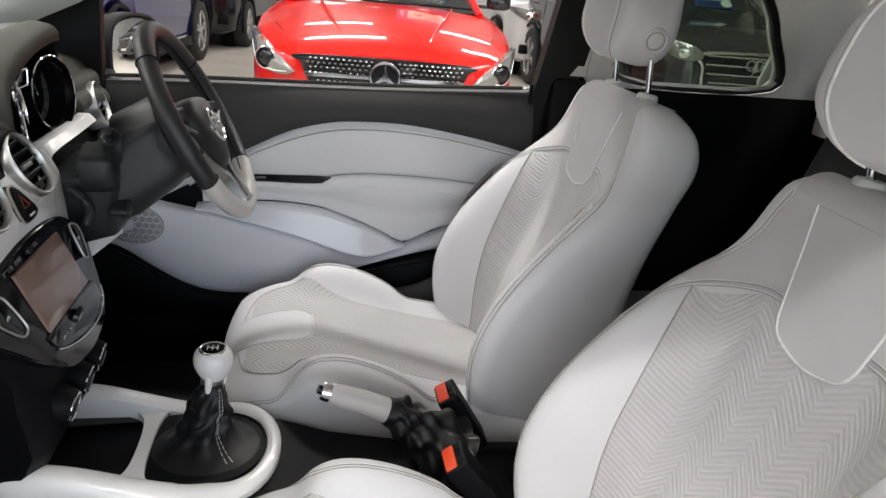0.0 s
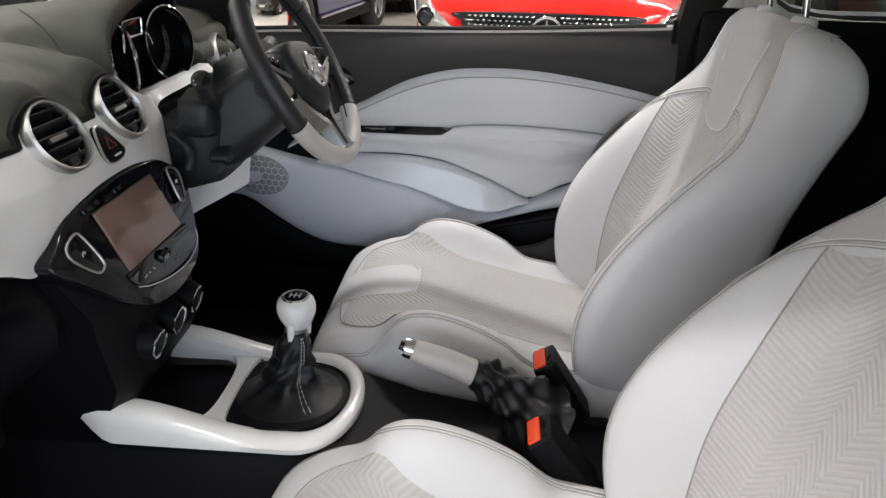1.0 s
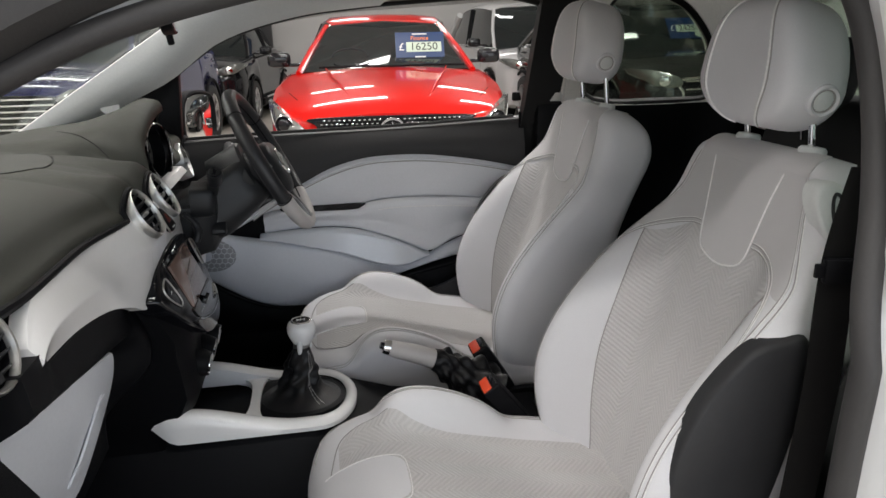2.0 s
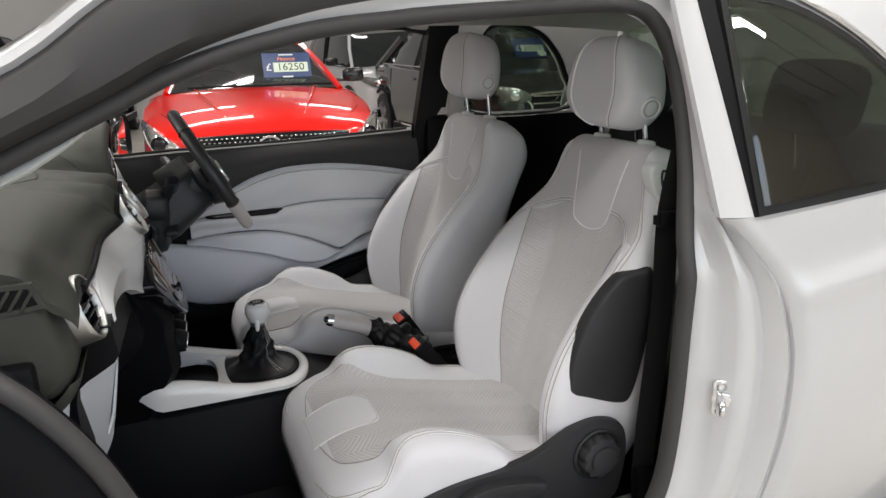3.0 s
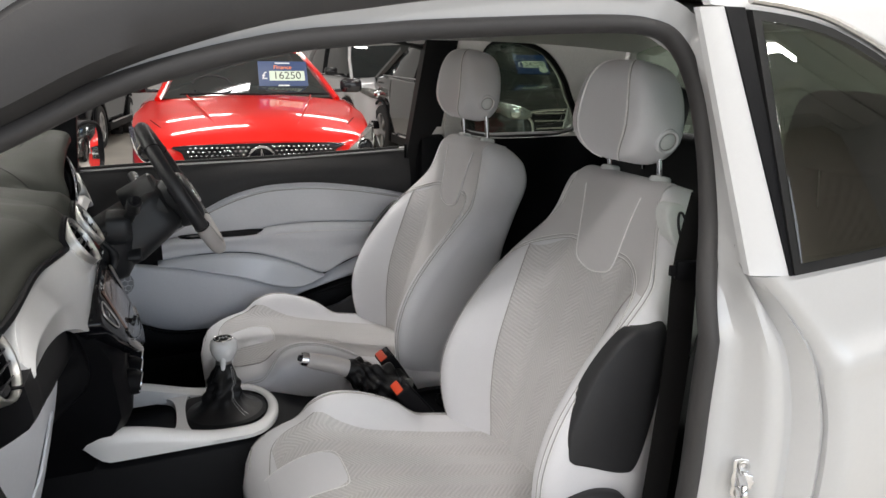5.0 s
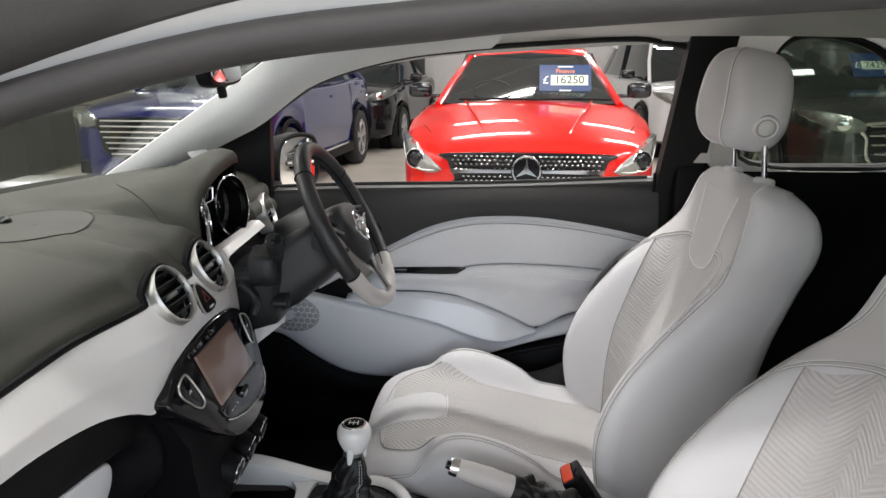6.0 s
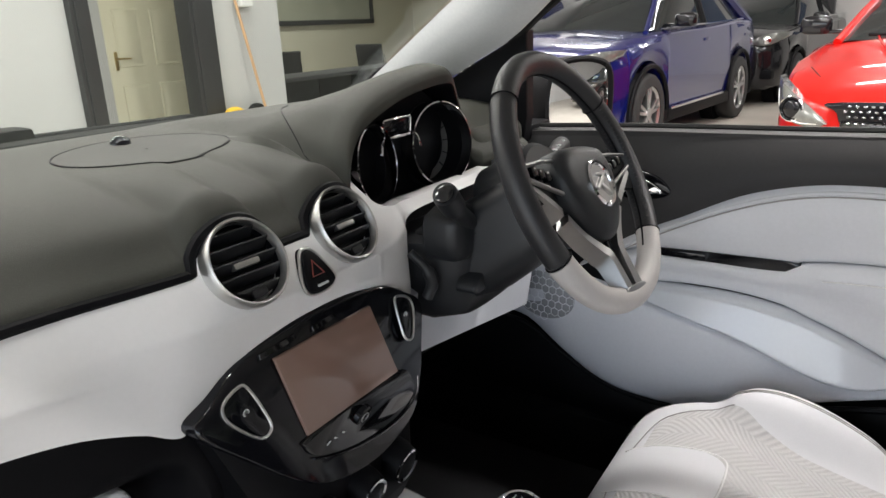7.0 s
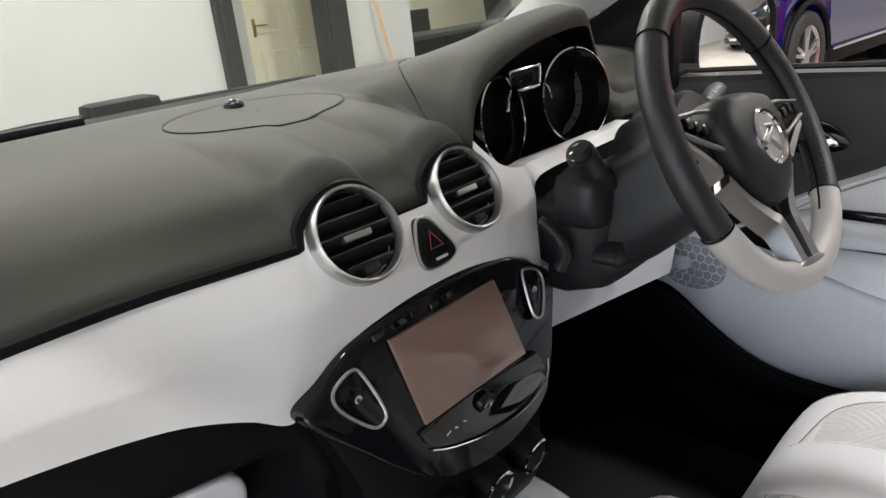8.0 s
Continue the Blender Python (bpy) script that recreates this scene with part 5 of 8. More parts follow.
# hazard button
tri = smooth_loop([(-0.024, 0.018), (-0.012, 0.024), (0.012, 0.024), (0.024, 0.018), (0.026, 0.006), (0.012, -0.022), (0.0, -0.028), (-0.012, -0.022), (-0.026, 0.006)], 4)
tri = [(-a * 0.86, -b * 0.84) for a, b in tri]
hz = dp("hazard_button", prism(tri, lambda a, b, c: (trim_x(a, 0.952 + b) + 0.013 + c, a, 0.952 + b), 0.012, 0.003), BLACKPLASTIC, label="black hazard warning button")
part("bezel", moved(tube([(trim_x(a, 0.952 + b) + 0.009, a * 1.06, 0.952 + b * 1.06) for a, b in tri], 0.002, 6, closed=True), DI), SATIN, hz)
mark = [(0.0, 0.011), (-0.009, -0.004), (0.009, -0.004)]
part("warning_triangle", moved(tube([(trim_x(a, 0.954 + b) + 0.0135, a, 0.954 + b) for a, b in mark], 0.0011, 4, closed=True), DI), mat("red print", (0.22, 0.04, 0.03), 0.5, var=0, grain=0), hz)
part("indicator", moved(box(trim_x(0, 0.94) + 0.012, trim_x(0, 0.94) + 0.0142, -0.008, 0.008, 0.939, 0.9415, 0.0005), DI), WHITEINK, hz)


# centre stack
def stack(a, b, c):
    """Across, height, proud of the sloping panel."""
    return (0.004 + 0.42 * (0.88 - b) + c, a, b)


BEZ = smooth_loop([(-0.187, 0.852), (-0.160, 0.873), (-0.11, 0.897), (0, 0.906), (0.11, 0.897), (0.160, 0.873), (0.183, 0.850), (0.149, 0.808), (0.122, 0.780), (0.094, 0.758), (0.06, 0.745), (0, 0.738), (-0.06, 0.745), (-0.094, 0.758), (-0.122, 0.780), (-0.149, 0.808)], 6)
bez = dp("console_fascia", prism(BEZ, lambda a, b, c: stack(a, b, c + 0.012 - 0.05 * max(0, abs(a) - 0.09) ** 1.0 * 2.2), 0.05, 0.006), PIANO, label="piano black media fascia")
# the screen is off; its brown is a reflection put into the colour
part("display", moved(prism([(-0.081, 0.804), (0.080, 0.804), (0.077, 0.885), (-0.083, 0.885)], lambda a, b, c: stack(a, b, c + 0.0135), 0.004, 0.001), DI), SCREEN, bez, "switched-off touch screen with a brown reflection in its colour")
TOUCHGLASS = mat("polished black touch glass", (0.006, 0.006, 0.007), 0.04, coat=0.6, var=0, grain=0)
TP = smooth_loop([(-0.084, 0.8025), (0.0, 0.8025), (0.084, 0.8025), (0.098, 0.790), (0.092, 0.773), (0.050, 0.763), (-0.010, 0.765), (-0.060, 0.775), (-0.085, 0.786), (-0.090, 0.796)], 5)
part("touch_panel", moved(prism(TP, lambda a, b, c: stack(a, b, c + 0.0136), 0.004, 0.001), DI), TOUCHGLASS, bez, "polished black touch panel")
part("panel_edge", moved(tube([stack(a, b, 0.0130) for a, b in smooth_loop([(-0.086, 0.782), (-0.060, 0.772), (-0.010, 0.761), (0.048, 0.758), (0.094, 0.768), (0.110, 0.785)], 6, False)], 0.0011, 6), DI), CHROME, bez, "thin chrome edge line")
for y0, y1 in ((-0.099, -0.045), (-0.02, 0.02)):
    part("card_slot", moved(prism([(y0, 0.8905), (y1, 0.8925), (y1, 0.8975), (y0, 0.8955)], lambda a, b, c: stack(a, b, c + 0.0132), 0.003, 0.0008), DI), TOUCHGLASS, bez)
for q in (-1, 1):
    tri2 = smooth_loop([(q * 0.155, 0.868), (q * 0.134, 0.877), (q * 0.124, 0.872), (q * 0.116, 0.838), (q * 0.120, 0.827), (q * 0.134, 0.827), (q * 0.156, 0.852)], 5)
    place = lambda a, b, c: stack(a, b, c + 0.0135 - 0.05 * max(0, abs(a) - 0.09) * 2.2)
    bt = part("side_button", moved(prism(tri2, place, 0.004, 0.001), DI), PIANO, bez)
    part("button_rim", moved(tube([place(a, b, 0.0006) for a, b in tri2], 0.0017, 6, closed=True), DI), SATIN, bt, "silver button rim")
    part("symbol", moved(lathe([(0.004, 0), (0.004, 0.0006), (0.0025, 0.0006), (0.0025, 0)], 12, Matrix.Translation(place(q * 0.136, 0.853, 0.0004)) @ facing(0)), DI), WHITEINK, bt)
part("round_button", moved(lathe([(0.0135, -0.003), (0.0135, 0.003), (0.012, 0.004), (0.004, 0.0035)], 24, Matrix.Translation(stack(-0.002, 0.7885, 0.0142)) @ facing(0, -22)), DI), PIANO, bez, "round power button")
part("button_ring", moved(lathe([(0.0065, -0.001), (0.0065, 0.0046), (0.0052, 0.0046), (0.0052, -0.001)], 20, Matrix.Translation(stack(-0.002, 0.7885, 0.0142)) @ facing(0, -22)), DI), SATIN, bez)
for a in (-0.062, -0.049, -0.036):
    part("touch_mark", moved(box(-0.004, 0.004, -0.0008, 0.0008, -0.0003, 0.0006, 0), DI @ Matrix.Translation(stack(a, 0.786, 0.0139)) @ facing(0, -22) @ pose(0, 0, 0, 0, 0, 35 if a < -0.05 else -35)), WHITEINK, bez)
dp("stack_body", loft([[(x + 0.0, s * w, z) for x, s, w in ((-0.3, -1, wd), (xf - 0.02, -1, wd), (xf, -1, wd - 0.03), (xf, 1, wd - 0.03), (xf - 0.02, 1, wd), (-0.3, 1, wd))] for z, xf, wd in ((0.52, -0.02, 0.10), (0.57, 0.0, 0.11), (0.61, 0.030, 0.125), (0.64, 0.044, 0.13), (0.69, 0.041, 0.135), (0.725, 0.038, 0.14), (0.76, 0.040, 0.145), (0.84, 0.008, 0.165), (0.88, -0.012, 0.16))]), BLACKPLASTIC, label="black centre stack")
for a in (-0.065, 0.003, 0.070):
    km = Matrix.Translation((0.040, a, 0.684)) @ facing(0, -14)
    kb = dp("climate_knob", moved(lathe([(0.027, -0.01), (0.027, 0.006), (0.024, 0.016), (0.0225, 0.021), (0.019, 0.022)], 40), km), BLACKPLASTIC, label="black climate knob with chrome ring")
    part("chrome_ring", moved(lathe([(0.0225, 0.019), (0.0225, 0.0225), (0.021, 0.0235), (0.0175, 0.0225), (0.0175, 0.019)], 40), DI @ km), CHROME, kb)
    part("knob_face", moved(lathe([(0.0172, 0.018), (0.0168, 0.0215), (0.005, 0.0215)], 32), DI @ km), BLACKPLASTIC, kb)


# lower dashboard: black roll, glovebox, knee panel
def lower(u, v):
    y = u
    if y < 0.25:
        top = ZB(y) - 0.001 if y < -0.185 or y > 0.18 else 0.84
    else:
        top = 0.955
    if y < -0.53:
        top = 0.93
    z = top + (0.60 - top) * v
    x = -0.036 + 0.018 * math.sin(math.pi * min(v * 1.6, 1)) - 0.10 * ease(0.45, 1.0, v)
    if y < -0.16:
        g = 0.783 - 0.17 * (y + 0.24)
        roll = -0.040 + 0.006 * math.sin(math.pi * min((top - z) / (top - g + 0.03), 1)) - 0.060 * ease(g + 0.04, g - 0.01, z)
        k = ease(-0.16, -0.20, y)
        x = x * (1 - k) + roll * k
    return x, y, z


dp("lower_panel", slab(lower, span(-0.60, -0.10, 60), span(0, 1, 30), (-0.05, 0, 0)), BLACKPLASTIC, label="black lower dashboard")
dp("driver_lower_panel", slab(lambda u, v: (lambda p: (p[0] - 0.05, p[1], p[2]))(lower(u, v)), span(0.12, 0.70, 30), span(0, 1, 16), (-0.05, 0, 0)), BLACKPLASTIC)
dp("end_cap", outline_plate([(-0.092, 0.985), (-0.096, 1.012), (-0.125, 1.042), (-0.2, 1.055), (-0.4, 1.060), (-0.47, 1.0), (-0.42, 0.91), (-0.2, 0.868), (-0.115, 0.872), (-0.084, 0.895), (-0.078, 0.935)], lambda a, b, c: (a, -0.716 - c, b), 0.20, 0.040, 6), SOFTDASH, label="dark grey dashboard end")
dp("driver_end_cap", box(-0.46, -0.080, 0.52, 0.715, 0.90, 1.030, 0.03, 4), SOFTDASH)
# slotted side demister in the dashboard end
DEM = [(-0.190, 1.004), (-0.104, 1.012), (-0.112, 1.034), (-0.190, 1.036)]
dem = dp("side_demister", ring_plate([(-0.197, 0.999), (-0.094, 1.007), (-0.108, 1.040), (-0.197, 1.042)], DEM, lambda a, b, c: (a, -0.7185 - c, b), 0.012), SOFTDASH, label="slotted side demister grille")
part("recess", moved(prism(DEM, lambda a, b, c: (a, -0.7165 - c, b), 0.004, 0.0005, 1), DI), BLACKPLASTIC, dem)
for k in range(6):
    part("slat", moved(moved(box(-0.0022, 0.0022, -0.002, 0.004, -0.016, 0.016, 0.0008, 1), pose(-0.182 + 0.0135 * k, -0.7185, 1.0205, 0, 34)), DI), SOFTDASH, dem)
dp("end_panel", outline_plate([(-0.075, 0.900), (-0.090, 0.868), (-0.128, 0.842), (-0.20, 0.830), (-0.36, 0.84), (-0.42, 0.90), (-0.2, 0.863), (-0.112, 0.868)], lambda a, b, c: (a, -0.708 - c, b), 0.13, 0.020, 5), SOFTDASH, label="dark grey lower dashboard end")
GB = smooth_loop([(-0.212, 0.755), (-0.217, 0.782), (-0.242, 0.797), (-0.32, 0.815), (-0.45, 0.845), (-0.54, 0.862), (-0.60, 0.868), (-0.618, 0.845), (-0.610, 0.72), (-0.585, 0.645), (-0.52, 0.62), (-0.42, 0.64), (-0.34, 0.665), (-0.27, 0.700), (-0.228, 0.73)], 5)


def glove_x(a, b):
    """The glovebox face, which falls back towards the door."""
    return -0.048 - 0.16 * (0.86 - b) - 0.055 * ease(-0.38, -0.60, a)


gb = dp("glovebox_door", prism(GB, lambda a, b, c: (glove_x(a, b) + c, a, b), 0.04, 0.010), DOORHARD, label="pale grey glovebox door")
part("handle_recess", moved(outline_plate([(-0.30, 0.700), (-0.272, 0.738), (-0.30, 0.742), (-0.36, 0.715), (-0.43, 0.675), (-0.37, 0.678)], lambda a, b, c: (glove_x(a, b) + 0.0015 + c, a, b), 0.004, 0.002), DI), DOORHARD, gb)
dp("knee_panel", slab(lambda u, v: (-0.015 - 0.03 * v, 0.19 + 0.45 * u, 0.845 - v * (0.105 + 0.07 * u)), span(0, 1, 14), span(0, 1, 8), (-0.015, 0, 0.01)), DOORHARD, label="pale grey panel under the steering column")

# instruments
CX = -0.085
dp("instrument_housing", slab(lambda u, v: (CX - 0.03, 0.14 + 0.355 * u, 0.94 + 0.19 * v * math.sin(math.pi * (0.12 + 0.80 * u)) ** 0.5), span(0, 1, 24), span(0, 1, 8), (-0.03, 0, 0)), BLACKPLASTIC)
dp("hood_lining", slab(lambda u, t: (edge_x(u) - 0.004 - 0.075 * t, u, edge_z(u) - 0.004 - 0.006 * t), span(0.136, 0.493, 44), span(0, 1, 6), (0, 0, -0.006)), BLACKPLASTIC)
DIALBAND = mat("silver grey dial band", (0.16, 0.155, 0.15), 0.45, metal=0.4, var=0.05, grain=0.02)
for name, cy, cz, r, yaw in (("rev_counter", 0.228, 1.022, 0.057, 9), ("speedometer", 0.403, 1.025, 0.067, -12)):
    m = Matrix.Translation((CX, cy, cz)) @ facing(yaw, 6)
    d = dp(name, moved(ring_lathe([(r, -0.012), (r * 1.01, 0.004), (r * 0.995, 0.0105), (r * 0.965, 0.0115), (r * 0.945, 0.006), (r * 0.94, -0.012)], 56), m), CHROME, label="chrome ringed instrument tube")
    part("tube_wall", moved(lathe([(r * 0.99, -0.048), (r * 0.99, -0.008), (r * 0.938, -0.008), (r * 0.90, -0.040), (0.003, -0.041), (0.003, -0.048)], 48), DI @ m), BLACKPLASTIC, d)
    part("dial_band", moved(ring_lathe([(r * 0.895, -0.041), (r * 0.895, -0.0385), (r * 0.72, -0.0395), (r * 0.72, -0.041)], 48), DI @ m), DIALBAND, d, "silver grey dial band")
    part("scale", moved(join(*[moved(box(r * 0.73, r * 0.885, -0.0009, 0.0009, -0.0390, -0.0375, 0), pose(0, 0, 0, 0, 0, 225 - 22.5 * k)) for k in range(13)]), DI @ m), SIGNINK, d)
    part("needle", moved(join(box(0, r * 0.66, -0.0012, 0.0012, -0.0375, -0.036, 0.0003), lathe([(0.008, -0.040), (0.008, -0.034), (0.004, -0.033)], 20)), DI @ m @ pose(0, 0, 0, 0, 0, 222)), mat("dark red needle", (0.10, 0.010, 0.008), 0.4, var=0, grain=0), d)
lc = smooth_loop([(-0.034, 0.009), (-0.028, 0.013), (0.028, 0.013), (0.034, 0.009), (0.031, -0.009), (0.025, -0.013), (-0.025, -0.013), (-0.031, -0.009)], 3)
lcd = dp("info_display", prism(lc, lambda a, b, c: (CX - 0.012 + c, 0.307 + a, 1.064 + b), 0.01, 0.002), PIANO, label="small trip display in a chrome frame")
for q in (-1, 1):
    part("strut", moved(tube([(CX - 0.010, 0.307 + q * 0.033, 1.057), (CX - 0.006, 0.307 + q * 0.044, 1.046), (CX - 0.004, 0.307 + q * 0.050, 1.030)], 0.0022, 6), DI), CHROME, lcd)
part("frame", moved(tube([(CX - 0.010, 0.307 + a, 1.064 + b) for a, b in lc], 0.0022, 8, closed=True), DI), CHROME, lcd)

# ---- steering wheel and column ----
WC = Vector((0.183, 0.340, 0.999))
TIL = radians(27.5)
WM = Matrix(((0, -math.sin(TIL), math.cos(TIL), WC.x), (1, 0, 0, WC.y), (0, math.cos(TIL), math.sin(TIL), WC.z), (0, 0, 0, 1)))
wheel = thing("steering_wheel", "black leather steering wheel with a pale grey lower rim", "steering wheel", (0, 0, 0))
wheel.matrix_world = WM @ pose(0, 0, 0, 0, 0, -8)
RR = 0.172


def rim_arc(a0, a1, r, n):
    pts = []
    for a in span(radians(a0), radians(a1), n):
        k = RR * (1 - 0.035 * max(0, -math.sin(a)) ** 8)
        pts.append((k * math.cos(a), k * math.sin(a), 0))
    return tube(pts, r, 14, up=(0, 0, 1))


part("upper_rim", rim_arc(-32, 211, 0.0165, 70), BLACKLEATHER, wheel, "black leather rim")
part("lower_rim", rim_arc(212, 327, 0.0172, 40), RIMGREY, wheel, "pale grey leather lower rim")
part("rim_seam", tube([((RR - 0.0165) * math.cos(a), (RR - 0.0165) * math.sin(a), 0.0) for a in span(radians(-45), radians(225), 60)], 0.0016, 6), BLACKPLASTIC, wheel)
for a in (-32.5, 211.5, 41, 139):
    part("rim_joint", tube([(RR * math.cos(radians(a)) + 0.0172 * (math.cos(g) * math.cos(radians(a))), RR * math.sin(radians(a)) + 0.0172 * math.cos(g) * math.sin(radians(a)), 0.0172 * math.sin(g)) for g in [2 * math.pi * j / 20 for j in range(20)]], 0.0012, 5, closed=True), BLACKPLASTIC, wheel)
STITCH = mat("dark grey rim stitching", (0.055, 0.054, 0.054), 0.6, var=0.1, grain=0)
for a0, a1 in ((-30, 39), (141, 209)):
    zig = []
    for j, a in enumerate(span(radians(a0), radians(a1), 56)):
        w = 0.75 if j % 2 else -0.35
        zig.append(((RR - 0.0172 * math.cos(w)) * math.cos(a), (RR - 0.0172 * math.cos(w)) * math.sin(a), 0.0172 * math.sin(w)))
    part("stitching", tube(zig, 0.0008, 4), STITCH, wheel, "dark cross stitching")
hub = smooth_loop([(-0.068, 0.034), (-0.040, 0.047), (0.040, 0.047), (0.068, 0.034), (0.077, 0.0), (0.062, -0.042), (0.032, -0.076), (0.012, -0.087), (-0.012, -0.087), (-0.032, -0.076), (-0.062, -0.042), (-0.077, 0.0)], 6)
rings = []
for h, k in ((-0.045, 0.9), (-0.02, 1.0), (-0.004, 0.99), (0.008, 0.95), (0.015, 0.86), (0.019, 0.7), (0.021, 0.45), (0.0215, 0.15)):
    rings.append([(a * k, b * k, h) for a, b in hub])
part("airbag_cover", loft(rings), COLUMNBLACK, wheel, "black airbag cover", angle=60)
em = part("emblem", lathe([(0.0335, 0.014), (0.0335, 0.0235), (0.031, 0.026), (0.028, 0.0245), (0.0272, 0.0225), (0.004, 0.0225)], 40, pose(0, -0.012, 0)), CHROME, wheel, "round chrome emblem")
part("emblem_bar", join(moved(box(-0.022, 0.012, -0.003, 0.003, 0.0225, 0.0255, 0.001), pose(0, -0.009, 0, 0, 0, 28)), moved(box(-0.010, 0.018, -0.0025, 0.0025, 0.0225, 0.0255, 0.001), pose(0.002, -0.018, 0, 0, 0, -40)), box(-0.012, 0.016, -0.002, 0.002, 0.0225, 0.0255, 0.001)), SATIN, em)


def spoke(q):
    rows = [[(q * 0.05, 0.020, -0.012), (q * 0.05, -0.022, -0.012), (q * 0.05, -0.022, -0.03), (q * 0.05, 0.020, -0.03)], [(q * 0.10, 0.022, -0.006), (q * 0.10, -0.016, -0.006), (q * 0.10, -0.016, -0.022), (q * 0.10, 0.022, -0.022)], [(q * 0.158, 0.026, 0.002), (q * 0.156, -0.024, 0.002), (q * 0.156, -0.024, -0.010), (q * 0.158, 0.026, -0.010)]]
    return loft(rows)


for q in (-1, 1):
    sp = part("spoke", spoke(q), BLACKPLASTIC, wheel)
    edge = smooth_loop([(0.150, 0.008, 0.150, -0.001, 0.151, -0.006, 0.004), (0.108, -0.017, 0.110, -0.027, 0.112, -0.033, 0.002), (0.084, -0.034, 0.090, -0.043, 0.094, -0.050, 0.0), (0.052, -0.066, 0.061, -0.073, 0.068, -0.080, 0.0), (0.023, -0.090, 0.035, -0.098, 0.045, -0.106, 0.004), (0.011, -0.106, 0.026, -0.112, 0.036, -0.120, 0.008), (0.006, -0.160, 0.025, -0.160, 0.031, -0.158, 0.014)], 6, False)
    for nm, lo, hi in (("spoke_trim", 0, 12), ("lower_spoke", 13, len(edge))):
        part(nm, loft([[(q * a, b, h), (q * c, d, h + 0.001), (q * e, f, h - 0.018), (q * a, b, h - 0.018)] for a, b, c, d, e, f, h in edge[lo:hi]]), SPOKE, sp, "satin silver spoke trim", smooth=True, angle=25)
    part("switch_bezel", tube([(q * 0.080, -0.013, 0.004), (q * 0.110, -0.004, 0.005), (q * 0.152, 0.010, 0.006)], 0.003, 8), SPOKE, sp)
    part("switch_bezel", tube([(q * 0.070, 0.032, 0.000), (q * 0.105, 0.032, 0.003), (q * 0.150, 0.028, 0.006)], 0.0026, 8), SPOKE, sp)
    for k in range(3):
        part("switch", box(q * (0.096 + 0.017 * k) - 0.007, q * (0.096 + 0.017 * k) + 0.007, 0.006 + 0.004 * k, 0.019 + 0.004 * k, -0.004, 0.004 + 0.001 * k, 0.002), PIANO, sp)
part("spoke_gap", box(-0.006, 0.006, -0.16, -0.07, -0.008, 0.002, 0.002), PIANO, wheel)
part("spoke_foot", outline_plate([(-0.031, -0.153), (0.031, -0.153), (0.027, -0.165), (-0.027, -0.165)], lambda a, b, c: (a, b, c + 0.0155), 0.01, 0.003, 3), SPOKE, wheel)

column = thing("steering_column", "black steering column shroud with two stalks", "steering column", (0.05, 0.368, 0.94))
CI = Matrix.Translation((-0.05, -0.368, -0.94))
rings = []
for d, w, h0, h1 in ((-0.26, 0.10, -0.08, 0.035), (-0.16, 0.092, -0.085, 0.04), (-0.08, 0.080, -0.07, 0.045), (-0.045, 0.072, -0.058, 0.046), (-0.035, 0.06, -0.05, 0.04)):
    rings.append([WM @ Vector((a, b, d)) for a, b in smooth_loop([(-w, 0), (-w * 0.8, h1), (w * 0.8, h1), (w, 0), (w * 0.85, h0), (-w * 0.85, h0)], 5)])
part("shroud", moved(loft(rings), CI), COLUMNBLACK, column, "black plastic column shroud", angle=60)
part("lower_shroud", moved(loft([[(x, y, z) for y, z in smooth_loop([(y0, z1 - 0.02), (y0 + 0.02, z1), (y1 - 0.02, z1), (y1, z1 - 0.02), (y1 - 0.01, z0 + 0.025), (y1 - 0.04, z0), (y0 + 0.04, z0), (y0 + 0.01, z0 + 0.025)], 3)] for x, y0, y1, z0, z1 in ((-0.09, 0.215, 0.465, 0.806, 0.92), (0.0, 0.218, 0.46, 0.800, 0.925), (0.045, 0.228, 0.45, 0.810, 0.935), (0.062, 0.246, 0.435, 0.836, 0.93), (0.068, 0.275, 0.405, 0.86, 0.92))]), CI), COLUMNBLACK, column, angle=50)
part("switch_block", moved(loft([[(x, y, z) for y, z in smooth_loop([(0.212 + k, 0.905 + k), (0.205 + k, 0.955), (0.222 + k, 0.968 - k), (0.268 - k, 0.972 - k), (0.275 - k, 0.905 + k)], 4)] for x, k in ((0.012, 0.0), (0.045, 0.0), (0.058, 0.003), (0.063, 0.010))]), CI), COLUMNBLACK, column, angle=50)
part("shroud_ledge", moved(prism(smooth_loop([(0.225, 0.868), (0.25, 0.884), (0.30, 0.892), (0.312, 0.884), (0.305, 0.868), (0.26, 0.858), (0.23, 0.856)], 4), lambda a, b, c: (0.078 + c, a, b), 0.03, 0.005), CI), COLUMNBLACK, column)
for b, d in ((0.905, 0.0675), (0.935, 0.0675)):
    part("shroud_gap", moved(tube([(d - 0.003, y, b) for y in span(0.25, 0.335, 8)], 0.0012, 5), CI), BLACKRUBBER, column)
part("column_lock_lever", moved(tube(smooth_loop([(0.0, 0.188, 0.918), (0.018, 0.198, 0.895), (0.022, 0.205, 0.872), (0.016, 0.200, 0.852)], 5, False), [0.006] * 6 + [0.009] * 6 + [0.008] * 4, 10), CI), COLUMNBLACK, column, "black column lock lever")
part("shroud_ring", moved(lathe([(0.075, -0.13), (0.078, -0.05), (0.072, -0.043), (0.05, -0.042)], 40, WM), CI), COLUMNBLACK, column)
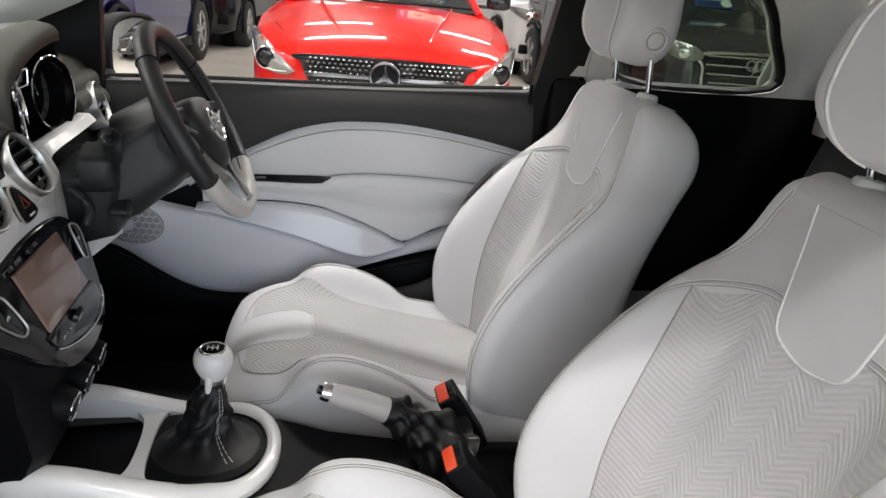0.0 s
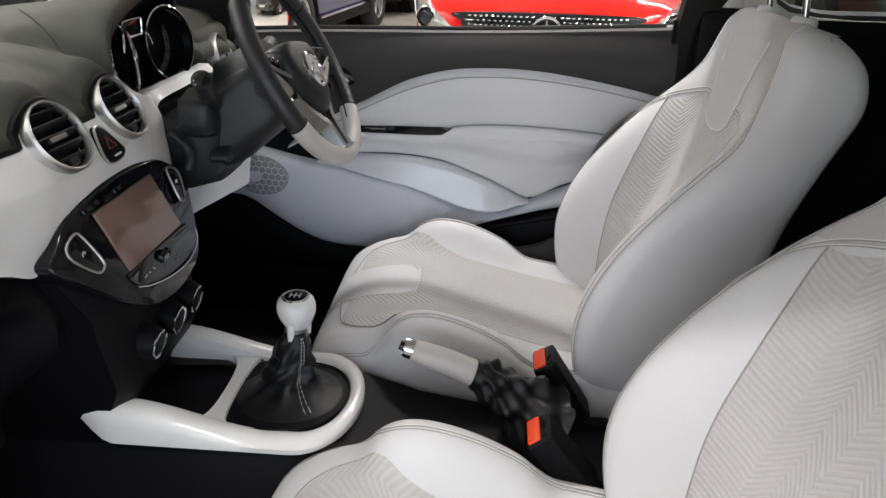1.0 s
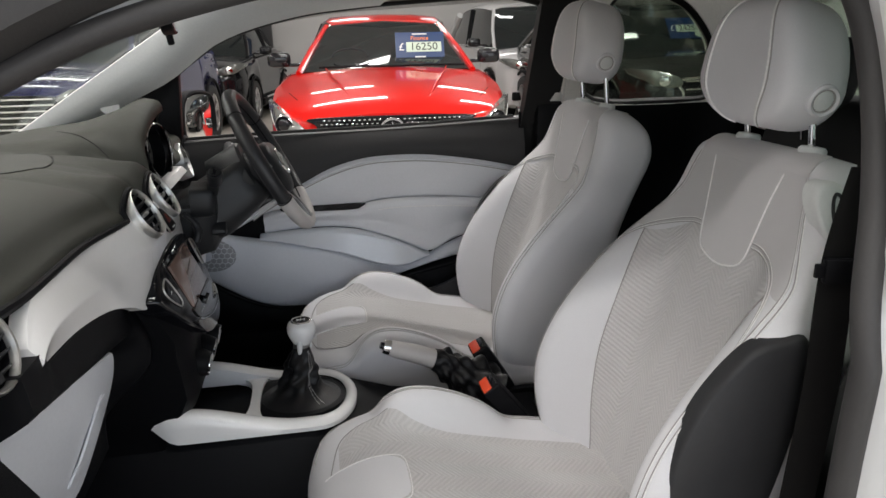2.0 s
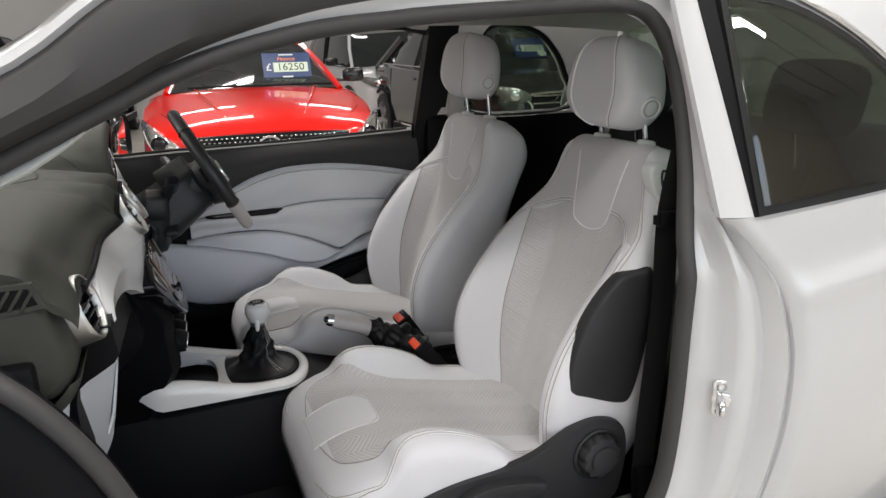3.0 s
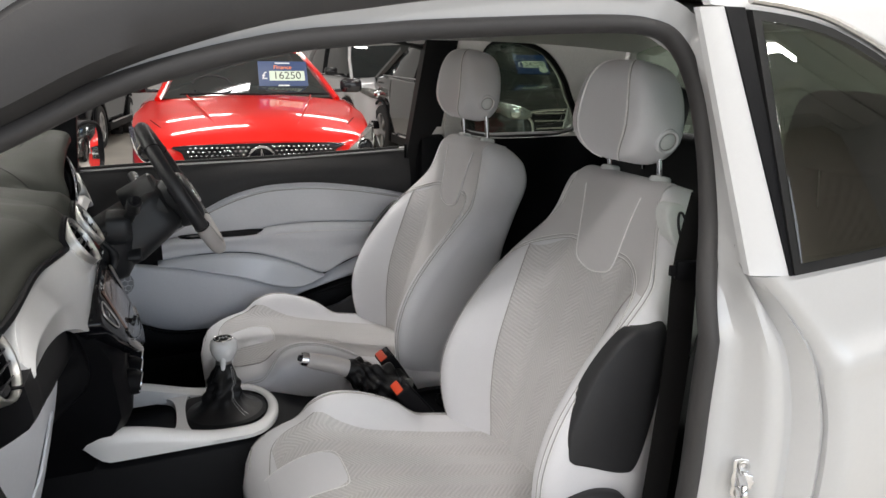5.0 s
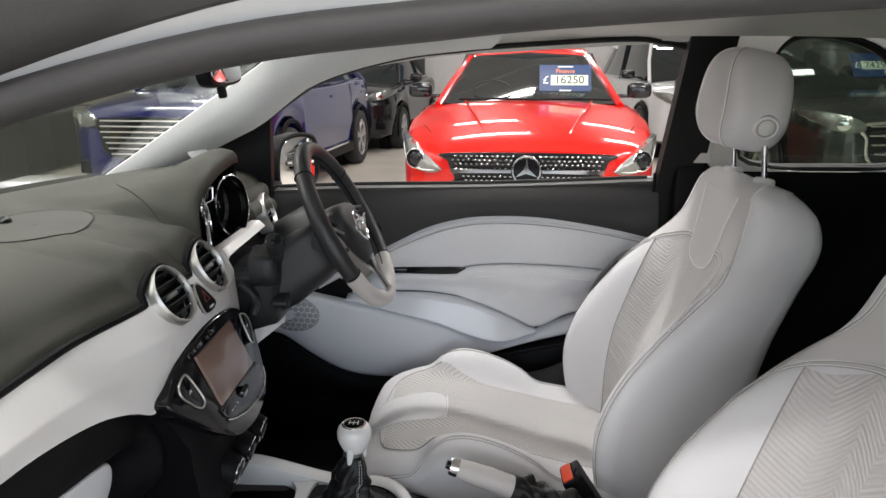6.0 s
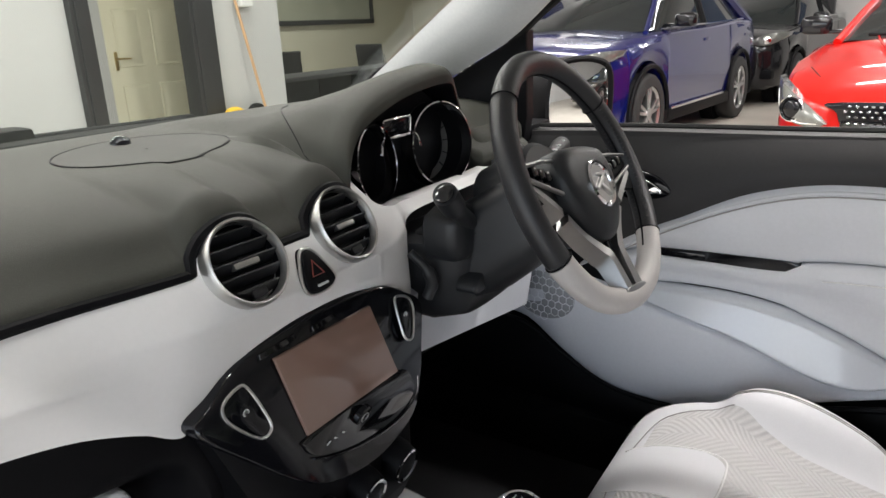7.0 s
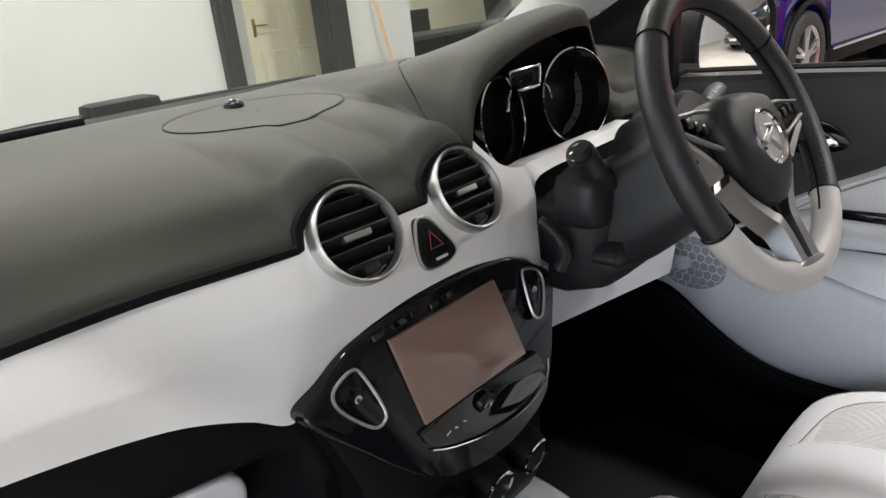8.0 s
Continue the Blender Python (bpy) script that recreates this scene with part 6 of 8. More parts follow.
stl = part("indicator_stalk", moved(join(tube([(0.054, 0.252, 0.950), (0.064, 0.215, 0.971), (0.070, 0.190, 0.986)], [0.013, 0.012, 0.013], 16), tube([(0.072, 0.186, 0.988), (0.077, 0.162, 1.008), (0.078, 0.157, 1.012)], [0.0160, 0.0165, 0.0155], 24)), CI), COLUMNBLACK, column, "black indicator stalk")
part("stalk_end", moved(lathe([(0.0125, 0), (0.0125, 0.002), (0.010, 0.003), (0.003, 0.003)], 24, Matrix.Translation((0.0782, 0.1565, 1.0115)) @ pose(0, 0, 0, 45)), CI), PIANO, stl)
st2 = part("wiper_stalk", moved(tube([(0.085, 0.42, 0.985), (0.075, 0.48, 0.998), (0.068, 0.53, 1.007), (0.066, 0.545, 1.009)], [0.010, 0.011, 0.015, 0.014], 16), CI), COLUMNBLACK, column, "black wiper stalk with white symbols")
for k in range(5):
    p = Vector((0.080, 0.445, 0.990)).lerp(Vector((0.071, 0.528, 1.006)), k / 4)
    part("stalk_mark", moved(box(p.x - 0.002, p.x + 0.006, p.y - 0.004, p.y + 0.004, p.z + 0.0095, p.z + 0.0135, 0.0005), CI), WHITEINK, st2)

# interior mirror
rvm = thing("rear_view_mirror", "black interior mirror on a short stem", "mirror", (0.050, 0.05, 1.328))
MM = pose(0, 0, 0, 0, 0, 8) @ pose(0, 0, 0, 0, -8)
mo = smooth_loop([(-0.115, 0.030), (0.115, 0.030), (0.120, 0.0), (0.105, -0.036), (-0.105, -0.036), (-0.120, 0.0)], 6)
part("housing", moved(prism(mo, lambda a, b, c: (c, a, b), 0.020, 0.006), MM), BLACKPLASTIC, rvm)
part("mirror_glass", moved(prism([(a * 0.93, b * 0.88) for a, b in mo], lambda a, b, c: (c + 0.0015, a, b), 0.002, 0.001), MM), MIRROR, rvm, "mirror glass")
part("dip_lever", moved(box(-0.02, -0.008, -0.010, 0.010, -0.058, -0.034, 0.004), MM), BLACKPLASTIC, rvm)
part("stem", tube([(-0.012, 0, 0.0), (-0.05, -0.005, 0.03), (-0.075, -0.015, 0.055)], 0.009, 10), BLACKPLASTIC, rvm)
part("sensor_foot", box(-0.12, -0.06, -0.045, 0.015, 0.045, 0.075, 0.012), BLACKPLASTIC, rvm)
wiper = thing("wiper_arm", "black windscreen wiper at the foot of the glass", "wiper", (-0.70, 0.0, 1.02))
part("arm", tube([(0.02, -0.45, 0.02), (-0.02, -0.1, 0.03), (-0.03, 0.45, 0.02)], 0.008, 8), BLACKPLASTIC, wiper)
part("pivot", box(-0.05, 0.01, -0.02, 0.10, 0.015, 0.05, 0.012), BLACKPLASTIC, wiper)
# ---- driver's door, closed, seen from inside ----
ddoor = thing("driver_door", "closed driver door with pale grey padded panels", "car door", (0.4, 0.75, 0.35))
OI = Matrix.Translation((-0.4, -0.75, -0.35))


def op(name, shape, material, parent=None, label="", **k):
    return part(name, moved(shape, OI), material, parent or ddoor, label, **k)


BELT = curve_of([(-0.25, 0.99), (0.09, 1.004), (0.53, 1.012), (0.93, 1.028), (1.0, 1.03)])
WTOP = curve_of([(0.02, 0.73), (0.10, 0.80), (0.17, 0.842), (0.223, 0.867), (0.32, 0.915), (0.40, 0.938), (0.47, 0.947), (0.60, 0.946), (0.74, 0.927), (0.862, 0.902), (0.98, 0.87)])
MSEAM = curve_of([(0.02, 0.725), (0.14, 0.782), (0.24, 0.782), (0.40, 0.782), (0.43, 0.795), (0.52, 0.803), (0.65, 0.800), (0.77, 0.790), (0.98, 0.765)])
PODT = curve_of([(0.10, 0.715), (0.17, 0.722), (0.235, 0.725), (0.33, 0.723), (0.42, 0.708), (0.50, 0.680), (0.56, 0.652), (0.617, 0.626), (0.98, 0.70)])
PODB = curve_of([(0.10, 0.705), (0.17, 0.694), (0.27, 0.672), (0.35, 0.650), (0.42, 0.622), (0.48, 0.603), (0.54, 0.600), (0.60, 0.616), (0.617, 0.622), (0.72, 0.655), (0.98, 0.70)])
LOWB = curve_of([(-0.25, 0.615), (-0.16, 0.607), (-0.08, 0.60), (0.0, 0.555), (0.07, 0.52), (0.14, 0.50), (0.24, 0.495), (0.34, 0.507), (0.45, 0.545), (0.56, 0.575), (0.705, 0.605), (0.98, 0.665)])
MIDB = curve_of([(0.10, 0.716), (0.235, 0.726), (0.33, 0.724), (0.42, 0.709), (0.50, 0.681), (0.56, 0.653), (0.617, 0.630), (0.70, 0.668), (0.98, 0.735)])
LOWT = curve_of([(-0.25, 0.78), (-0.1, 0.745), (0.0, 0.722), (0.10, 0.706), (0.17, 0.693), (0.27, 0.671), (0.35, 0.649), (0.42, 0.621), (0.48, 0.602), (0.54, 0.598), (0.60, 0.612), (0.66, 0.64), (0.75, 0.675), (0.98, 0.74)])


def strip_panel(x0, x1, lo, hi, ybase, bulge, n=44, m=14, gap=0.0006, round_=0.007, swell=lambda v: math.sin(math.pi * v) ** 0.8):
    def fn(u, v):
        x = x0 + (x1 - x0) * u
        a, b = lo(x) + gap, hi(x) - gap
        z = a + (b - a) * v
        e = min(v, 1 - v) * (b - a)
        soft = 1 - (1 - min(e / round_, 1)) ** 2
        return x, ybase(x, z) - bulge * (0.35 * soft + 0.65 * swell(v)), z
    vs = [0, 0.02, 0.05, 0.09] + span(0.14, 0.86, m) + [0.91, 0.95, 0.98, 1]
    return slab(fn, span(0, 1, n), vs, (0, 0.03, 0))


flat = lambda y: (lambda x, z: y)
op("door_shell", box(-0.28, 0.92, 0.765, 0.815, 0.36, 1.0, 0.015), BODYWHITE, label="white outer door shell")
op("inner_panel", box(-0.26, 0.91, 0.748, 0.768, 0.38, 1.0, 0.004), BLACKPLASTIC)
op("belt_rail", slab(lambda u, v: (-0.26 + 1.18 * u, 0.752 - 0.035 * math.sin(math.pi * min(1, v * 0.62 + 0.38)) - 0.004 * v, (WTOP(-0.26 + 1.18 * u) if -0.26 + 1.18 * u > 0.1 else 0.80) - 0.01 + (BELT(-0.26 + 1.18 * u) - (WTOP(-0.26 + 1.18 * u) if -0.26 + 1.18 * u > 0.1 else 0.80) + 0.01) * v), span(0, 1, 60), span(0, 1, 14), (0, 0.04, 0)), DOORBLACK, label="charcoal grained door top")
op("belt_cap", slab(lambda u, v: (-0.26 + 1.18 * u, 0.745 + 0.05 * v, BELT(-0.26 + 1.18 * u) + 0.002 * math.sin(math.pi * v)), span(0, 1, 30), span(0, 1, 5), (0, 0, -0.02)), DOORBLACK)
op("upper_panel", strip_panel(0.03, 0.93, MSEAM, WTOP, flat(0.742), 0.022), DOORVINYL, label="pale grey padded upper door panel", angle=60)
pipe = curve_of([(0.05, 0.735), (0.14, 0.80), (0.223, 0.845), (0.32, 0.888), (0.40, 0.912), (0.47, 0.922), (0.60, 0.921), (0.74, 0.904), (0.862, 0.880), (0.92, 0.868)])


def upper_y(x, z):
    a, b = MSEAM(x), WTOP(x)
    v = min(max((z - a) / (b - a), 0.02), 0.98)
    return 0.742 - 0.022 * (0.35 + 0.65 * math.sin(math.pi * v) ** 0.8)


op("piping", tube([(x, upper_y(x, pipe(x)) - 0.0005, pipe(x)) for x in span(0.09, 0.92, 50)], 0.0035, 8), DOORVINYL)
op("piping_seam", tube([(x, upper_y(x, pipe(x) - 0.006) - 0.0005, pipe(x) - 0.006) for x in span(0.09, 0.92, 50)], 0.0014, 6), SEAM)
op("middle_panel", strip_panel(0.12, 0.93, MIDB, MSEAM, lambda x, z: 0.738 - 0.012 * ease(0.40, 0.45, x), 0.020, swell=lambda v: ease(0.35, 0.75, v) * (1 - 0.5 * ease(0.85, 1.0, v))), DOORVINYL, label="pale grey padded armrest panel", angle=60)
op("armrest_seam", tube([(x, 0.7025, MSEAM(x) - 0.022) for x in span(0.46, 0.92, 30)], 0.0013, 6), THREAD)
op("pull_recess", outline_plate([(0.17, 0.792), (0.24, 0.796), (0.33, 0.797), (0.405, 0.797), (0.425, 0.790), (0.40, 0.777), (0.30, 0.774), (0.20, 0.776)], lambda a, b, c: (a, 0.7255 - c, b), 0.03, 0.003), PIANO, label="black pull handle recess")
op("window_switches", box(0.19, 0.27, 0.722, 0.727, 0.780, 0.792, 0.002), PIANO)
# pod colour is paler and bluer than its neighbours to paint in gloss reflection
op("gloss_pod", strip_panel(0.105, 0.615, PODB, PODT, lambda x, z: 0.735 - 0.02 * ease(0.1, 0.25, x) * ease(0.62, 0.5, x) - 0.004, 0.034, gap=0.001, round_=0.006, swell=lambda v: 1 - v), mat("gloss trim with painted sheen", (0.78, 0.81, 0.86), 0.25, coat=0.5, var=0.02, grain=0.01), label="glossy pale grey trim below the armrest", angle=60)
op("lower_panel", strip_panel(-0.24, 0.93, LOWB, LOWT, lambda x, z: 0.745 - 0.05 * ease(-0.2, 0.15, x) * ease(0.7, 0.3, x), 0.022, n=60, round_=0.008, swell=lambda v: math.sin(math.pi * v ** 0.62)), DOORHARD, label="pale grey moulded lower door panel", angle=60)


def low_y(x, z):
    a, b = LOWB(x), LOWT(x)
    v = min(max((z - a) / (b - a), 0.02), 0.98)
    return 0.745 - 0.05 * ease(-0.2, 0.15, x) * ease(0.7, 0.3, x) - 0.022 * (0.35 + 0.65 * math.sin(math.pi * v ** 0.62))


spk = op("speaker_grille", outline_plate([(-0.04 + 0.075 * math.cos(a), 0.668 + 0.048 * math.sin(a)) for a in [2 * math.pi * j / 14 for j in range(14)]], lambda a, b, c: (a, low_y(a, b) - 0.002 - c, b), 0.006, 0.002), GREYSHIRT, label="grey speaker grille with hexagon pattern")
hexes = []
for i in range(-4, 5):
    for j in range(-3, 4):
        hx, hz = -0.04 + 0.0165 * (i + 0.5 * (j % 2)), 0.668 + 0.0143 * j
        if ((hx + 0.04) / 0.072) ** 2 + ((hz - 0.668) / 0.046) ** 2 < 0.92:
            hexes.append(tube([(hx + 0.0092 * math.sin(g), low_y(hx, hz) - 0.0035, hz + 0.0092 * math.cos(g)) for g in [math.pi / 3 * k for k in range(6)]], 0.0007, 4, closed=True))
part("hexagon_lines", moved(join(*hexes), OI), DOORHARD, spk)
op("pocket", strip_panel(-0.24, 0.92, lambda x: 0.40, lambda x: LOWB(x) - 0.002, lambda x, z: 0.748 - 0.02 * ease(-0.2, 0.2, x), 0.03, n=50), BLACKPLASTIC, label="black lower door edge")
op("door_sweep", tube([(x, 0.715 - 0.02 * ease(-0.2, 0.2, x), LOWB(x) - 0.006) for x in span(-0.2, 0.92, 50)], 0.006, 8), BLACKPLASTIC)
hb = op("handle_bowl", outline_plate([(0.085, 0.900), (0.098, 0.925), (0.135, 0.938), (0.180, 0.928), (0.205, 0.902), (0.18, 0.888), (0.13, 0.884)], lambda a, b, c: (a, 0.7155 - c, b), 0.02, 0.003), PIANO, label="black door handle bowl")
part("lever", moved(outline_plate([(0.120, 0.897), (0.124, 0.915), (0.145, 0.926), (0.172, 0.918), (0.190, 0.900), (0.155, 0.898)], lambda a, b, c: (a, 0.7085 - c, b), 0.008, 0.003), OI), CHROME, hb, "chrome door release")
op("lock_pin", lathe([(0.004, -0.03), (0.004, 0.016), (0.003, 0.019)], 10, pose(0.908, 0.738, 1.03)), BLACKPLASTIC, label="black lock pin")
op("window_channel", tube([(x, 0.785, BELT(x) + 0.004) for x in span(-0.2, 0.90, 20)], 0.006, 6), BLACKRUBBER)
op("mirror_triangle", prism([(-0.30, 0.98), (-0.085, 0.98), (-0.078, 1.03), (-0.062, 1.19), (-0.09, 1.176), (-0.18, 1.132), (-0.30, 1.07)], lambda a, b, c: (a, 0.712 - 0.25 * max(0, b - 1.06) - c, b), 0.03, 0.006), BLACKPLASTIC, label="black mirror sail panel")
fp = [(-0.10, 1.155), (-0.02, 1.215), (0.09, 1.278), (0.25, 1.322), (0.41, 1.341), (0.6, 1.356), (0.80, 1.362), (0.87, 1.358), (0.925, 1.345)]
op("window_frame", tube([(x, side_y(z) + 0.025, z + 0.012) for x, z in smooth_loop(fp, 5, False)], 0.009, 8), BLACKRUBBER, label="black window frame")

# exterior mirror on the driver's door
em = thing("door_mirror", "black door mirror with pale reflecting glass", "mirror", (-0.07, 0.93, 1.03))
EM = pose(0, 0.035, 0.01, 0, 0, -14) @ Matrix.Scale(1.15, 4)
eo = smooth_loop([(-0.115, -0.04), (-0.10, 0.055), (-0.02, 0.078), (0.085, 0.06), (0.105, 0.0), (0.08, -0.065), (-0.06, -0.075)], 6)
part("housing", moved(loft([[(h, a * k, b * k) for a, b in eo] for h, k in ((-0.10, 0.35), (-0.09, 0.6), (-0.06, 0.85), (-0.02, 0.99), (0.01, 1.0), (0.012, 0.94), (0.004, 0.90))]), EM), BLACKPLASTIC, em, "black mirror housing", angle=60)
part("mirror_glass", moved(prism([(a * 0.88, b * 0.86) for a, b in eo], lambda a, b, c: (c + 0.008, a, b), 0.003, 0.001), EM), MIRROR, em, "mirror glass")
part("arm", box(-0.06, -0.01, -0.19, -0.09, -0.06, -0.02, 0.012), BLACKPLASTIC, em)

# ---- passenger's door, wide open ----
pdoor = thing("passenger_door", "white passenger door standing wide open", "car door", (-0.42, -0.80, 0.35))
PI = Matrix.Translation((0.42, 0.80, -0.35))


def pp(name, shape, material, label="", **k):
    return part(name, moved(shape, PI), material, pdoor, label, **k)


pp("outer_skin", slab(lambda u, v: (-0.42 + 1.42 * u, -skin_y(0.36 + 0.66 * v), 0.36 + 0.66 * v), span(0, 1, 20), span(0, 1, 16), (0, 0.015, 0)), BODYWHITE, "white outer skin")
pp("inner_panel", box(-0.38, 0.94, -0.80, -0.745, 0.40, 1.0, 0.02), DOORHARD, "pale grey inner panel")
pp("door_top", box(-0.38, 0.94, -0.81, -0.735, 0.95, 1.02, 0.02), DOORBLACK)
fpath = smooth_loop([(-0.40, 1.055), (-0.20, 1.165), (-0.02, 1.252), (0.109, 1.312), (0.27, 1.356), (0.41, 1.374), (0.514, 1.382), (0.72, 1.394), (0.86, 1.392), (0.915, 1.36), (0.935, 1.29), (0.935, 1.15), (0.915, 1.02)], 5, False)


def pframe(sec):
    rings = []
    for i, (x, z) in enumerate(fpath):
        a, b = fpath[max(i - 1, 0)], fpath[min(i + 1, len(fpath) - 1)]
        h = math.hypot(b[0] - a[0], b[1] - a[1])
        nx, nz = -(b[1] - a[1]) / h, (b[0] - a[0]) / h
        rings.append([(x + nx * o, -(side_y(z) + 0.035 + d), z + nz * o) for o, d in sec])
    return loft(rings)


pp("window_frame", pframe([(-0.035, 0.0), (-0.03, -0.022), (0.005, -0.028), (0.022, -0.018), (0.026, 0.012), (-0.03, 0.012)]), RUBBER, "grey black rubber lined window frame")
pp("frame_edge", pframe([(0.024, -0.012), (0.034, -0.006), (0.036, 0.014), (0.024, 0.016)]), BODYWHITE)
pdoor.matrix_world = Matrix.Translation((-0.42, -0.80, 0.35)) @ pose(0, 0, 0, 0, 0, -DOOR_OPEN)

# ---- centre console ----
cons = thing("centre_console", "black centre console with a glossy white surround", "console", (0.25, 0, 0.30))
KI = Matrix.Translation((-0.25, 0, -0.30))


def cp(name, shape, material, parent=None, label="", **k):
    return part(name, moved(shape, KI), material, parent or cons, label, **k)


cp("tunnel", loft([[(x, s * w, z) for s, w, z in ((-1, 0.14, 0.30), (-1, 0.115, h - 0.03), (-1, 0.09, h), (1, 0.09, h), (1, 0.115, h - 0.03), (1, 0.14, 0.30))] for x, h in ((-0.3, 0.52), (0.0, 0.535), (0.2, 0.545), (0.33, 0.54), (0.42, 0.51), (0.6, 0.48), (0.95, 0.47))]), BLACKPLASTIC, label="black console tunnel")


def u_path(wx, wy, x0, x1, n=14):
    """U-shaped line: along one side, round the rear, and back."""
    pts = [(x, -wy) for x in span(x0, x1, n)]
    pts += [(x1 + wx * math.sin(t), -wy * math.cos(t)) for t in span(0, math.pi, 18)[1:-1]]
    return pts + [(x, wy) for x in span(x1, x0, n)]


outer = u_path(0.085, 0.124, -0.078, 0.255, 24)
inner = u_path(0.058, 0.086, -0.078, 0.258, 24)
rings = []
for k, ((ox, oy), (ix, iy)) in enumerate(zip(outer, inner)):
    f = ease(0.0, -0.078, ox) ** 1.2
    oy2 = oy * (1 - 0.14 * f)
    iy2 = iy + (oy2 * 0.97 - iy) * f
    zt = 0.560 + 0.044 * ease(0.22, 0.0, ox) - 0.006 * f
    zb = 0.543 * (1 - f) + (zt - 0.010) * f
    rings.append([(ox, oy2, zb), (ox, oy2 * 1.012, zb + (zt - zb) * 0.55), (ox, oy2 * 0.985, zt - 0.006), (ox * 0.7 + ix * 0.3, oy2 * 0.72 + iy2 * 0.28, zt), (ox * 0.25 + ix * 0.75, oy2 * 0.25 + iy2 * 0.75, zt - 0.001), (ix, iy2, zt - 0.006), (ix, iy2, zb + 0.01)])
cp("surround", loft(rings), GLOSSWHITE, label="glossy white U-shaped surround", angle=55)
cp("surround_bar", prism(smooth_loop([(0.085, -0.100), (0.108, -0.082), (0.119, -0.055), (0.122, 0), (0.119, 0.055), (0.108, 0.082), (0.085, 0.100), (0.165, 0.100), (0.150, 0.084), (0.143, 0.05), (0.141, 0), (0.143, -0.05), (0.150, -0.084), (0.165, -0.100)], 4), lambda a, b, c: (a, b, 0.563 + c), 0.016, 0.004), GLOSSWHITE)
cp("tray", box(-0.12, 0.12, -0.09, 0.09, 0.50, 0.535, 0.01), BLACKPLASTIC, label="black open tray")
cp("gaiter_base", prism(smooth_loop([(0.140, -0.082), (0.25, -0.085), (0.300, -0.055), (0.316, 0), (0.300, 0.055), (0.25, 0.085), (0.140, 0.082), (0.134, 0)], 5), lambda a, b, c: (a, b, 0.556 + c), 0.02, 0.005), BLACKPLASTIC)
cp("gaiter_rim", tube([(a, b, 0.557) for a, b in smooth_loop([(0.140, -0.082), (0.25, -0.085), (0.300, -0.055), (0.316, 0), (0.300, 0.055), (0.25, 0.085), (0.140, 0.082), (0.134, 0)], 5)], 0.0018, 6, closed=True), BLACKPLASTIC)
cp("cup_holder", lathe([(0.045, -0.04), (0.045, 0.004), (0.040, 0.006), (0.038, -0.03), (0.002, -0.032)], 32, pose(0.78, 0.0, 0.478)), BLACKPLASTIC)
cp("rear_tray", ring_plate(smooth_loop([(0.66, -0.06), (0.80, -0.06), (0.80, 0.06), (0.66, 0.06)], 4), smooth_loop([(0.675, -0.045), (0.785, -0.045), (0.785, 0.045), (0.675, 0.045)], 4), lambda a, b, c: (a, b, 0.487 + c), 0.012), BLACKPLASTIC)

gear = thing("gear_lever", "white ball-topped gear lever in a black leather gaiter", "gear lever", (0.22, 0, 0.556))
GI = Matrix.Translation((-0.22, 0, -0.556))
GAITER = [(0.557, 0.082, 0.074, 0.224, 0.000), (0.563, 0.060, 0.052, 0.222, 0.003), (0.574, 0.044, 0.040, 0.222, 0.009), (0.592, 0.036, 0.034, 0.223, 0.016), (0.614, 0.031, 0.030, 0.226, 0.022), (0.632, 0.026, 0.025, 0.228, 0.028), (0.646, 0.020, 0.020, 0.230, 0.032), (0.654, 0.0165, 0.0165, 0.231, 0.033)]
gc = [curve_of([(g[0], g[k]) for g in GAITER]) for k in range(1, 5)]


def gaiter_point(z, t, grow=0.0):
    """Leather pulled into folds that run down and round from the collar."""
    h = (z - 0.557) / 0.097
    fold = 0.13 * math.sin(4 * t + 5.0 * h) + 0.09 * math.sin(7 * t - 9.0 * h + 1.0) + 0.07 * math.sin(26 * h + 2 * math.sin(2 * t)) * math.sin(math.pi * h)
    k = 1 + fold * math.sin(math.pi * min(max(h, 0), 1)) ** 0.6 + grow
    return gc[2](z) + gc[0](z) * k * math.cos(t), gc[3](z) + gc[1](z) * k * math.sin(t), z


rings = [[gaiter_point(z, 2 * math.pi * j / 72) for j in range(72)] for z in span(0.557, 0.654, 34)]
part("gaiter", moved(loft(rings), GI), GAITERHIDE, gear, "creased black leather gaiter with pale stitching", angle=70)
for a0 in (-1.01, -0.88, 2.1, 2.23):
    row = [gaiter_point(z, a0 + 0.15 * (z - 0.557) / 0.097, 0.012) for z in span(0.560, 0.650, 61)]
    part("stitching", moved(join(*[tube(row[j:j + 3], 0.0004, 5) for j in range(0, 59, 3)]), GI), THREAD, gear, "pale dashed stitching")
GK = GI @ Matrix.Translation((-0.002, 0.0, -0.011))
collar = part("collar", moved(tube([(0.231, 0.033, 0.646), (0.232, 0.034, 0.650), (0.234, 0.036, 0.676)], [0.0175, 0.0190, 0.0170], 28), GK), SPOKE, gear, "dark chrome collar")
for t in (-100, 25):
    c, d = math.cos(radians(t)), math.sin(radians(t))
    part("reverse_tab", moved(tube([(0.234 + 0.0172 * c, 0.036 + 0.0172 * d, 0.684), (0.233 + 0.0182 * c, 0.035 + 0.0182 * d, 0.664), (0.2325 + 0.0188 * c, 0.0345 + 0.0188 * d, 0.655)], [0.0068, 0.0056, 0.0046], 12), GK), GLOSSWHITE, collar)
kn = []
for z, r in ((0.669, 0.0170), (0.673, 0.0195), (0.680, 0.0235), (0.689, 0.0275), (0.698, 0.030), (0.708, 0.030), (0.716, 0.0275), (0.721, 0.0225), (0.7225, 0.018)):
    kn.append([(0.2355 + r * math.cos(t), 0.0375 + r * math.sin(t), z) for t in [2 * math.pi * j / 40 for j in range(40)]])
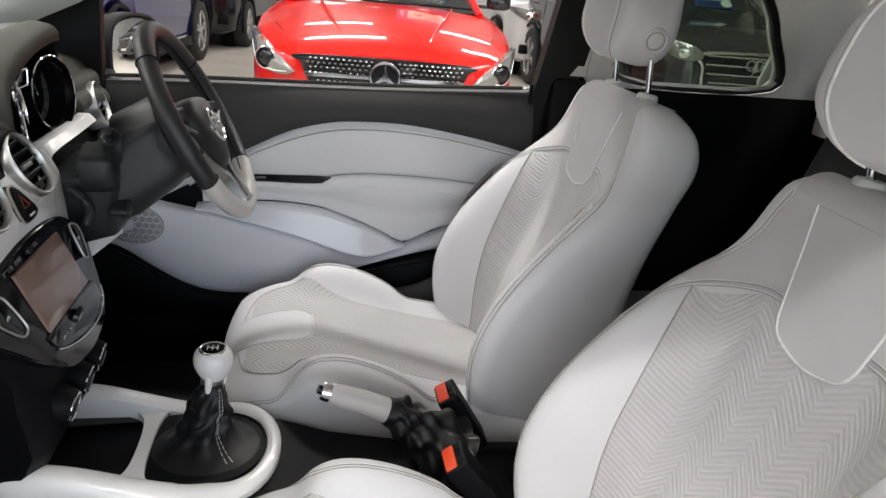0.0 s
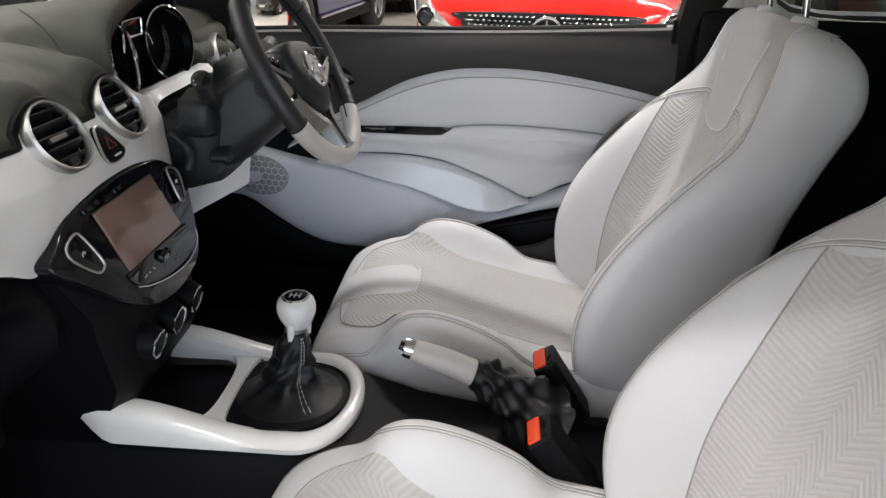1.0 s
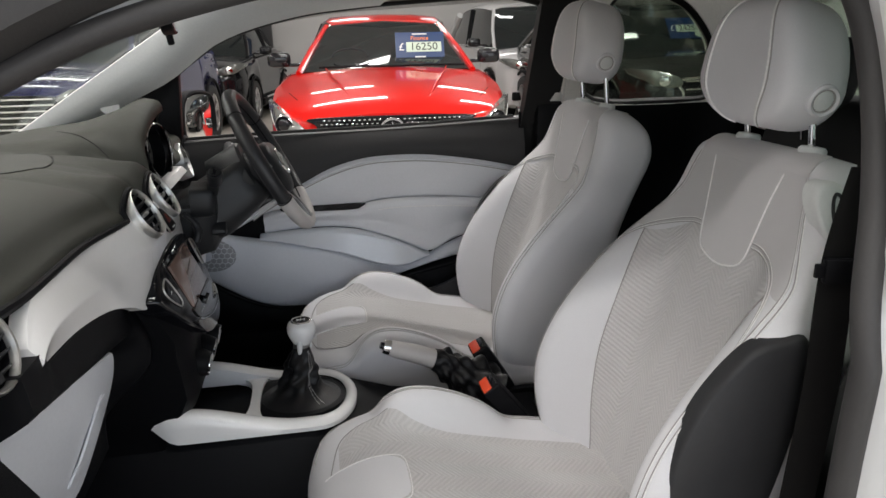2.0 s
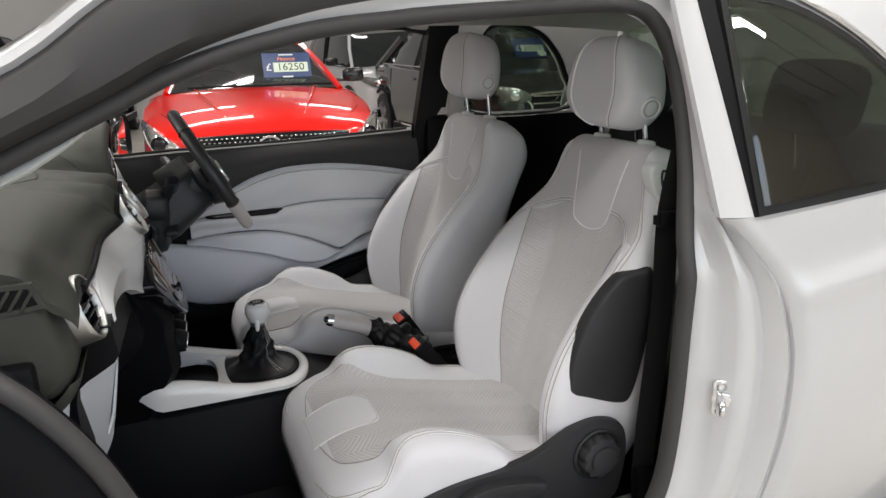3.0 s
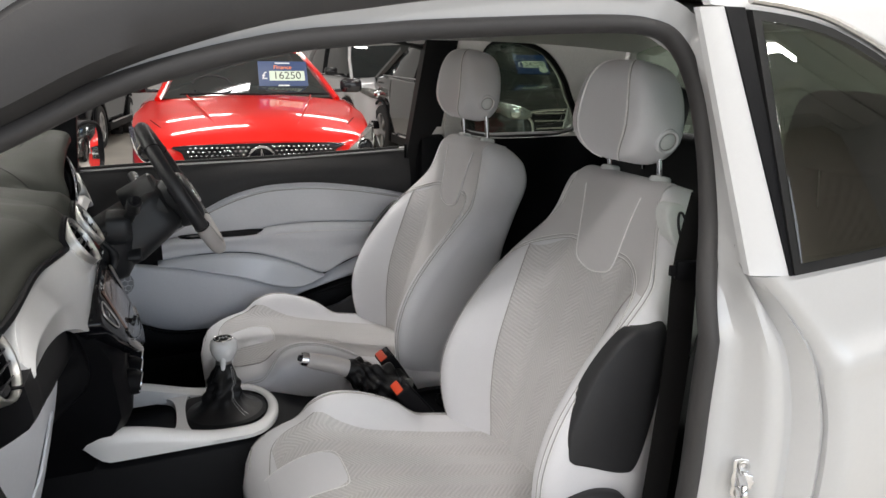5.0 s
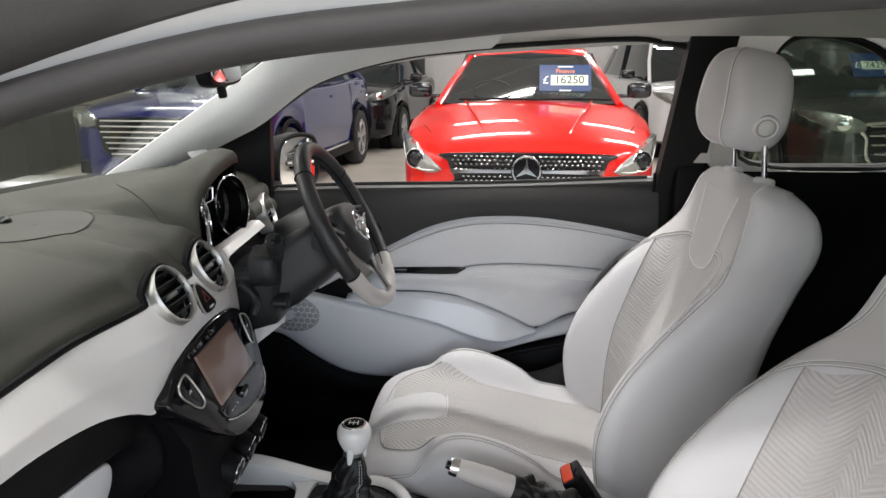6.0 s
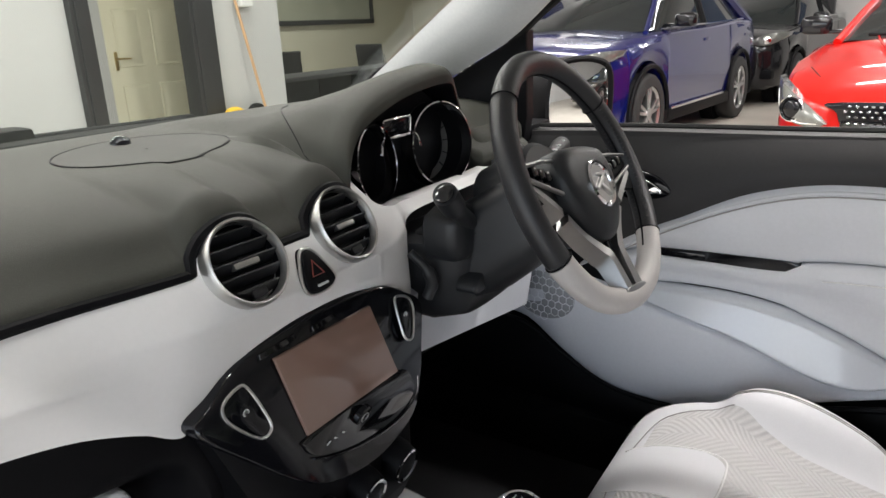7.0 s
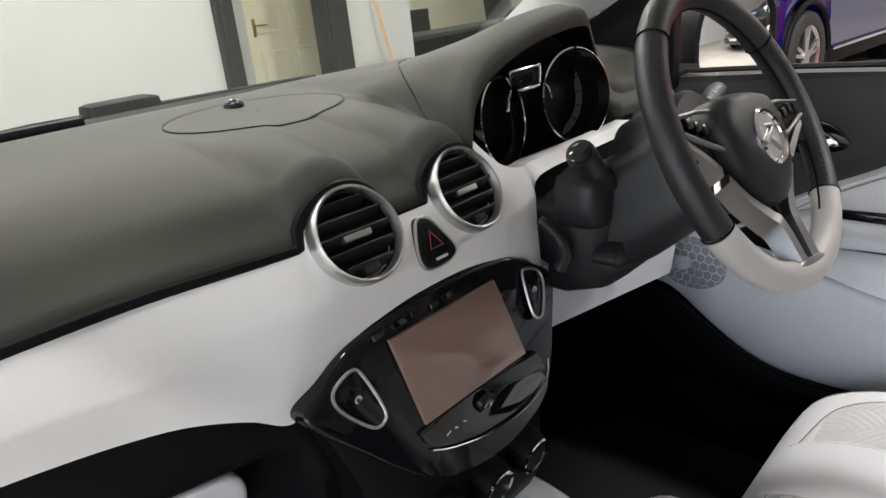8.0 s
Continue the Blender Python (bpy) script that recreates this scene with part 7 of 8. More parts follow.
part("knob", moved(loft(kn), GK), GLOSSWHITE, gear, "glossy white ball knob", angle=60)
part("knob_ring", moved(lathe([(0.0215, -0.002), (0.0212, 0.0012), (0.019, 0.0022), (0.0175, 0.0012)], 36, pose(0.2355, 0.0375, 0.7215)), GK), CHROME, gear)
part("knob_cap", moved(lathe([(0.0175, -0.002), (0.0172, 0.0012), (0.005, 0.002)], 32, pose(0.2355, 0.0375, 0.7215)), GK), PIANO, gear, "black shift pattern cap")
part("shift_pattern", moved(join(box(-0.009, 0.009, -0.0006, 0.0006, 0, 0.0005, 0), *[box(k * 0.0075 - 0.0006, k * 0.0075 + 0.0006, -0.007, 0.007, 0, 0.0005, 0) for k in (-1, 0, 1)]), GK @ pose(0.2355, 0.0375, 0.7236)), WHITEINK, gear)

hbk = thing("handbrake", "pale grey leather handbrake with chrome tip and black gaiter", "handbrake", (0.55, 0.02, 0.48))
HI = Matrix.Translation((-0.55, -0.02, -0.48))
part("grip", moved(tube([(0.412, 0.02, 0.639), (0.43, 0.02, 0.632), (0.47, 0.02, 0.618), (0.512, 0.02, 0.600)], [0.0155, 0.0185, 0.0205, 0.0215], 20), HI), RIMGREY, hbk, "pale grey leather grip")
tip = part("tip", moved(tube([(0.416, 0.02, 0.638), (0.408, 0.02, 0.641), (0.402, 0.02, 0.643)], [0.0165, 0.0165, 0.0145], 20), HI), CHROME, hbk, "chrome tip")
part("release_button", moved(tube([(0.403, 0.02, 0.6428), (0.396, 0.02, 0.6455)], [0.008, 0.007], 14), HI), PIANO, tip)
part("grip_seam", moved(tube([(0.42, 0.02, 0.652), (0.47, 0.02, 0.638), (0.512, 0.02, 0.622)], 0.0012, 6), HI), THREAD, hbk)
rings = []
hx, hz, hr = (curve_of(list(enumerate(c))) for c in zip((0.510, 0.601, 0.0235), (0.522, 0.594, 0.028), (0.535, 0.585, 0.034), (0.548, 0.572, 0.034), (0.562, 0.560, 0.042), (0.580, 0.545, 0.045), (0.60, 0.53, 0.058), (0.62, 0.505, 0.064), (0.64, 0.485, 0.074)))
for k in span(0, 8, 40):
    ring = []
    for t in [2 * math.pi * j / 72 for j in range(72)]:
        w = 1 + ease(0, 2, k) * (0.10 * math.sin(5 * t + 1.3 * k) + 0.07 * math.sin(9 * t - 2.1 * k + 1) + 0.09 * math.sin(3.4 * k + 2 * math.sin(2 * t + 0.5)))
        ring.append((hx(k) + hr(k) * w * math.sin(t) * 0.35, 0.02 + hr(k) * w * math.cos(t), hz(k) + hr(k) * w * math.sin(t) * 0.9))
    rings.append(ring)
part("gaiter", moved(loft(rings), HI), GAITERHIDE, hbk, "creased black leather gaiter", angle=70)


def buckle(x, y, z, rx, ry):
    b = thing("belt_buckle", "black seat belt buckle with an orange red button", "buckle", (0, 0, 0), group="belt buckles")
    part("case", box(-0.020, 0.020, -0.029, 0.029, -0.13, 0.0, 0.006, 3), BLACKPLASTIC, b)
    part("button", box(-0.0165, 0.004, -0.025, 0.025, -0.02, 0.003, 0.003), ORANGE, b, "orange red release button")
    part("slot", box(0.007, 0.015, -0.022, 0.022, -0.01, 0.0015, 0.0005), PIANO, b)
    part("stalk", box(-0.010, 0.010, -0.02, 0.02, -0.22, -0.12, 0.004), BLACKPLASTIC, b)
    b.matrix_world = pose(x, y, z, 0, 0, 0) @ pose(0, 0, 0, rx, ry, 0)
    return b


buckle(0.622, 0.088, 0.592, 0, -32)
buckle(0.606, -0.085, 0.585, 0, -38)

# passenger seat belt hanging by the pillar
belt = thing("seat_belt", "dark seat belt hanging beside the passenger seat", "seat belt", (0.93, -0.66, 0.40))
EI = Matrix.Translation((-0.93, 0.66, -0.40))
bp = smooth_loop([(0.925, -0.655, 1.12), (0.907, -0.65, 1.0), (0.898, -0.66, 0.85), (0.884, -0.665, 0.70), (0.872, -0.668, 0.58), (0.868, -0.668, 0.47)], 6, False)
part("webbing", moved(loft([[(x - 0.019, y + 0.008, z), (x + 0.019, y - 0.008, z), (x + 0.019, y - 0.0065, z), (x - 0.019, y + 0.0095, z)] for x, y, z in bp]), EI), BELTCLOTH, belt)
part("tongue", moved(join(box(-0.022, 0.022, -0.007, 0.007, -0.016, 0.016, 0.005), box(-0.032, -0.018, -0.003, 0.003, -0.009, 0.009, 0.002)), EI @ pose(0.906, -0.656, 0.995, 0, 0, -15)), BLACKPLASTIC, belt)
part("anchor", moved(box(0.85, 0.90, -0.68, -0.655, 0.42, 0.50, 0.01), EI), BLACKPLASTIC, belt)
# ---- the other cars in the showroom ----
def wheel_shapes(r, w, spokes):
    tyre = ring_lathe([(r * 0.68, -w / 2), (r * 0.90, -w / 2), (r * 0.97, -w * 0.42), (r, -w * 0.25), (r, w * 0.25), (r * 0.97, w * 0.42), (r * 0.90, w / 2), (r * 0.68, w / 2)], 40)
    rim = [ring_lathe([(r * 0.66, -w * 0.4), (r * 0.69, -w * 0.46), (r * 0.70, w * 0.4), (r * 0.64, w * 0.4), (r * 0.62, -w * 0.36)], 40), lathe([(r * 0.15, -w * 0.44), (r * 0.15, -w * 0.2), (0.01, -w * 0.2)], 16)]
    for k in range(spokes):
        for d in (-9, 9):
            rim.append(moved(box(r * 0.1, r * 0.68, -r * 0.045, r * 0.045, -w * 0.42, -w * 0.30, 0.004), pose(0, 0, 0, 0, 0, 360 / spokes * k + d)))
    return tyre, join(*rim)


def car_body(prof, n=15):
    """prof: rows of (y, half width, sill height, shoulder height, centre height, shoulder inset)."""
    rings = []
    for y, w, z0, zs, zc, ins in prof:
        side = [(w * 0.86, z0), (w * 0.97, z0 + 0.05), (w, z0 + (zs - z0) * 0.45), (w * 0.995, z0 + (zs - z0) * 0.75), (w - ins * 0.35, zs - 0.03), (w - ins, zs)]
        top = [((w - ins) * k, zc + (zs - zc) * k ** 2.2) for k in (0.85, 0.65, 0.45, 0.25)]
        half = side + top
        rings.append([(a, y, z) for a, z in half] + [(0, y, zc)] + [(-a, y, z) for a, z in reversed(half)] + [(0, y, z0)])
    return loft(rings)


def showroom_car(name, label, m, paint, body, cabin, axles, r=0.33, spokes=5, track=0.78, glassmat=None):
    c = thing(name, label, "car", (0, 0, 0), group="showroom cars")
    prof = []
    keys = list(zip(*body))
    curves = [curve_of(list(zip(keys[0], k))) for k in keys[1:]]
    for y in sorted(span(body[0][0], body[-1][0], 60) + [ay + r * 1.16 * math.sin(a) for ay in axles for a in span(-math.pi / 2, math.pi / 2, 25)]):
        w, z0, zs, zc, ins = [f(y) for f in curves]
        for ay in axles:
            d = (1.16 * r) ** 2 - (y - ay) ** 2
            if d > 0:
                z0 = max(z0, r + math.sqrt(d))
        prof.append((y, w, z0, zs, zc, ins))
    part("body", car_body(prof), paint, c, "", angle=38)
    # cabin: rows of (y, half width low, z low, half width high, z high)
    (yb0, yt0, yt1, yb1, wl, zl, wh, zh) = cabin
    glass = []
    for u in span(0, 1, 20):
        yb, yt = yb0 + (yb1 - yb0) * u, yt0 + (yt1 - yt0) * u
        zz = zh - 0.10 * abs(2 * u - 0.9) ** 2.4
        wlow, whi = wl * (1 - 0.07 * abs(2 * u - 1) ** 4), wh * (1 - 0.10 * abs(2 * u - 1) ** 4)
        row = []
        for sx in (-1, 1):
            pts = [(sx * wlow, yb, zl), (sx * (wlow * 0.45 + whi * 0.55), yb + (yt - yb) * 0.52, zl + (zz - zl) * 0.52), (sx * whi, yb + (yt - yb) * 0.93, zl + (zz - zl) * 0.93), (sx * whi * 0.80, yt, zz)]
            row += pts
        left, right = row[:4], row[4:]
        glass.append(left + [(0, yt, zz + 0.025)] + list(reversed(right)) + [(0, yb, zl)])
    part("glasshouse", loft(glass), glassmat or CARGLASS, c, "dark car windows", angle=50)
    roof = []
    for u in span(0.03, 0.97, 16):
        yt = yt0 + (yt1 - yt0) * u
        zz = zh - 0.10 * abs(2 * u - 0.9) ** 2.4
        whi = wh * (1 - 0.10 * abs(2 * u - 1) ** 4)
        roof.append([(-whi * 1.02, yt, zz - 0.045), (-whi * 0.9, yt, zz + 0.004), (-whi * 0.5, yt, zz + 0.024), (0, yt, zz + 0.032), (whi * 0.5, yt, zz + 0.024), (whi * 0.9, yt, zz + 0.004), (whi * 1.02, yt, zz - 0.045), (0, yt, zz - 0.02)])
    part("roof", loft(roof), paint, c, angle=50)
    for sx in (-1, 1):
        part("windscreen_pillar", tube([(sx * wl * 0.95, yb0 - 0.02, zl - 0.01), (sx * (wl * 0.45 + wh * 0.52), yb0 + (yt0 - yb0) * 0.5, zl + (zh - 0.1 - zl) * 0.5), (sx * wh * 0.92, yt0 + 0.02, zh - 0.085)], 0.026, 8), paint, c)
        part("rear_pillar", tube([(sx * wl * 0.95, yb1, zl), (sx * wh * 0.95, yt1, zh - 0.12)], 0.07, 8), paint, c)
        ym = yb0 + (yb1 - yb0) * 0.46
        part("centre_pillar", tube([(sx * wl * 1.0, ym, zl), (sx * wh * 1.02, ym + 0.05, zh - 0.06)], 0.035, 8), BLACKPLASTIC, c)
        mo = superbox(0.10, 0.06, 0.065, 0.55, 10)
        part("door_mirror", join(moved(mo, pose(sx * (wl + 0.165), yb0 + 0.42, zl + 0.09)), box(*sorted((sx * wl * 0.95, sx * (wl + 0.11))), yb0 + 0.40, yb0 + 0.45, zl + 0.03, zl + 0.06, 0.01)), BLACKPAINT, c, "black door mirror")
        t, rim = wheel_shapes(r, 0.21, spokes)
        for ay in axles:
            mm = pose(sx * track, ay, r, 0, -90 * sx)
            w = part("wheel", moved(t, mm), TYRE, c)
            part("rim", moved(rim, mm), ALLOY, w, "silver alloy rim")
            part("arch_lip", tube([(sx * (track + 0.09), ay + r * 1.17 * math.cos(a), r + r * 1.17 * math.sin(a)) for a in span(-0.25, math.pi + 0.25, 28)], 0.022, 8), BLACKPLASTIC, c)
            part("arch_liner", loft([[(sx * (track + k), ay + r * 1.15 * math.cos(a), r + r * 1.15 * math.sin(a)) for a in span(0, 2 * math.pi, 33)[:-1]] for k in (-0.25, -0.1)]), BLACKPLASTIC, c)
        for y1 in (ym, yb1 - 0.3):
            part("door_handle", box(*sorted((sx * (wl + 0.075), sx * (wl + 0.10))), y1 - 0.24, y1 - 0.06, zl - 0.13, zl - 0.10, 0.008), paint, c)
    c.matrix_world = m
    return c


def price_board(c, m, text, w=0.40, h=0.27, head=True):
    b = part("price_board", moved(box(-w / 2, w / 2, -h / 2, h / 2, -0.004, 0.004, 0.002), m), SIGNBLUE, c, "blue price board with a pale number strip")
    part("number_strip", moved(box(-w * 0.28, w * 0.44, -h * 0.19, h * 0.15, 0.004, 0.006, 0.0005), m), SIGNPALE, b)
    writing(text, h * 0.36, m @ pose(w * 0.08, -h * 0.02, 0.0064), SIGNINK, b, "price")
    writing("£", h * 0.36, m @ pose(-w * 0.38, -h * 0.02, 0.0046), WHITEINK, b, "pound_sign")
    if head:
        writing("Finance", h * 0.19, m @ pose(0, h * 0.28, 0.0046), SIGNORANGE, b, "heading")
        for k, ww in ((0.43, 0.30), (-0.36, 0.22)):
            part("small_print", moved(box(-w * ww / 2, w * ww / 2, h * k - h * 0.02, h * k + h * 0.02, 0.004, 0.005, 0), m), WHITEINK, b)
    return b


def lamp_shell(low, high, place):
    """A lens skin between a lower and an upper edge, bulging a little and filled behind."""
    a, b = smooth_loop(low, 4, False), smooth_loop(high, 4, False)

    def fn(u, v):
        p, q = a[u], b[u]
        return place(p[0] + (q[0] - p[0]) * v, p[1] + (q[1] - p[1]) * v, 0.014 * math.sin(math.pi * v))
    return slab(fn, list(range(len(a))), span(0, 1, 8), (0, 0.14, 0))


# red saloon facing the camera
RB = [(0.0, 0.58, 0.28, 0.70, 0.735, 0.05), (0.04, 0.68, 0.22, 0.72, 0.765, 0.07), (0.09, 0.755, 0.18, 0.735, 0.79, 0.10), (0.18, 0.81, 0.17, 0.765, 0.825, 0.13), (0.40, 0.865, 0.16, 0.82, 0.885, 0.15), (0.8, 0.885, 0.16, 0.88, 0.945, 0.13), (1.2, 0.888, 0.16, 0.94, 0.99, 0.10), (1.5, 0.888, 0.17, 0.95, 0.99, 0.09), (2.6, 0.888, 0.17, 0.97, 0.98, 0.09), (3.8, 0.88, 0.18, 1.0, 1.0, 0.10), (4.4, 0.82, 0.22, 0.98, 1.0, 0.12), (4.63, 0.70, 0.30, 0.85, 0.90, 0.10)]
RM = pose(0.82, 3.64, 0, 0, 0, -4.5) @ Matrix.Scale(1.035, 4)
red = showroom_car("red_car", "glossy red saloon with a chrome studded grille", RM, REDPAINT, RB, (1.20, 1.95, 3.1, 4.0, 0.76, 0.965, 0.56, 1.415), (0.95, 3.65), r=0.33)


def red_front(a, b, c):
    """Across, height, proud of the nose."""
    return (a, -0.012 + 0.012 * (abs(a) / 0.5) ** 2 - c + 0.10 * max(0, b - 0.66), b)


GR = smooth_loop([(-0.50, 0.715), (0.50, 0.715), (0.515, 0.66), (0.47, 0.56), (0.40, 0.50), (-0.40, 0.50), (-0.47, 0.56), (-0.515, 0.66)], 5)
g = part("grille", prism(GR, lambda a, b, c: red_front(a, b, c + 0.02), 0.06, 0.01), PIANO, red, "black grille with chrome studs")
studs = []
for j in range(8):
    for i in range(-14, 15):
        a, b = 0.034 * (i + 0.5 * (j % 2)), 0.515 + 0.026 * j
        if abs(a) < 0.40 + 0.10 * min((b - 0.50) / 0.16, 1) - 0.02 and math.hypot(a, b - 0.61) > 0.105:
            studs.append(moved(box(-0.0085, 0.0085, -0.004, 0.004, -0.0045, 0.0045, 0.002, 1), Matrix.Translation(red_front(a, b, 0.026))))
part("chrome_studs", join(*studs), CHROME, g, "chrome studs")["kind"] = "stuff"
for q in (-1, 1):
    part("grille_bar", loft([[red_front(q * a, 0.605 + s * h - 0.004 * a, 0.03 + k) for s, k in ((-1, 0), (-0.6, 0.018), (0.6, 0.018), (1, 0))] for a, h in zip(span(0.10, 0.49, 10), span(0.016, 0.022, 10))]), CHROME, g, "chrome bar")
star = part("star_badge", lathe([(0.098, -0.02), (0.098, 0.0), (0.092, 0.008), (0.084, 0.008), (0.080, 0.0), (0.080, -0.02)], 44, Matrix.Translation(red_front(0, 0.61, 0.045)) @ pose(0, 0, 0, 90)), CHROME, red, "round chrome badge with three rays")
part("badge_back", lathe([(0.081, -0.016), (0.08, -0.010), (0.003, -0.010)], 36, Matrix.Translation(red_front(0, 0.61, 0.045)) @ pose(0, 0, 0, 90)), PIANO, star)
for k in range(3):
    t = radians(90 + 120 * k)
    ray = [(0.088 * math.cos(t), 0.088 * math.sin(t)), (0.020 * math.cos(t + 1.05), 0.020 * math.sin(t + 1.05)), (0.0, 0.0), (0.020 * math.cos(t - 1.05), 0.020 * math.sin(t - 1.05))]
    c0 = red_front(0, 0.61, 0.045)
    part("badge_ray", loft([[(a, c0[1] + 0.008, c0[2] + b) for a, b in ray], [(a * 0.9, c0[1] - 0.006, c0[2] + b * 0.9) for a, b in ray]]), CHROME, star)
for q in (-1, 1):
    plan = curve_of([(0.45, 0.0), (0.55, 0.0), (0.68, 0.04), (0.755, 0.09), (0.81, 0.18), (0.865, 0.40)])
    lamp_place = lambda a, b, c, plan=plan: (a, plan(abs(a)) * 0.85 + 0.22 * max(0, b - 0.64) - c, b)
    hl = part("headlamp", lamp_shell([(q * 0.55, 0.605), (q * 0.61, 0.585), (q * 0.72, 0.60), (q * 0.81, 0.65), (q * 0.86, 0.74), (q * 0.865, 0.81)], [(q * 0.55, 0.606), (q * 0.62, 0.67), (q * 0.68, 0.715), (q * 0.74, 0.755), (q * 0.81, 0.80), (q * 0.865, 0.815)], lambda a, b, c: lamp_place(a, b, c + 0.03)), LAMPGLASS, red, "clear headlamp with a dark projector")
    part("projector", lathe([(0.062, -0.02), (0.062, 0.004), (0.054, 0.010), (0.048, 0.004), (0.044, 0.010), (0.03, 0.018), (0.004, 0.021)], 30, Matrix.Translation(lamp_place(q * 0.73, 0.672, 0.040)) @ pose(0, 0, 0, 90, 0, 20 * q)), PIANO, hl)
    part("lamp_ring", lathe([(0.066, -0.01), (0.068, 0.006), (0.062, 0.010), (0.060, -0.01)], 30, Matrix.Translation(lamp_place(q * 0.73, 0.672, 0.040)) @ pose(0, 0, 0, 90, 0, 20 * q)), CHROME, hl)
    part("running_light", tube([lamp_place(a, b, 0.036) for a, b in smooth_loop([(q * 0.595, 0.605), (q * 0.70, 0.606), (q * 0.80, 0.66), (q * 0.845, 0.75)], 5, False)], 0.0035, 6), WHITEPLASTIC, hl)
    part("bonnet_crease", tube([(q * x, y, z) for x, y, z in ((0.28, 0.22, 0.822), (0.36, 0.5, 0.905), (0.44, 0.85, 0.958), (0.50, 1.18, 0.992))], 0.008, 8), REDPAINT, red)
    part("bonnet_gap", tube([(q * 0.73, 0.45, 0.853), (q * 0.60, 0.22, 0.775), (q * 0.30, 0.12, 0.77), (0, 0.105, 0.775)], 0.003, 5), BLACKPLASTIC, red)
part("bonnet_badge", lathe([(0.022, -0.01), (0.022, 0.002), (0.015, 0.004), (0.003, 0.004)], 24, pose(0, 0.16, 0.79, 50)), CHROME, red)
for q in (-0.25, 0.35):
    part("wiper", tube([(q - 0.30, 1.16, 1.0), (q, 1.12, 1.006), (q + 0.30, 1.16, 1.0)], 0.010, 6), BLACKPLASTIC, red)
wsm = Matrix.Translation((0.30, 1.44, 1.145)) @ pose(0, 0, 0, 61)
price_board(red, wsm, "16250", 0.42, 0.27)
# the dim steering wheel behind the red car's glass
part("inner_wheel", tube([(-0.30 + 0.15 * math.cos(t), 1.36 + 0.02 * math.sin(t), 1.075 + 0.065 * math.sin(t)) for t in span(0, math.pi, 16)], 0.008, 6), CHAIRBLACK, red)

# blue SUV
SB = [(0.0, 0.62, 0.34, 0.86, 0.89, 0.05), (0.05, 0.74, 0.27, 0.89, 0.93, 0.07), (0.10, 0.80, 0.25, 0.91, 0.955, 0.09), (0.25, 0.865, 0.24, 0.95, 1.00, 0.12), (0.6, 0.91, 0.24, 1.00, 1.06, 0.12), (1.1, 0.92, 0.25, 1.05, 1.10, 0.10), (1.5, 0.92, 0.25, 1.07, 1.10, 0.08), (2.6, 0.92, 0.25, 1.09, 1.09, 0.07), (3.8, 0.91, 0.27, 1.12, 1.12, 0.07), (4.3, 0.86, 0.30, 1.10, 1.12, 0.10), (4.45, 0.75, 0.4, 1.0, 1.05, 0.1)]
SC = (1.10, 1.80, 3.6, 4.2, 0.82, 1.07, 0.62, 1.60)


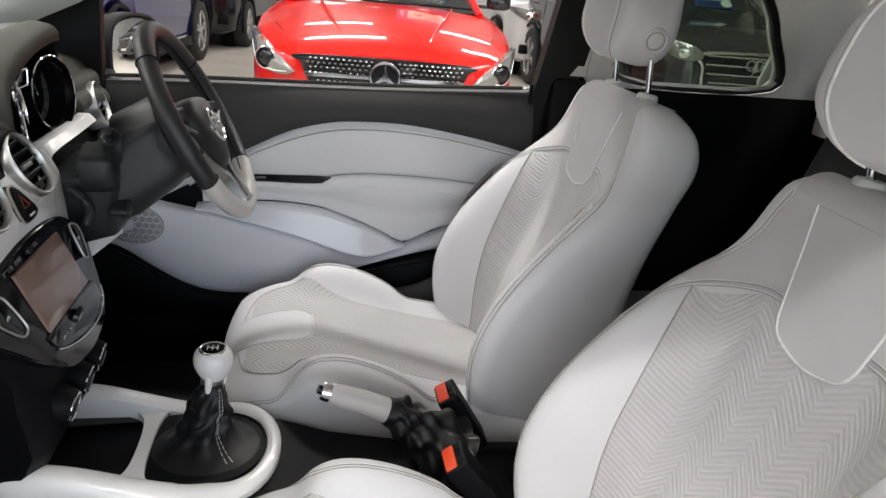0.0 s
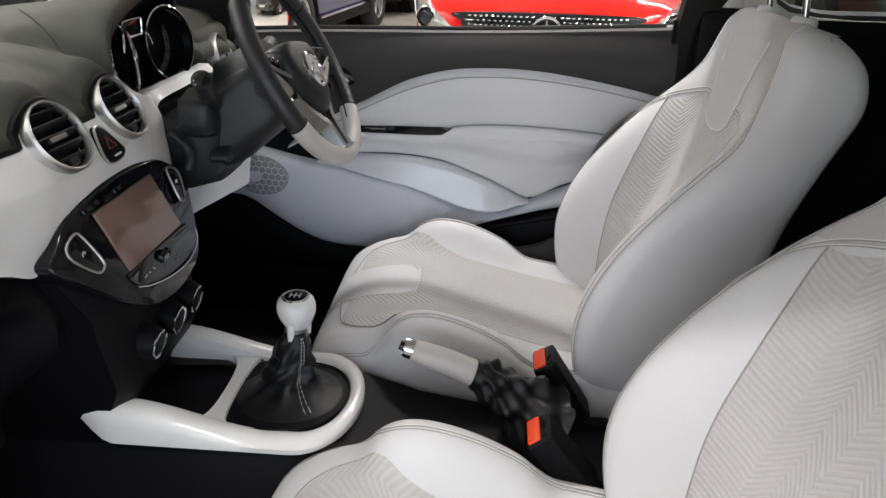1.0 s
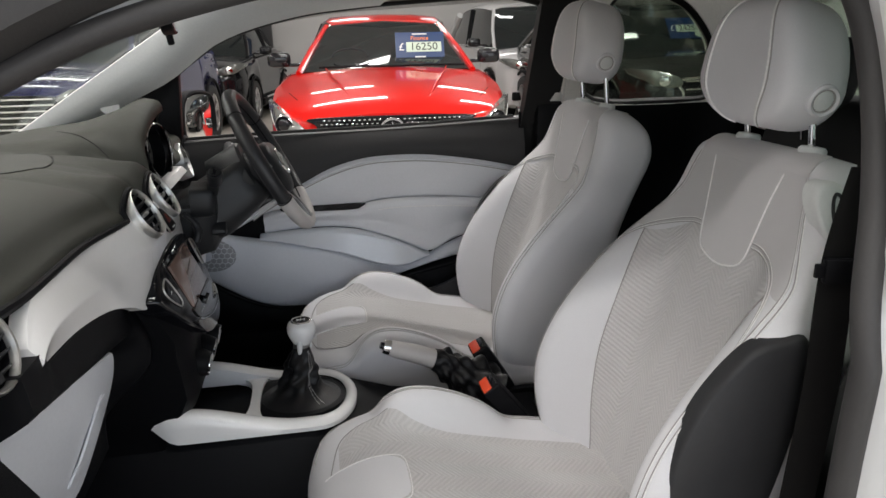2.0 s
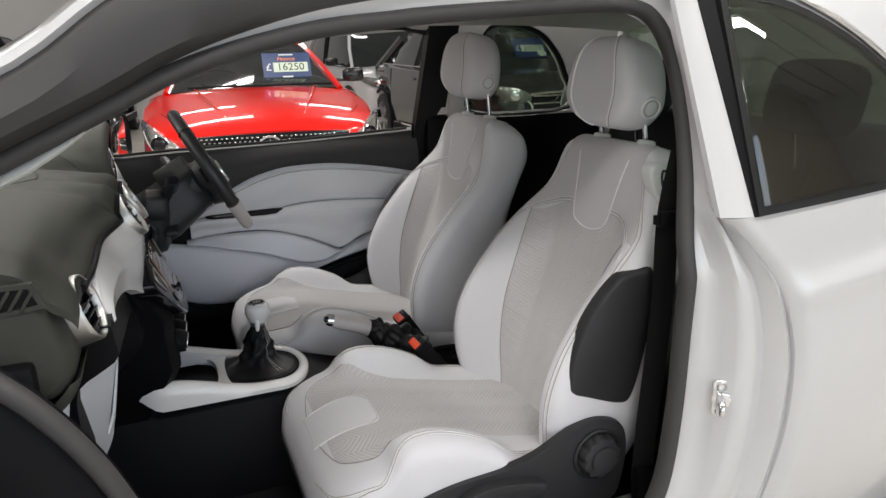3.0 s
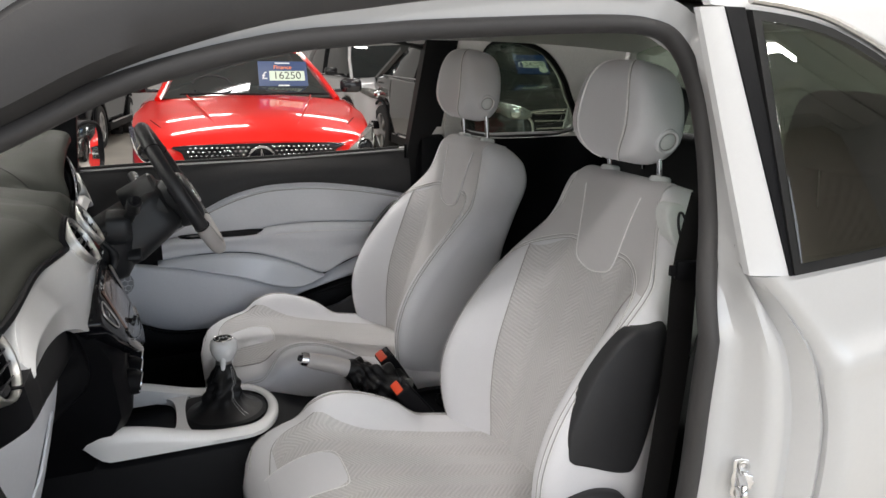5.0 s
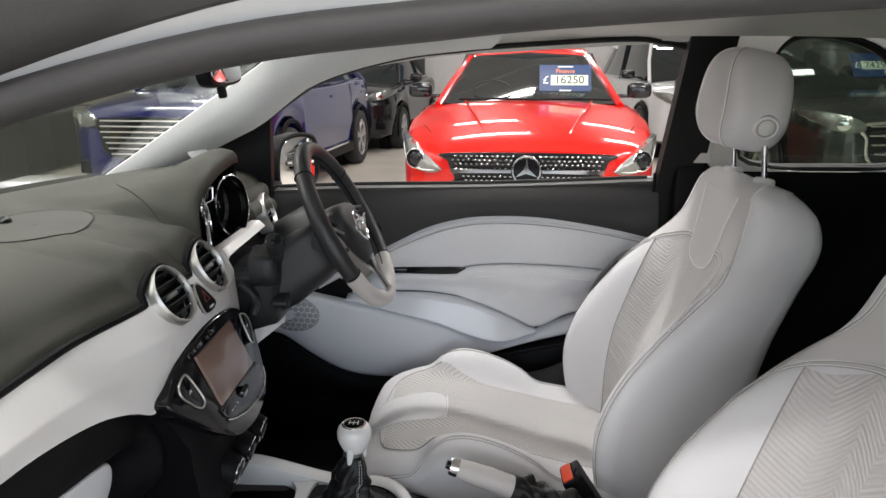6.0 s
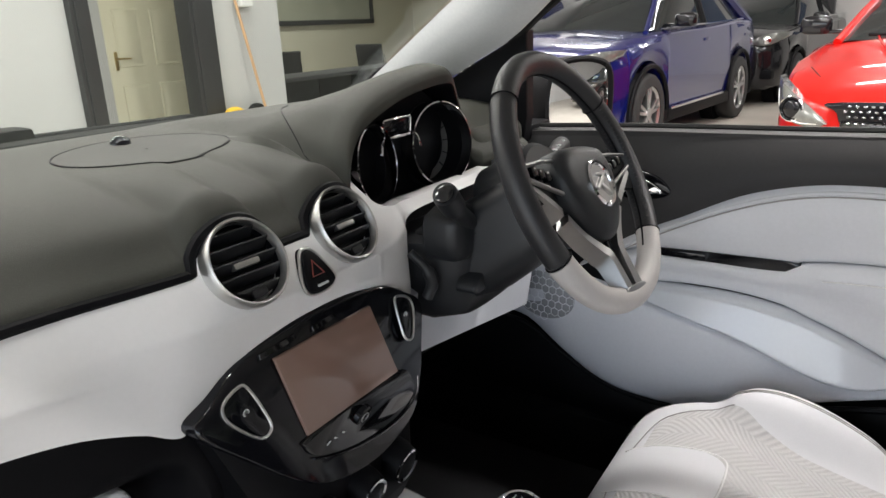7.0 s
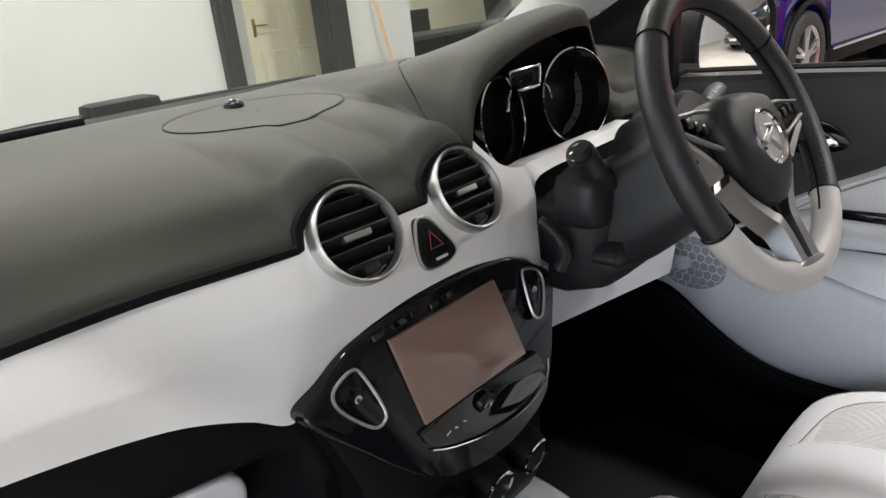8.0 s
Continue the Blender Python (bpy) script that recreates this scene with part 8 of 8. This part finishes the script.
def suv_front(c, bars, plate=True, rings=False, chrome=True):
    place = lambda a, b, cc: (a, -0.012 + 0.012 * (abs(a) / 0.5) ** 2 - cc + 0.08 * max(0, b - 0.75), b)
    G = smooth_loop([(-0.50, 0.86), (0.50, 0.86), (0.52, 0.74), (0.40, 0.52), (-0.40, 0.52), (-0.52, 0.74)], 5)
    g = part("grille", prism(G, lambda a, b, cc: place(a, b, cc + 0.02), 0.06, 0.01), PIANO, c, "black grille with bright bars")
    for j in range(bars):
        b = 0.55 + 0.29 * j / max(bars - 1, 1)
        w = 0.40 + 0.10 * min((b - 0.52) / 0.22, 1)
        part("bar", tube([place(a, b, 0.024) for a in span(-w, w, 12)], 0.008, 6), CHROME if chrome else STEEL, g)
    if chrome:
        part("grille_surround", tube([place(a, b, 0.022) for a, b in G], 0.014, 6, closed=True), CHROME, g)
    if plate:
        part("number_plate", box(-0.26, 0.26, -0.02, 0.0, 0.40, 0.51, 0.004), WHITEPLASTIC, c, "white number plate")
    for q in (-1, 1):
        lplan = curve_of([(0.5, 0.0), (0.62, 0.0), (0.72, 0.04), (0.80, 0.10), (0.865, 0.25), (0.92, 0.6)])
        lp = lambda a, b, cc, lplan=lplan: (a, lplan(abs(a)) * 0.85 + 0.15 * max(0, b - 0.80) - cc, b)
        hl = part("headlamp", lamp_shell([(q * 0.54, 0.80), (q * 0.62, 0.785), (q * 0.70, 0.79), (q * 0.80, 0.82), (q * 0.88, 0.90)], [(q * 0.54, 0.86), (q * 0.62, 0.90), (q * 0.72, 0.925), (q * 0.82, 0.945), (q * 0.89, 0.945)], lambda a, b, cc: lp(a, b, cc + 0.03)), LAMPGLASS, c, "clear headlamp")
        part("lamp_bowl", lathe([(0.05, -0.01), (0.05, 0.006), (0.03, 0.012), (0.004, 0.014)], 24, Matrix.Translation(lp(q * 0.70, 0.852, 0.042)) @ pose(0, 0, 0, 90, 0, 20 * q)), CHROME, hl)
        part("lower_grille", box(*sorted((q * 0.45, q * 0.78)), 0.03, 0.20, 0.36, 0.48, 0.02), BLACKPLASTIC, c)
        part("sill_guard", box(*sorted((q * 0.88, q * 0.935)), 1.2, 3.2, 0.24, 0.36, 0.02), BLACKPLASTIC, c)
        part("sill_chrome", box(*sorted((q * 0.915, q * 0.94)), 1.4, 3.1, 0.35, 0.375, 0.006), CHROME, c)
        part("waist_chrome", tube([(q * 0.845, 1.25, 1.09), (q * 0.86, 2.4, 1.105), (q * 0.84, 3.8, 1.13)], 0.009, 6), CHROME, c)
    if rings:
        for k in range(4):
            part("badge_ring", ring_lathe([(0.046, 0), (0.046, 0.008), (0.036, 0.008), (0.036, 0)], 30, Matrix.Translation(place(-0.105 + 0.07 * k, 0.785, 0.045)) @ pose(0, 0, 0, 90)), CHROME, g)


blue = showroom_car("blue_suv", "dark blue family SUV with bright grille", pose(-2.32, 5.05, 0, 0, 0, -6), BLUEPAINT, SB, SC, (0.90, 3.58), r=0.36, track=0.83)
suv_front(blue, 7, chrome=False)
grey = showroom_car("grey_suv", "dark grey SUV with a wide black grille", pose(4.07, 4.62, 0, 0, 0, 0), GREYPAINT, SB, SC, (0.90, 3.70), r=0.36, track=0.83)
suv_front(grey, 5, rings=True)
GBM = Matrix.Translation((0.21, 1.372, 1.30)) @ pose(0, 0, 0, 52)
gboard = price_board(grey, GBM, "24250", 0.42, 0.27, head=False)
part("oval_sticker", moved(lathe([(0.06, 0), (0.06, 0.002), (0.05, 0.003), (0.004, 0.003)], 28), GBM @ pose(0.14, -0.085, 0.004) @ Matrix.Diagonal((1.0, 0.62, 1.0, 1.0))), SIGNPALE, gboard)
white = showroom_car("white_suv", "white SUV parked behind the others", pose(3.85, 8.5, 0, 0, 0, 2), BODYWHITE, SB, (0.95, 1.45, 3.6, 4.2, 0.84, 1.07, 0.71, 1.74), (0.90, 3.58), r=0.35, track=0.83)
suv_front(white, 3, chrome=False)
black = showroom_car("black_hatchback", "black hatchback parked beside the wall", pose(-1.6, 9.6, 0, 0, 0, -8), BLACKPAINT, [(y, w * 0.95, z0 * 0.9, zs * 0.95, zc * 0.95, i) for y, w, z0, zs, zc, i in SB], (1.1, 1.75, 3.4, 4.1, 0.78, 1.01, 0.6, 1.50), (0.85, 3.4), r=0.33, track=0.79)
suv_front(black, 3, chrome=False)
